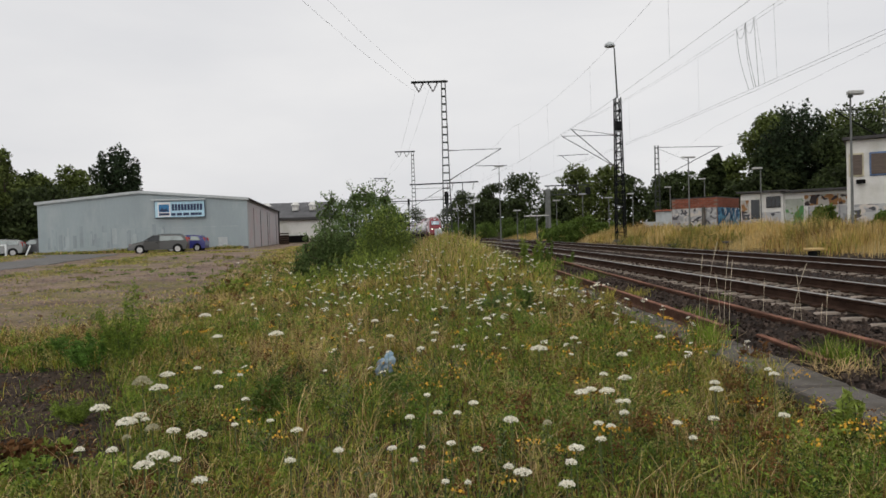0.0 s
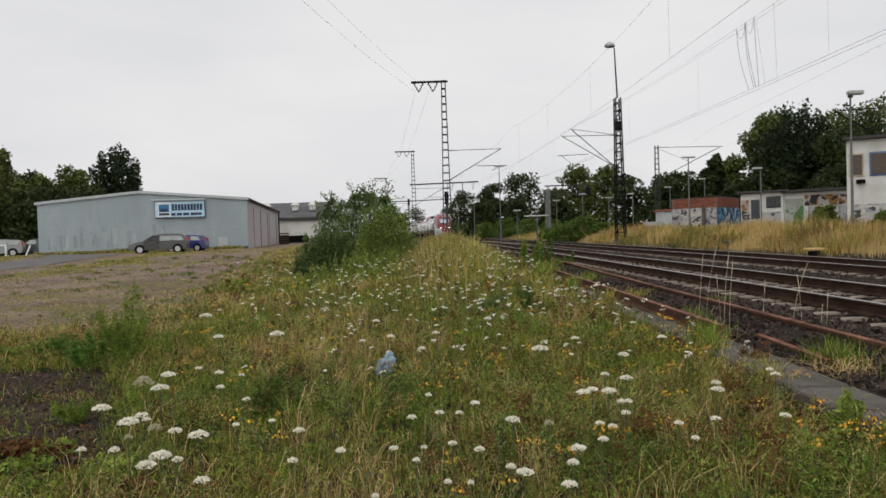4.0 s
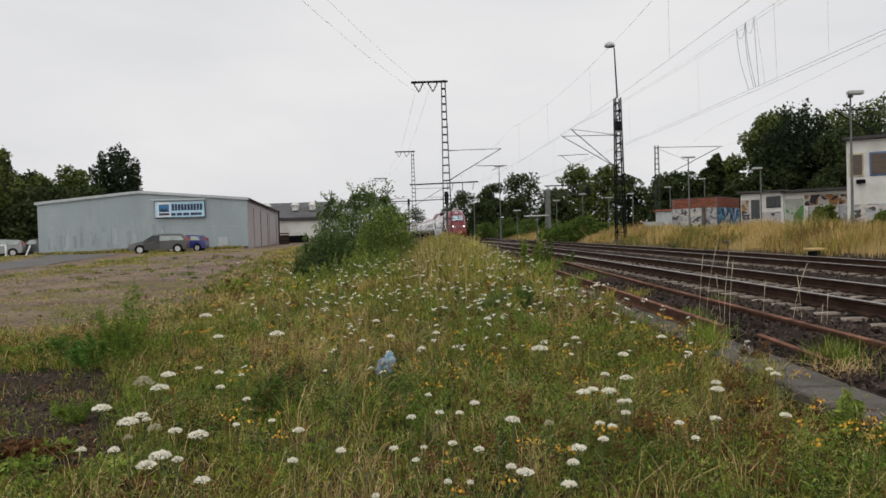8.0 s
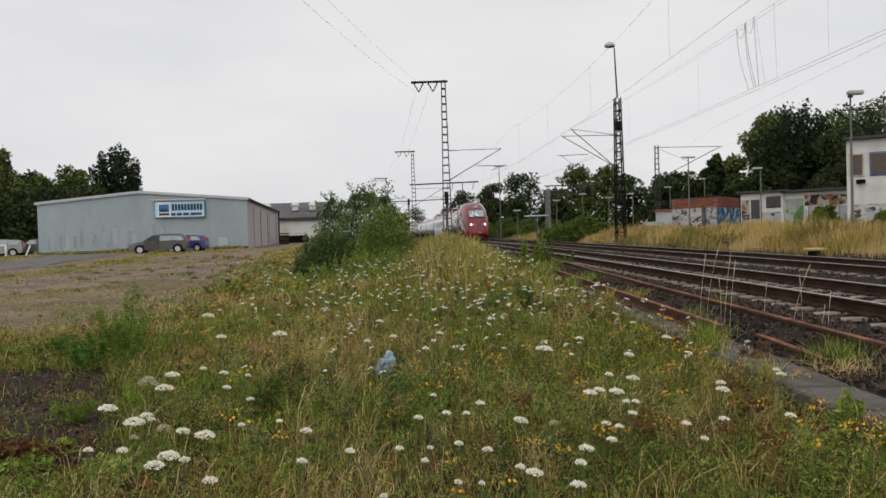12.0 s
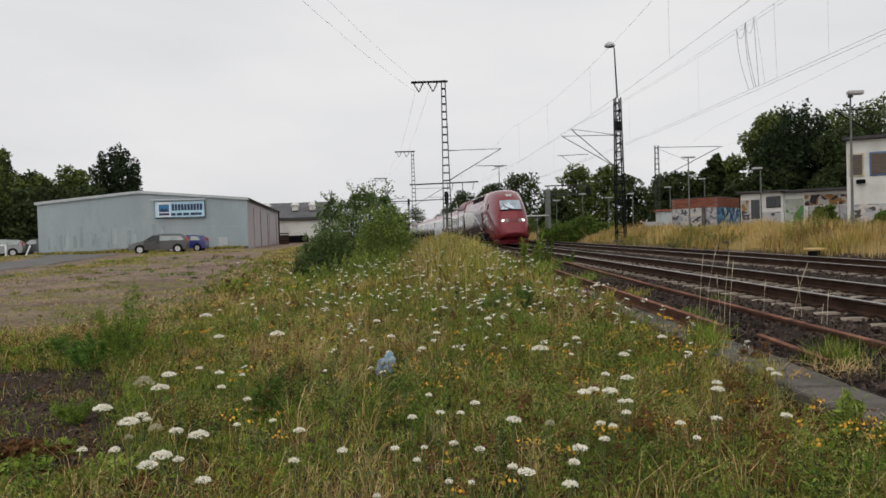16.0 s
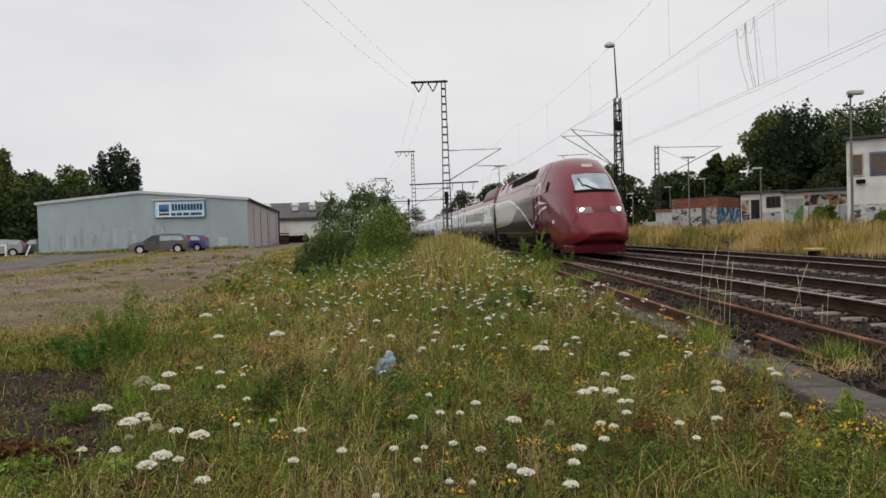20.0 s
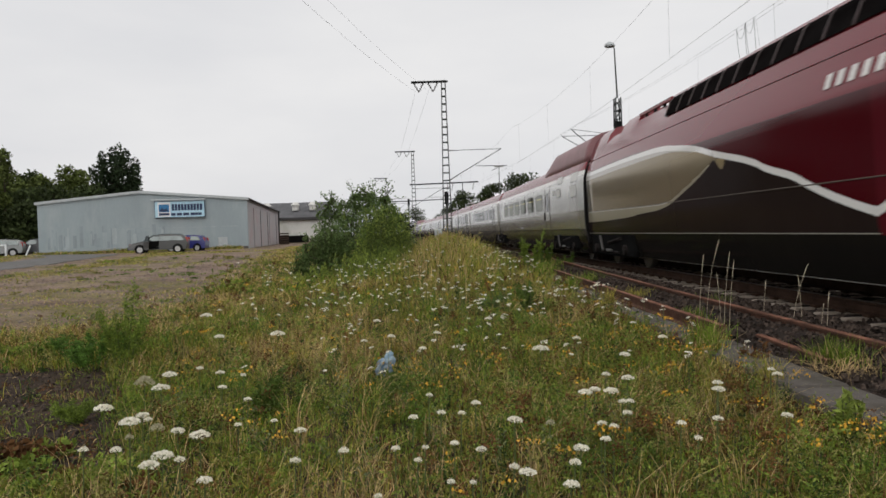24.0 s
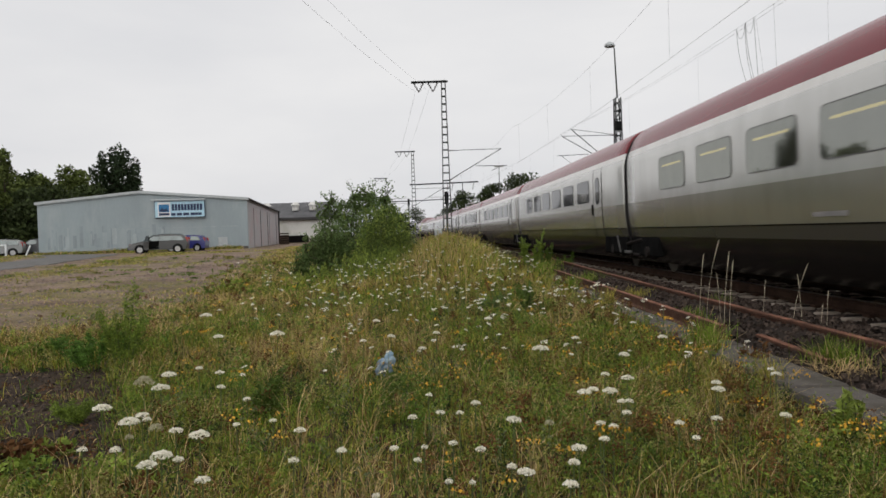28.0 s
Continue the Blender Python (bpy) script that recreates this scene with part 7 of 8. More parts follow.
def meadow():
    rng = np.random.default_rng(7)
    verts, idx = [], []
    for n, y0, y1, wid, hs in ((36000, 3.0, 8.5, 0.0052, 0.80), (38000, 8.0, 16.0, 0.009, 0.95), (40000, 15.0, 40.0, 0.020, 1.15), (10000, 38.0, 62.0, 0.04, 1.2)):
        cx, cy = meadow_points(rng, n // 10, y0, y1)
        hue = np.repeat(rng.normal(0, 0.22, len(cx)), 10)
        rise = np.repeat(rng.uniform(0.6, 1.35, len(cx)), 10)
        wide = 0.05 + 0.003 * (y0 + y1)
        x, y = np.repeat(cx, 10) + rng.normal(0, wide, 10 * len(cx)), np.repeat(cy, 10) + rng.normal(0, wide, 10 * len(cx))
        z = z_array(x, y)
        dry = 1.3 * patch(x, y, 0.42, 2.0) + 0.9 * patch(x, y, 1.5, 5.0)
        tall = 0.5 + 0.5 * patch(x, y, 0.55, 8.0)
        crest = np.exp(-((x - 0.25) / 1.5) ** 2 - ((y - 23) / 6) ** 2)
        h = (0.10 + 0.24 * tall * rng.uniform(0.5, 1.4, len(x)) + 0.55 * crest * rng.uniform(0.4, 1.2, len(x))) * hs * rise
        h *= np.where(y < 9, 0.92, 1.0)
        u = rng.uniform(0, 1, len(x))
        rim = np.clip(1 - (x - meadow_edge(y)) / 2.6, 0, 1) * (y > 9)
        dry = dry + 0.55 * crest + hue + 1.05 * rim
        h *= 1 - 0.5 * rim
        dry = dry + 0.5 * ((x < -0.36 * y) & (y > 7.8))
        k = np.where(u < 0.34 - 0.75 * dry, 0, np.where(u < 0.78 - 0.5 * dry, 1, np.where(u < 0.92, 2, 3)))
        w = wid * rng.uniform(0.6, 1.5, len(x)) * np.where(k == 2, 0.75, 1.0)
        verts.append(blades(rng, x, y, z - 0.02, h, w, rng.uniform(0.1, 1.0, len(x))))
        idx.append(np.repeat(k, 2))
    x, y = rng.uniform(-6.5, 2.5, 4000), rng.uniform(-8.0, 3.1, 4000)
    verts.append(blades(rng, x, y, z_array(x, y) - 0.02, rng.uniform(0.08, 0.32, 4000), rng.uniform(0.006, 0.012, 4000), rng.uniform(0.1, 1.0, 4000)))
    idx.append(np.repeat(rng.choice([0, 1, 1, 2], 4000), 2))
    x, y = meadow_points(rng, 7000, 3.0, 14.0)
    keep = patch(x, y, 0.7, 55.0) > 0.0
    x, y = x[keep], y[keep]
    n = len(x)
    verts.append(blades(rng, x, y, z_array(x, y) + 0.05, rng.uniform(0.12, 0.34, n), 0.0028 + 0.0003 * y, rng.uniform(0.6, 1.9, n)))
    idx.append(np.repeat(rng.choice([2, 2, 3], n), 2))
    n = 9000
    x, y = rng.normal(0.15, 0.75, n), rng.normal(22.5, 2.6, n)
    verts.append(blades(rng, x, y, z_array(x, y), rng.uniform(0.4, 0.95, n) * np.exp(-((x - 0.15) / 1.9) ** 2), 0.016 * rng.uniform(0.6, 1.3, n), rng.uniform(0.05, 0.5, n)))
    idx.append(np.repeat(rng.choice([1, 2, 2, 0], n), 2))
    ob = part("meadow_grass", quads_mesh("meadow_grass", np.concatenate(verts), 4, GRASS, np.concatenate(idx)), None)
    return tagged(ob, "wild meadow grass, green mixed with dry straw", "grass", kind="stuff")


def weeds():
    """Low leafy plants between the grass."""
    rng = np.random.default_rng(8)
    verts, idx = [], []
    for n, y0, y1, size in ((4000, 3.0, 9.0, 0.0125), (2000, 8.0, 18.0, 0.021), (1000, 16.0, 34.0, 0.045)):
        x, y = meadow_points(rng, n, y0, y1)
        z = z_array(x, y)
        green = patch(x, y, 0.5, 12.0)
        keep = rng.uniform(-0.4, 0.4, len(x)) < 1.3 * green + 0.02
        x, y, z = x[keep], y[keep], z[keep]
        m = 40
        hh = rng.uniform(0.08, 0.32, len(x))
        f = rng.uniform(0, 1, (len(x), m))
        # leaflets gather along a few arching fronds
        frond = np.arange(m) % 5
        r = (0.02 + 0.15 * f ** 1.3) * rng.uniform(0.85, 1.15, (len(x), m))
        a = frond[None, :] * 1.257 + rng.uniform(0, math.tau, (len(x), 1)) + rng.normal(0, 0.13, (len(x), m))
        c = np.stack([x[:, None] + r * np.cos(a), y[:, None] + r * np.sin(a), z[:, None] + 0.02 + hh[:, None] * np.sin(2.2 * f) * (0.6 + 0.4 * np.cos(frond * 2.1))], -1).reshape(-1, 3)
        verts.append(leaf_quads(rng, c, np.full(len(c), size), 3.2, -0.3))
        kind = np.where(patch(x, y, 1.1, 71.0) > 0.16, 4, rng.choice(4, len(x), p=[0.38, 0.24, 0.06, 0.32]))
        idx.append(np.repeat(kind, m))
    mats = [M["leaf_bush"], M["leaf_olive"], M["leaf_rust"], M["leaf_lime"], M["leaf_mid"]]
    ob = part("meadow_weeds", quads_mesh("meadow_weeds", np.concatenate(verts), 4, mats, np.concatenate(idx)), None)
    return tagged(ob, "low leafy green weeds between the grass", "weeds", kind="stuff")


M["leaf_olive"] = mat("olive_green_leaves", (0.20, 0.205, 0.04), 0.65, vary=0.3, scale=2, island=0.5, spec=0.1, through_light=0.3)
M["leaf_rust"] = mat("rusty_brown_leaves", (0.125, 0.062, 0.026), 0.75, vary=0.35, scale=2, island=0.5, spec=0.06)
M["yellow_flower"] = mat("yellow_petals", (0.62, 0.34, 0.025), 0.6, vary=0.25, island=0.3)
M["umbel_white"] = mat("white_umbel", (0.88, 0.85, 0.73), 0.7, vary=0.1, island=0.12, through_light=0.2)
M["umbel_cream"] = mat("cream_umbel", (0.45, 0.42, 0.27), 0.7, vary=0.15, island=0.15)


def herb_mounds():
    """Bushy low plants with fine leaves, each in its own colour, that stand between the grass."""
    rng = np.random.default_rng(83)
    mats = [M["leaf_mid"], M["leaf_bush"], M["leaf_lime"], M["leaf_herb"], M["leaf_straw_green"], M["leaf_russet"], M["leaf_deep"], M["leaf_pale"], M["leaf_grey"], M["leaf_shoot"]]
    verts, idx = [], []
    for n, y0, y1, m, size in ((950, 3.0, 7.5, 160, 0.011), (1050, 7.0, 14.0, 80, 0.018), (560, 13.0, 30.0, 60, 0.034)):
        x, y = meadow_points(rng, n, y0, y1)
        fresh = patch(x, y, 0.6, 77.0) + 0.25 * rng.normal(0, 1, len(x))
        keep = ((fresh > -0.12) | (rng.uniform(0, 1, len(x)) < 0.35)) & (x > meadow_edge(y) + 1.8)
        x, y, fresh = x[keep], y[keep], fresh[keep]
        z = z_array(x, y)
        n = len(x)
        hh, ww = rng.uniform(0.12, 0.34, n) * (1 + 0.015 * y), rng.uniform(0.05, 0.15, n) * (1 + 0.02 * y)
        # leaves along upright shoots that spread a little
        shoot = rng.integers(0, 7, (n, m))
        ang = shoot * 0.9 + rng.uniform(0, math.tau, (n, 1))
        f = rng.uniform(0.15, 1.0, (n, m))
        r = ww[:, None] * f * (0.25 + 0.75 * ((shoot * 37) % 10) / 10)
        own = 0.6 + 0.4 * np.sin(shoot * 2.7 + x[:, None] * 9)
        c = np.stack([x[:, None] + r * np.cos(ang) + rng.normal(0, 0.014, (n, m)), y[:, None] + r * np.sin(ang) + rng.normal(0, 0.014, (n, m)), z[:, None] + hh[:, None] * f * own], -1).reshape(-1, 3)
        verts.append(leaf_quads(rng, c, np.full(len(c), size), 2.6, -0.7))
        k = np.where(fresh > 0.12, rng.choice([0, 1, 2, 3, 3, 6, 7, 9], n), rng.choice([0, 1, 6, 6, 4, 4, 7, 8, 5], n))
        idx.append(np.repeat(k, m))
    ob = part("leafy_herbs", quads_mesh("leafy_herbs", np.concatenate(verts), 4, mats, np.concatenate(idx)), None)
    tagged(ob, "bushy fine-leaved green herbs standing in the meadow", "weeds", kind="stuff")


def yard_weeds():
    """Low weeds scattered over the gravel."""
    rng = np.random.default_rng(85)
    n, m = 420, 46
    y = 11.5 + 34 * rng.uniform(0, 1, n) ** 1.3
    x = -5.6 - 0.145 * np.maximum(0.0, y - 14.0) - 15 * rng.uniform(0, 1, n) ** 1.2
    keep = (patch(x, y, 0.22, 91.0) + 0.3 * rng.normal(0, 1, n) > 0.05) & (x > -0.64 * y) & (x > -19)
    x, y = x[keep], y[keep]
    n = len(x)
    w, h = rng.uniform(0.08, 0.34, (n, 1)), rng.uniform(0.03, 0.15, (n, 1))
    c = np.stack([x[:, None] + w * rng.normal(0, 0.6, (n, m)), y[:, None] + w * rng.normal(0, 0.6, (n, m)), z_array(x, y)[:, None] + h * rng.uniform(0.1, 1, (n, m))], -1).reshape(-1, 3)
    size = np.repeat(0.010 + 0.0011 * y, m)
    ob = part("yard_weeds", quads_mesh("yard_weeds", leaf_quads(rng, c, size, 2.6, -0.5), 4, [M["leaf_straw_green"], M["leaf_bush"], M["leaf_mid"], M["leaf_pale"]], np.repeat(rng.choice([0, 0, 1, 2, 3], n), m)), None)
    tagged(ob, "low weeds scattered over the gravel yard", "weeds", kind="stuff")


def straw_tussocks():
    """Bent bundles of long dry grass."""
    rng = np.random.default_rng(84)
    v, k = [], []
    spots = [(-0.95, 6.7, 0.42, 1.0), (-0.85, 6.3, 0.34, 1.2), (-0.35, 3.25, 0.30, 0.6), (0.55, 3.05, 0.28, 0.5), (1.45, 4.3, 0.3, 0.5)]
    for _ in range(95):
        y = rng.uniform(3.0, 13.0)
        spots.append((rng.uniform(-0.42, min(0.55, 2.4 / y)) * y, y, rng.uniform(0.2, 0.42), rng.uniform(0.2, 1.2)))
    for x0, y0, h0, lean in spots:
        n = 46
        x, y = rng.normal(x0, 0.045, n), rng.normal(y0, 0.045, n)
        v.append(blades(rng, x, y, z_array(x, y), h0 * rng.uniform(0.5, 1.15, n), np.full(n, 0.0026 + 0.0004 * y0), np.full(n, lean) * rng.uniform(0.5, 1.4, n)))
        k.append(np.repeat(rng.choice([2, 2, 2, 3, 1], n), 2))
    ob = part("straw_tussocks", quads_mesh("straw_tussocks", np.concatenate(v), 4, GRASS, np.concatenate(k)), None)
    tagged(ob, "bent tussocks of long dry straw in the meadow", "grass", kind="stuff")


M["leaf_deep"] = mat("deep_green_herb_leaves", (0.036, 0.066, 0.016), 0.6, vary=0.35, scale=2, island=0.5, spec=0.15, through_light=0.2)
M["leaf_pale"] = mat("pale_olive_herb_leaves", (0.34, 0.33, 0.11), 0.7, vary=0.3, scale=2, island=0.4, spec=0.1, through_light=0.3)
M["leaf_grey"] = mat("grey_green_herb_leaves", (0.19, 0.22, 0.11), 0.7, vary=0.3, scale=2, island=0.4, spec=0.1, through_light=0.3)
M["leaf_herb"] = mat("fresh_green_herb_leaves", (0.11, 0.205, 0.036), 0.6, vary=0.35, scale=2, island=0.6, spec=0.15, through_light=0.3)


def small_flowers():
    rng = np.random.default_rng(9)
    # scattered yellow heads in loose groups
    verts = []
    for n, y0, y1, size in ((420, 3.2, 8.0, 0.0078), (150, 7.5, 14.0, 0.012), (30, 13, 22, 0.018)):
        x, y = meadow_points(rng, n, y0, y1)
        keep = (patch(x, y, 1.1, 21.0) + 0.20 * (x > 0) > 0.16) & (x > -0.38 * y)
        x, y = x[keep], y[keep]
        z = z_array(x, y)
        m = 11
        c = np.stack([x[:, None] + rng.normal(0, 0.03, (len(x), m)), y[:, None] + rng.normal(0, 0.03, (len(x), m)), z[:, None] + rng.uniform(0.2, 0.36, (len(x), 1)) + rng.uniform(0, 0.04, (len(x), m))], -1).reshape(-1, 3)
        verts.append(leaf_quads(rng, c, np.full(len(c), size), 1.1))
    ob = part("yellow_flowers", quads_mesh("yellow_flowers", np.concatenate(verts), 4, [M["yellow_flower"]]), None)
    tagged(ob, "scattered small yellow flower heads in the meadow", "flowers", kind="stuff")
    # rust-brown seed heads on thin stalks
    verts = []
    for n, y0, y1, size in ((620, 3.1, 8.5, 0.0085), (420, 8.0, 15.0, 0.012), (100, 14, 26, 0.02)):
        x, y = meadow_points(rng, n, y0, y1)
        keep = patch(x, y, 0.9, 41.0) + 0.16 * (x > 0) > 0.16
        x, y = x[keep], y[keep]
        z = z_array(x, y)
        m = 30
        c = np.stack([x[:, None] + rng.normal(0, 0.022, (len(x), m)), y[:, None] + rng.normal(0, 0.022, (len(x), m)), z[:, None] + rng.uniform(0.12, 0.30, (len(x), 1)) + rng.uniform(0, 0.09, (len(x), m))], -1).reshape(-1, 3)
        verts.append(leaf_quads(rng, c, np.full(len(c), size), 1.6))
    ob = part("seed_heads", quads_mesh("seed_heads", np.concatenate(verts), 4, [M["leaf_rust"]]), None)
    tagged(ob, "rust-brown seed heads among the grass", "plants", kind="stuff")
    # white umbels too far off to tell apart closely: flat clusters of florets on thin stems
    heads, stems = [], []
    for n, y0, y1, r0 in ((80, 5.6, 8.4, 0.027), (230, 8.0, 12.0, 0.031), (270, 11.5, 20.0, 0.037), (170, 18.0, 32.0, 0.042)):
        x, y = meadow_points(rng, n, y0, y1)
        keep = x / y + 0.19 + 0.06 * rng.normal(0, 1, len(x)) > 0
        x, y = x[keep], y[keep]
        z = z_array(x, y) + rng.uniform(0.26, 0.5, len(x)) + 0.3 * np.exp(-((x - 0.4) / 1.9) ** 2 - ((y - 24) / 7) ** 2)
        m = 15
        a, r = rng.uniform(0, math.tau, (len(x), m)), r0 * np.sqrt(rng.uniform(0, 1, (len(x), m))) * rng.uniform(0.45, 1.35, (len(x), 1))
        tilt = rng.normal(0, 0.30, (len(x), 2))
        dx, dy = r * np.cos(a), r * np.sin(a)
        c = np.stack([x[:, None] + dx, y[:, None] + dy, z[:, None] + 0.25 * (r0 - r) + dx * tilt[:, :1] + dy * tilt[:, 1:]], -1).reshape(-1, 3)
        q = leaf_quads(rng, c, np.full(len(c), r0 * 0.38), 1.1)
        q[:, :, 2] = c[:, None, 2] + (q[:, :, 2] - c[:, None, 2]) * 0.65
        heads.append(q)
        zg = z_array(x, y)
        s = 0.0022 * (y / 8)
        p, t = np.stack([x, y, zg], 1), np.stack([x, y, z], 1)
        o = np.stack([s, 0 * s, 0 * s], 1)
        stems.append(np.stack([p - o, p + o, t + o, t - o], 1))
    hv, sv = np.concatenate(heads), np.concatenate(stems)
    ob = part("white_umbels", quads_mesh("white_umbels", np.concatenate([hv, sv]), 4, [M["umbel_white"], M["stem_green"]], [0] * len(hv) + [1] * len(sv)), None)
    tagged(ob, "many white wild carrot umbels across the meadow", "flowers", kind="stuff")


def umbel_flower(x, y, z, r, cream=False, seed=0):
    """A wild carrot: a stem and a domed head of florets; origin at the stem's foot."""
    rng = np.random.default_rng(seed)
    zg = ground_z(x, y)
    h = max(0.12, z - zg)
    t = thing("wild_carrot", "wild carrot with a white umbel on a thin stem" if not cream else "wild carrot with a closed cream umbel", "flower", pose(x, y, zg), group="wild carrots")
    g = G().line([(0, 0, -0.02), (0.004, 0, h * 0.4), (0, 0.003, h * 0.8), (0, 0, h - 0.004)], 0.0032, n=5)
    part("stem", g, M["stem_green"], t)
    m = 320
    r = r * 0.95
    rr, a = r * np.sqrt(rng.uniform(0, 1, m)), rng.uniform(0, math.tau, m)
    dome = 0.40 if not cream else 0.7
    c = np.stack([rr * np.cos(a), rr * np.sin(a), h + dome * r * (1 - (rr / r) ** 2) - 0.01 + rng.normal(0, 0.003, m)], 1)
    q = leaf_quads(rng, c, np.full(m, r * 0.13), 1.1)
    q[:, :, 2] = c[:, None, 2] + (q[:, :, 2] - c[:, None, 2]) * 0.6
    head = part("umbel", quads_mesh("umbel", q, 4, [M["umbel_cream" if cream else "umbel_white"]]), None, t, "domed head of tiny florets")
    return t


# near heads: (x, y, height of the head, radius, closed)
HEADS_A = [(-2.10, 5.47, 0.05, 0.058, 0), (-1.98, 4.99, 0.05, 0.062, 0), (-2.17, 5.17, 0.05, 0.074, 1), (-2.12, 4.43, 0.05, 0.057, 0),
           (-1.80, 4.07, 0.05, 0.059, 0), (-1.79, 4.22, 0.05, 0.038, 0), (-1.72, 4.12, 0.05, 0.026, 0), (-1.46, 3.85, 0.05, 0.038, 0),
           (-1.30, 3.75, 0.05, 0.053, 0), (-1.37, 3.41, 0.05, 0.053, 0), (-1.38, 3.27, 0.05, 0.045, 0), (-1.26, 3.34, 0.05, 0.027, 0),
           (-1.64, 3.53, 0.05, 0.029, 0), (-1.81, 3.55, 0.05, 0.025, 0), (-1.05, 3.04, 0.05, 0.033, 0), (-1.59, 3.90, 0.05, 0.042, 1),
           (-1.66, 3.74, 0.05, 0.024, 1), (-1.27, 4.56, 0.05, 0.026, 0), (-1.56, 4.96, 0.05, 0.030, 0)]
HEADS_B = [(-1.73, 5.50, 0.05, 0.036, 0), (-2.96, 8.99, 0.12, 0.077, 0), (-2.36, 7.53, 0.05, 0.058, 0), (-1.96, 5.72, 0.05, 0.030, 0),
           (-1.53, 5.38, 0.05, 0.023, 0), (-1.77, 7.61, 0.05, 0.077, 0), (-1.16, 3.94, 0.05, 0.021, 0), (-0.98, 4.00, 0.05, 0.021, 0),
           (-0.79, 3.78, 0.05, 0.032, 0), (-0.72, 3.27, 0.05, 0.026, 0), (-0.52, 3.40, 0.05, 0.026, 0), (-0.21, 3.98, 0.05, 0.027, 0),
           (-0.13, 4.51, 0.05, 0.023, 0), (-0.11, 7.30, 0.05, 0.039, 0), (-0.82, 8.48, 0.05, 0.045, 0), (0.15, 4.26, 0.05, 0.030, 0),
           (-0.06, 4.06, 0.05, 0.027, 0), (0.05, 4.04, 0.05, 0.024, 0), (0.33, 3.85, 0.05, 0.042, 0)]
HEADS_C = [(0.78, 6.12, 0.05, 0.071, 0), (0.30, 3.01, 0.05, 0.039, 0), (0.25, 3.09, 0.05, 0.024, 0), (0.46, 2.85, 0.05, 0.032, 0),
           (-0.16, 3.22, 0.05, 0.019, 0), (-0.27, 3.41, 0.05, 0.023, 0), (0.01, 3.46, 0.05, 0.023, 0), (0.13, 3.35, 0.05, 0.026, 0),
           (-0.13, 3.41, 0.05, 0.017, 0), (-0.30, 2.79, 0.05, 0.017, 0), (-0.02, 2.93, 0.05, 0.018, 0), (0.07, 2.91, 0.05, 0.015, 0),
           (0.82, 4.45, 0.05, 0.045, 0), (0.89, 4.52, 0.05, 0.038, 0), (0.98, 4.46, 0.05, 0.049, 0), (1.18, 4.83, 0.05, 0.045, 0),
           (1.07, 4.98, 0.05, 0.030, 0), (0.99, 4.19, 0.05, 0.025, 0), (1.03, 4.19, 0.05, 0.025, 0)]
HEADS_D = [(0.95, 3.93, 0.05, 0.027, 0), (0.58, 3.32, 0.05, 0.037, 0), (0.77, 3.73, 0.05, 0.026, 0), (0.82, 3.67, 0.05, 0.025, 0),
           (0.72, 3.45, 0.05, 0.027, 0), (1.16, 3.69, 0.05, 0.026, 0), (1.37, 3.75, 0.05, 0.030, 0), (1.63, 4.41, 0.05, 0.043, 0),
           (1.69, 4.60, 0.05, 0.033, 0), (1.15, 3.42, 0.05, 0.021, 0), (1.38, 5.72, 0.05, 0.044, 0), (1.93, 6.56, 0.05, 0.045, 0),
           (1.74, 3.77, 0.05, 0.031, 0), (2.16, 4.80, 0.05, 0.035, 0), (2.19, 4.96, 0.05, 0.027, 0), (0.52, 3.12, 0.05, 0.027, 0),
           (1.17, 6.66, 0.05, 0.039, 0), (0.48, 8.35, 0.05, 0.048, 0), (0.34, 3.86, 0.05, 0.020, 1)]
HEADS_E = [(0.51, 3.76, 0.05, 0.026, 1), (-0.80, 6.91, 0.05, 0.034, 0), (-0.22, 6.35, 0.05, 0.037, 0), (-0.55, 7.16, 0.05, 0.041, 0)]
WAVING = []


def near_flowers():
    rng = random.Random(31)
    for i, (px, py, pz, r, cream) in enumerate(NEAR):
        WAVING.append((umbel_flower(px, py, pz, r, cream, 700 + i), pz - ground_z(px, py), rng.uniform(0.75, 1.25)))


def golden_band():
    """Tall dry grass on the far side of the tracks."""
    rng = np.random.default_rng(17)
    verts, idx = [], []
    for n, s0, s1, o0, o1, wid in ((28000, 5, 28, 6.9, 12.5, 0.012), (32000, 20, 62, 6.8, 14.5, 0.019), (16000, 45, 90, 6.6, 18, 0.032)):
        s, o = rng.uniform(s0, s1, n), o0 + (o1 - o0) * rng.uniform(0, 1, n) ** 0.8
        p = np.array([along(a, b)[:2] for a, b in zip(s, o)])
        x, y = p[:, 0], p[:, 1]
        keep = (x < 0.66 * y + 1)
        x, y, o = x[keep], y[keep], o[keep]
        z = z_array(x, y)
        tuft = np.array([noise.noise((u * 2.6, v * 2.6, 40.0)) for u, v in zip(x, y)])
        h = (1 + 0.35 * tuft) * (0.30 + 0.95 * np.clip((o - 6.9) / 2.0, 0, 1) * (0.70 + 0.55 * patch(x, y, 0.45, 3.0))) * rng.uniform(0.6, 1.12, len(x))
        u = rng.uniform(0, 1, len(x)) + 0.75 * patch(x, y, 0.3, 9.0) + 0.5 * tuft
        k = np.where(u < 0.30, 3, np.where(u < 0.80, 0, np.where(u < 0.98, 1, np.where(u < 1.15, 2, 4))))
        verts.append(blades(rng, x, y, z - 0.02, h, wid * rng.uniform(0.6, 1.4, len(x)), rng.uniform(0.05, 0.6, len(x))))
        idx.append(np.repeat(k, 2))
    ob = part("dry_grass", quads_mesh("dry_grass", np.concatenate(verts), 4, GOLD_GRASS, np.concatenate(idx)), None)
    tagged(ob, "tall golden dry grass beyond the tracks", "grass", kind="stuff")


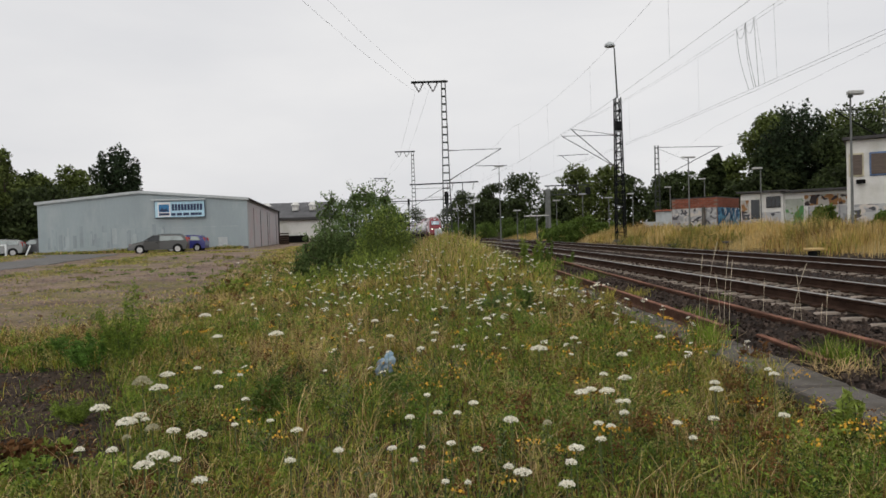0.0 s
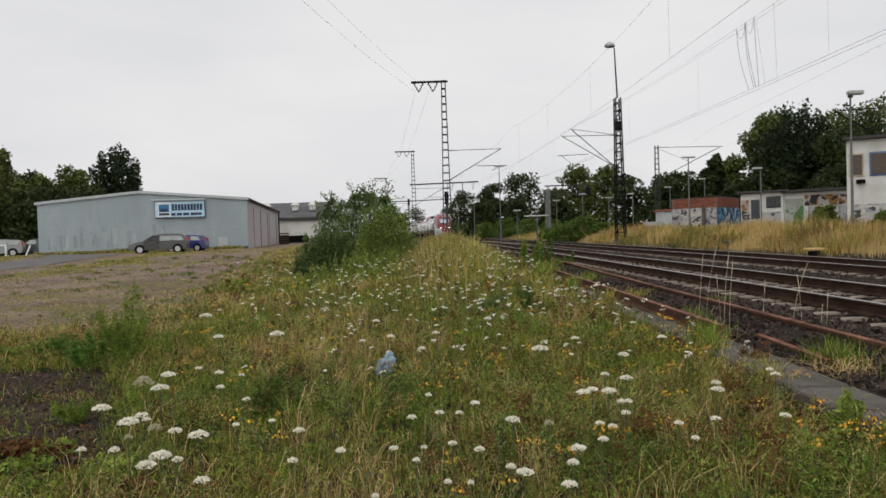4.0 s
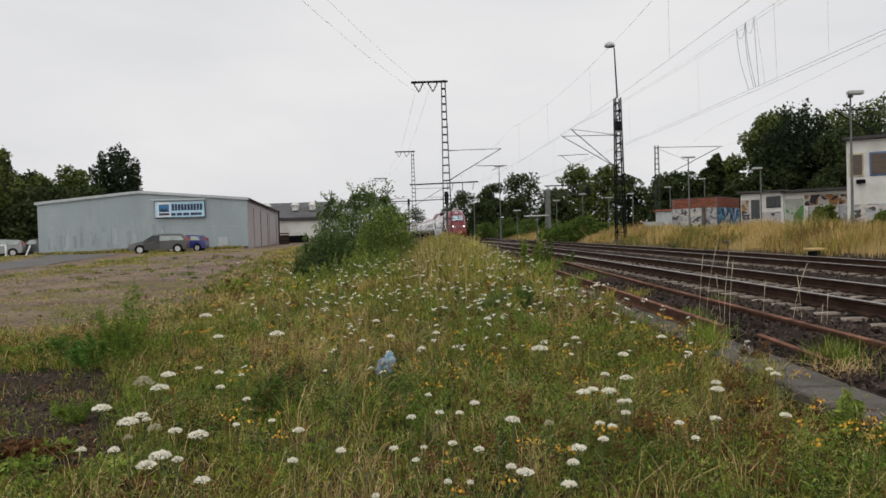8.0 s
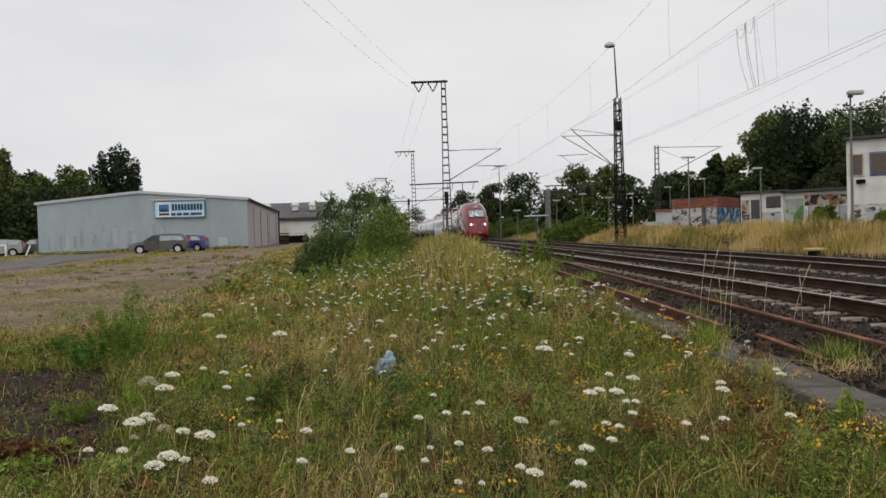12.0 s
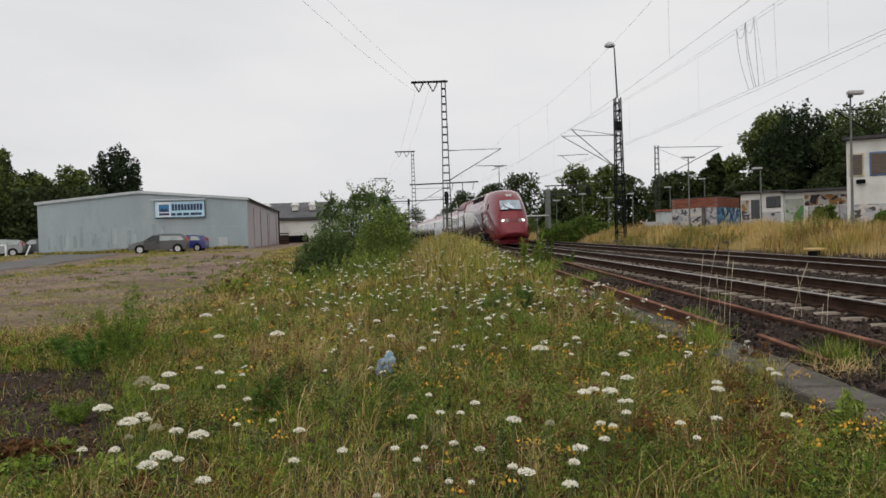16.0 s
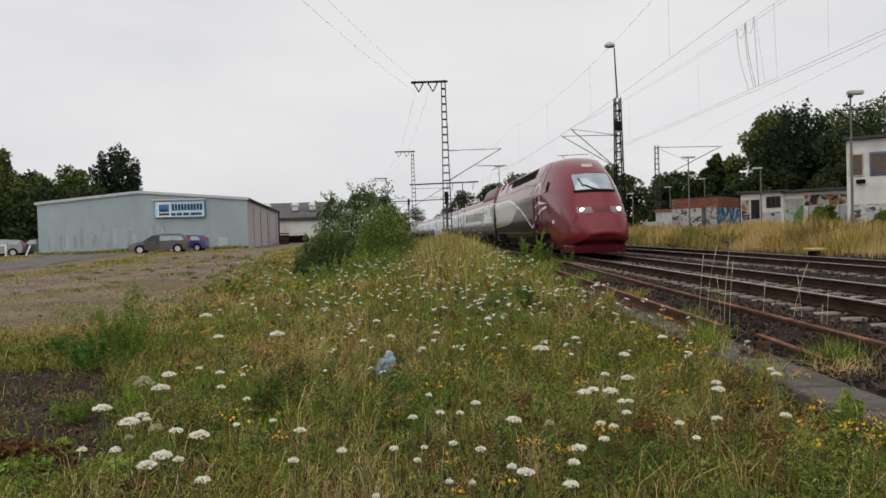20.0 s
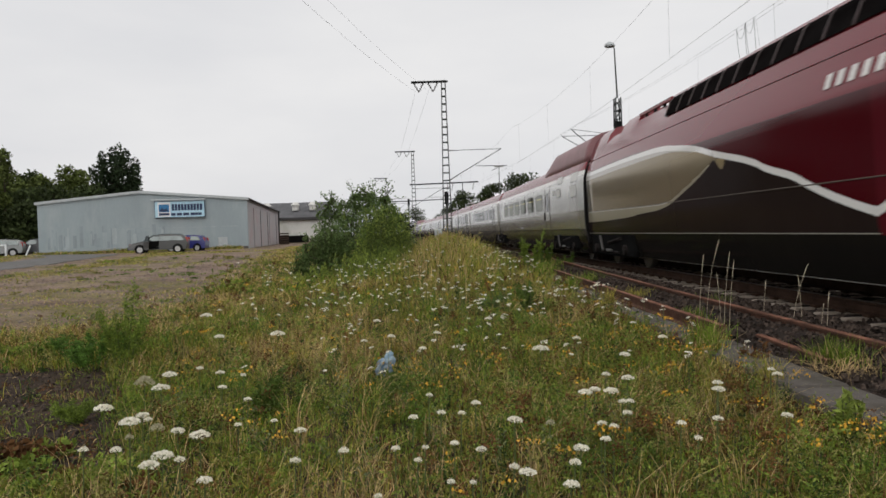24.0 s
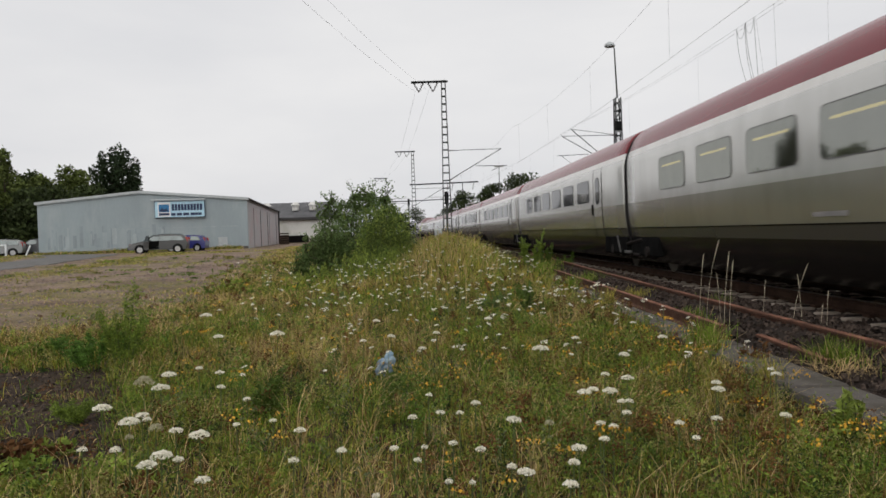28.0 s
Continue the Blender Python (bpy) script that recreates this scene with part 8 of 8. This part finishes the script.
def yard_tufts():
    """Sparse yellowed turf on the gravel yard and along the drive."""
    rng = np.random.default_rng(18)
    n = 190000
    y = 9.0 + 55 * rng.uniform(0, 1, n) ** 1.1
    x = -4.6 - 0.145 * np.maximum(0.0, y - 14.0) + 0.6 - 34 * rng.uniform(0, 1, n)
    m1 = patch(x, y, 0.16, 31.0) + 0.5 * patch(x, y, 0.6, 33.0)
    road = np.interp(y, [15, 20, 40, 54, 61], [-20.2, -20.5, -22.6, -25, -31])
    verge = np.exp(-((x - road - 4.9) / 1.5) ** 2) + np.exp(-((x + 5.4 + 0.145 * np.maximum(0.0, y - 14.0)) / 1.1) ** 2) + 0.6 * (x < road - 4)
    keep = (x > -0.7 * y) & (rng.uniform(0, 1, n) < np.clip((m1 + verge * 0.8 - 0.30) * 3.5, 0, 1)) & (np.abs(x - road) > 3.4)
    x, y = x[keep], y[keep]
    z = z_array(x, y)
    h = rng.uniform(0.03, 0.13, len(x)) * (1 + 0.3 * (y > 30))
    u = rng.uniform(0, 1, len(x))
    k = np.where(u < 0.30, 0, np.where(u < 0.80, 1, 2))
    ob = part("yard_turf", quads_mesh("yard_turf", blades(rng, x, y, z - 0.01, h * 0.8, 0.005 + 0.0004 * y, rng.uniform(0.3, 1.2, len(x))), 4, GRASS[:3], np.repeat(k, 2)), None)
    tagged(ob, "sparse yellowed turf on the gravel", "grass", kind="stuff")


def rubble():
    """Loose stones: dark ones on the bare soil, pale ones on the yard."""
    rng = np.random.default_rng(23)
    for name, n, lab in (("soil_stones", 4500, "dark loose stones on bare soil"), ("yard_stones", 4500, "loose pale and brown gravel stones")):
        if name == "soil_stones":
            y = rng.uniform(4.0, 8.3, n)
            x = -y * rng.uniform(0.43, 0.68, n)
            r = 0.006 + 0.03 * rng.uniform(0, 1, n) ** 2.5
        else:
            y = 10.8 + 32 * rng.uniform(0, 1, n) ** 1.5
            x = -5.3 - 0.145 * np.maximum(0, y - 14) - 16 * rng.uniform(0, 1, n) ** 1.2
            r = rng.uniform(0.012, 0.035, n) * (1 + 0.02 * y)
        z = z_array(x, y)
        a = rng.uniform(0, 6.28, n)
        c = np.stack([x, y, z], 1)
        ring = [c + np.stack([r * rng.uniform(0.7, 1.3, n) * np.cos(a + k * 1.571), r * rng.uniform(0.7, 1.3, n) * np.sin(a + k * 1.571), -0.3 * r], 1) for k in range(4)]
        up = [c + np.stack([0.5 * r * np.cos(a + 0.4 + k * 1.571), 0.5 * r * np.sin(a + 0.4 + k * 1.571), r * rng.uniform(0.4, 0.8, n)], 1) for k in range(4)]
        f = [np.stack(up, 1)] + [np.stack([ring[k], ring[(k + 1) % 4], up[(k + 1) % 4], up[k]], 1) for k in range(4)]
        ob = part(name, quads_mesh(name, np.concatenate(f), 4, [M["dark_stone" if name == "soil_stones" else "yard_stone"]]), None)
        tagged(ob, lab, "stones", kind="stuff")


M["dark_stone"] = mat("dark_stone", (0.062, 0.047, 0.038), 0.9, vary=0.4, scale=14, island=0.75, rnd=0.0)
M["yard_stone"] = mat("yard_stone", (0.20, 0.165, 0.145), 0.9, vary=0.5, scale=5)


def creepers():
    """Low leafy ground cover, partly red, round the bare soil."""
    rng = np.random.default_rng(24)
    n = 4200
    y = rng.uniform(3.6, 5.3, n)
    x = -y * rng.uniform(0.40, 0.68, n)
    keep = patch(x, y, 2.4, 16.0) + 0.35 * (4.5 - y) > 0.02
    x, y = x[keep], y[keep]
    n = len(x)
    z = z_array(x, y) + rng.uniform(0.01, 0.10, n)
    q = leaf_quads(rng, np.stack([x, y, z], 1), np.full(n, 0.026), 1.4)
    red = (patch(x, y, 2.2, 6.0) > 0.12).astype(int)
    x2 = -(y2 := rng.uniform(4.2, 8.2, 70)) * rng.uniform(0.45, 0.66, 70)
    c2 = np.repeat(np.stack([x2, y2, z_array(x2, y2) + 0.03], 1), 26, 0) + rng.normal(0, 0.035, (70 * 26, 3)) * np.array([1, 1, 0.6])
    q = np.concatenate([q, leaf_quads(rng, c2, np.full(len(c2), 0.012), 2.4)])
    red = np.concatenate([red, np.repeat(rng.choice([0, 0, 0, 1], 70), 26)])
    ob = part("ground_cover", quads_mesh("ground_cover", q, 4, [M["leaf_lime"], M["leaf_rust"]], red), None)
    tagged(ob, "low green and red leafy ground cover on bare soil", "plants", kind="stuff")


def soil_litter():
    """Dead stalks on the bare soil and a stand of rusty dry grass behind it."""
    rng = np.random.default_rng(26)
    n = 420
    y = rng.uniform(4.3, 8.4, n)
    x = -y * rng.uniform(0.43, 0.66, n)
    v = [blades(rng, x, y, z_array(x, y) + 0.012, np.full(n, 0.02), np.full(n, 0.006), rng.uniform(3.0, 12.0, n))]
    k = [np.repeat(rng.choice([2, 3, 3], n), 2)]
    for n, x0, y0, sx, sy, h0 in ((1500, -4.55, 9.6, 0.55, 0.45, 0.30), (900, -5.6, 9.4, 0.5, 0.5, 0.22), (170, -3.45, 6.55, 0.2, 0.10, 0.07)):
        x, y = rng.normal(x0, sx, n), rng.normal(y0, sy, n)
        v.append(blades(rng, x, y, z_array(x, y), h0 * rng.uniform(0.5, 1.2, n), np.full(n, 0.005), rng.uniform(0.1, 0.9, n)))
        k.append(np.repeat(rng.choice([2, 3, 3, 1], n), 2))
    ob = part("dry_litter", quads_mesh("dry_litter", np.concatenate(v), 4, GRASS, np.concatenate(k)), None)
    tagged(ob, "dead stalks and rusty dry grass by the bare soil", "grass", kind="stuff")


def trough_weeds():
    """Tufts along the concrete trough and round the old rails."""
    rng = np.random.default_rng(25)
    spots = [(2.62, 7.35, 0.34, 0.15, 460, 0), (3.46, 6.45, 0.26, 0.2, 380, 0), (3.6, 5.6, 0.25, 0.15, 200, 0), (3.35, 9.8, 0.2, 0.2, 160, 0), (3.4, 13.0, 0.22, 0.25, 160, 1), (3.4, 17, 0.3, 0.4, 220, 0), (2.68, 12, 0.3, 0.12, 160, 1),
             (2.62, 15, 0.35, 0.14, 240, 0), (4.3, 11.5, 0.2, 0.2, 90, 0), (2.8, 20, 0.45, 0.4, 400, 0), (3.0, 24, 0.5, 0.7, 500, 1), (2.62, 5.9, 0.22, 0.1, 120, 1)]
    v, k = [], []
    for x0, y0, h0, r0, n, kind in spots:
        x, y = rng.normal(x0, r0 * 0.5, n), rng.normal(y0, r0 * 0.8, n)
        v.append(blades(rng, x, y, np.full(n, -0.30), h0 * rng.uniform(0.4, 1.1, n) + 0.08, np.full(n, 0.003 + 0.0004 * y0), rng.uniform(0.1, 0.7, n)))
        k.append(np.repeat(np.where(rng.uniform(0, 1, n) < 0.85, kind, 2), 2))
    n = 170
    x, y = rng.normal(3.30, 0.10, n), rng.normal(6.05, 0.10, n)
    v.append(blades(rng, x, y, np.full(n, -0.30), rng.uniform(0.12, 0.30, n), np.full(n, 0.0065), rng.uniform(1.0, 2.4, n)))
    k.append(np.full(n * 2, 2))
    ob = part("trackside_tufts", quads_mesh("trackside_tufts", np.concatenate(v), 4, GRASS, np.concatenate(k)), None)
    tagged(ob, "grass tufts along the trough and the old rails", "grass", kind="stuff")


def foot_of_shed():
    rng = np.random.default_rng(19)
    n = 3000
    f = rng.uniform(0, 1, n)
    x = -17.6 - 17.0 * f + rng.normal(0, 0.1, n)
    y = 64.4 - 2.5 * f - rng.uniform(0, 1, n) ** 2 * 0.8
    z = z_array(x, y)
    h = rng.uniform(0.08, 0.45, n) * (0.6 + 0.8 * np.clip(patch(x, y, 0.5, 4.0) + 0.3, 0, 1))
    ob = part("wall_weeds", quads_mesh("wall_weeds", blades(rng, x, y, z, h, np.full(n, 0.05), rng.uniform(0.1, 0.8, n)), 4, GRASS[:3], np.repeat(rng.choice(3, n), 2)), None)
    tagged(ob, "weeds growing along the foot of the shed wall", "weeds", kind="stuff")


def tall_stalk(x, y, h, lean, seed, r=0.0021):
    rng = random.Random(seed)
    zg = ground_z(x, y)
    t = thing("dry_stalk", "tall dry pale grass stalk beside the rails", "grass stalk", pose(x, y, zg), group="tall dry stalks")
    pts = [(lean * h * f * f, 0.05 * h * f * f, h * f) for f in (0, 0.25, 0.5, 0.75, 1.0)]
    part("stalk", G().line(pts, r, n=5), M["straw_stalk"], t)
    g, rings = G(), []
    for k in range(15):
        f = 0.80 + 0.2 * k / 14
        w = (0.0015 + 0.0038 * math.sin(math.pi * (k + 0.5) / 15)) * (0.55 if k % 2 else 1.1)
        a = rng.uniform(0, 2)
        rings.append([(lean * h * f * f + w * math.cos(a + j * 1.257), 0.05 * h * f * f + w * math.sin(a + j * 1.257), h * f) for j in range(5)])
    g.rings(rings)
    part("seed_head", g, M["straw_stalk"], t)
    WAVING.append((t, h, 0.8))


M["straw_stalk"] = mat("pale_straw", (0.55, 0.47, 0.34), 0.7, vary=0.2, scale=6)


def leafy_plant(x, y, h, w, seed, leaf, label, name="tall_weed", n=420, size=0.035):
    rng = np.random.default_rng(seed)
    zg = ground_z(x, y)
    t = thing(name, label, "plant", pose(x, y, zg), group="tall weeds")
    c = []
    for k in range(7):
        a, q = k * 0.9 + rng.uniform(0, 0.6), rng.uniform(0.15, 0.62) * w
        top = np.array([q * math.cos(a), q * math.sin(a), h * (rng.uniform(0.55, 0.9) if k else 1.0)])
        part("stem", G().tube((top[0] * 0.2, top[1] * 0.2, -0.02), tuple(top), 0.006, 0.002, n=5), M["stem_green"], t)
        for side in range(5):
            # leafy side branches
            f0, b, ln = rng.uniform(0.15, 0.85), rng.uniform(0, 6.28), w * rng.uniform(0.2, 0.42)
            u = rng.uniform(0, 1, n // 35)
            ln = ln * (1.1 - f0)
            c.append(np.stack([top[0] * (0.2 + 0.8 * f0) + u * ln * math.cos(b), top[1] * (0.2 + 0.8 * f0) + u * ln * math.sin(b), top[2] * f0 + u * ln * 0.7], 1) + rng.normal(0, 0.018, (len(u), 3)))
        f = rng.uniform(0.3, 1.0, n // 9)
        c.append(np.stack([top[0] * (0.2 + 0.8 * f), top[1] * (0.2 + 0.8 * f), top[2] * f], 1) + rng.normal(0, 0.02, (len(f), 3)))
    c = np.concatenate(c)
    part("leaves", quads_mesh("leaves", leaf_quads(rng, c, np.full(len(c), size), 3.0, -0.4), 4, [M[leaf]]), None, t)


def plastic_bag():
    """A crumpled blue and white plastic bag in the grass."""
    zg = ground_z(-0.55, 6.6)
    t = thing("plastic_bag", "crumpled blue and white plastic bag in the grass", "bag", pose(-0.56, 6.7, zg))
    rng = random.Random(4)
    for name, c, r, m1 in (("bag_body", (-0.02, 0, 0.14), (0.085, 0.07, 0.12), "bag_blue"), ("bag_fold", (0.04, -0.02, 0.25), (0.05, 0.04, 0.08), "bag_white")):
        rings = []
        for i in range(9):
            th = math.pi * (i + 0.5) / 9
            rings.append([(c[0] + r[0] * math.sin(th) * math.cos(a) * rng.uniform(0.6, 1.2), c[1] + r[1] * math.sin(th) * math.sin(a) * rng.uniform(0.75, 1.15), c[2] - r[2] * math.cos(th)) for a in [k * math.tau / 12 for k in range(12)]])
        part(name, G().rings(rings), M[m1], t)


M["bag_blue"] = mat("thin_blue_plastic", (0.03, 0.07, 0.12), 0.4, vary=0.3, scale=22, col2=(0.24, 0.32, 0.38))
M["bag_white"] = mat("thin_pale_plastic", (0.08, 0.19, 0.30), 0.4, vary=0.2, scale=22, col2=(0.38, 0.48, 0.54))

meadow()
weeds()
herb_mounds()
yard_weeds()
straw_tussocks()
small_flowers()
golden_band()
yard_tufts()
foot_of_shed()
rubble()
creepers()
soil_litter()
trough_weeds()
plastic_bag()
for _i, (_x, _y, _h, _w, _l, _t, _n, _s) in enumerate(((-3.45, 7.75, 1.0, 1.0, "leaf_bush", "tall green mugwort beside the yard", 2400, 0.016),
        (-3.82, 7.9, 0.55, 0.95, "leaf_herb", "tall green weed beside the yard", 2600, 0.017),
        (-1.38, 5.48, 0.41, 0.24, "leaf_mid", "dark green thistle among the grass", 1300, 0.018),
        (2.62, 21.85, 1.30, 0.90, "leaf_bush", "leafy green weed near the rails", 1300, 0.036),
        (3.23, 23.16, 0.95, 0.60, "leaf_mid", "leafy green weed near the rails", 1000, 0.036),
        (4.08, 24.53, 0.58, 0.80, "leaf_mid", "leafy green weed near the rails", 900, 0.036),
        (2.44, 4.45, 0.38, 0.20, "leaf_shoot", "bright green goldenrod plant by the trough", 260, 0.030),
        (2.62, 4.29, 0.27, 0.2, "leaf_shoot", "bright green goldenrod plant by the trough", 260, 0.022),
        (2.89, 6.78, 0.25, 0.25, "leaf_rust", "rust-coloured dry weed by the rail", 240, 0.022),
        (2.12, 5.00, 0.33, 0.30, "leaf_rust", "rust-coloured dry weed in the meadow", 200, 0.020),
        (1.95, 4.35, 0.28, 0.26, "leaf_russet", "russet dried weed in the meadow", 420, 0.012),
        (1.62, 3.70, 0.24, 0.24, "leaf_russet", "russet dried weed in the meadow", 420, 0.011),
        (2.28, 5.75, 0.30, 0.26, "leaf_russet", "russet dried weed by the trough", 420, 0.013),
        (1.25, 4.60, 0.26, 0.22, "leaf_russet", "russet dried weed in the meadow", 360, 0.012),
        (0.55, 5.30, 0.26, 0.26, "leaf_russet", "russet dried weed in the meadow", 360, 0.013),
        (-0.49, 6.25, 0.22, 0.40, "leaf_mid", "dark green low weed beside the bag", 420, 0.030),
        (-2.93, 5.67, 0.20, 0.30, "leaf_bush", "small green tuft on bare soil", 1100, 0.012),
        (0.84, 11.71, 0.36, 0.50, "leaf_blue", "dark green weed in the meadow", 320, 0.035),
        (1.28, 11.59, 0.54, 0.50, "leaf_mid", "dark green weed in the meadow", 320, 0.040),
        (-4.90, 8.65, 0.27, 0.80, "leaf_bush", "low green weed at the edge of the yard", 900, 0.022))):
    leafy_plant(_x, _y, _h, _w, 900 + _i, _l, _t, n=_n, size=_s)
for _i, (_x, _y, _h, _l) in enumerate(((3.45, 9.63, 1.17, 0.17), (3.37, 8.82, 1.06, 0.09), (3.34, 8.58, 0.96, 0.08), (4.11, 8.64, 0.90, 0.24), (3.27, 9.38, 1.00, 0.08), (3.90, 8.95, 0.69, 0.07), (4.15, 7.94, 0.62, 0.06), (3.52, 9.32, 0.76, -0.05), (4.22, 8.62, 0.77, -0.05), (4.30, 8.36, 0.45, 0.09))):
    tall_stalk(_x, _y, _h, _l, _i)
NEAR = HEADS_A + HEADS_B + HEADS_C + HEADS_D + HEADS_E
near_flowers()
brick_hut()


# ---------------------------------------------------------------- what moves
GUST = [(0.0, 0.0), (1.0, 0.02), (2.0, 0.02), (3.0, 0.0), (3.5, 0.06), (5.5, 0.1), (6.0, 0.04), (6.5, 0.16), (7.0, 0.12), (7.5, 0.32), (8.0, 0.08), (8.5, 0.12), (9.0, 0.3),
        (9.5, 0.65), (10.0, 1.05), (10.5, 0.7), (11.0, 0.95), (11.5, 1.1), (12.0, 0.4), (12.5, 0.7), (13.3, 0.5), (14.5, 0.4), (15.0, 0.32), (15.5, 0.25), (16.0, 0.12), (16.5, 0.32), (17.0, 0.27), (17.5, 0.08),
        (18.0, 0.25), (19.0, 0.2), (20.0, 0.12), (21.0, 0.1), (22.2, 0.12), (23.5, 0.14), (24.5, 0.2), (25.0, 0.2), (26.0, 0.12), (27.0, 0.1), (28.0, 0.12)]


def motions():
    for car, behind, reach, sets in CARS:
        rows = []
        for i in range(29):
            rows.append((float(i), car_pose(front_at(i) + behind, reach)))
        walk(car, rows)
        for ws in sets:
            place = ws.location.copy()
            rows, i = [], 0
            while i <= 280:
                t = i / 10
                turn = (front_at(0) - front_at(t)) / 0.46 * (1 if reach > 0 else -1)
                rows.append((t, Matrix.Translation(place) @ Matrix.Rotation(turn, 4, "Y")))
                i += 1
            walk(ws, rows)
    # wind: the near flowers and stalks lean and come back
    for i, (ob, h, much) in enumerate(WAVING):
        m, rows = ob.matrix_basis.copy(), []
        for t, g in GUST:
            wob = 0.10 * math.sin(2.3 * t + i * 1.7) * (0.3 + g)
            rows.append((t, m @ pose(0, 0, 0, 2.0 * wob, (15.0 * g * much + 6 * wob) * 0.45 / max(h, 0.3), 0)))
        walk(ob, rows)
    # the estate car's door swings open on its front hinge
    at = DOOR.location.copy()
    walk(DOOR, [(t, Matrix.Translation(at) @ Matrix.Rotation(radians(-a), 4, "Z")) for t, a in ((0.0, 0), (21.7, 0), (22.3, 22), (22.9, 52), (23.3, 62), (28.0, 62))])


motions()
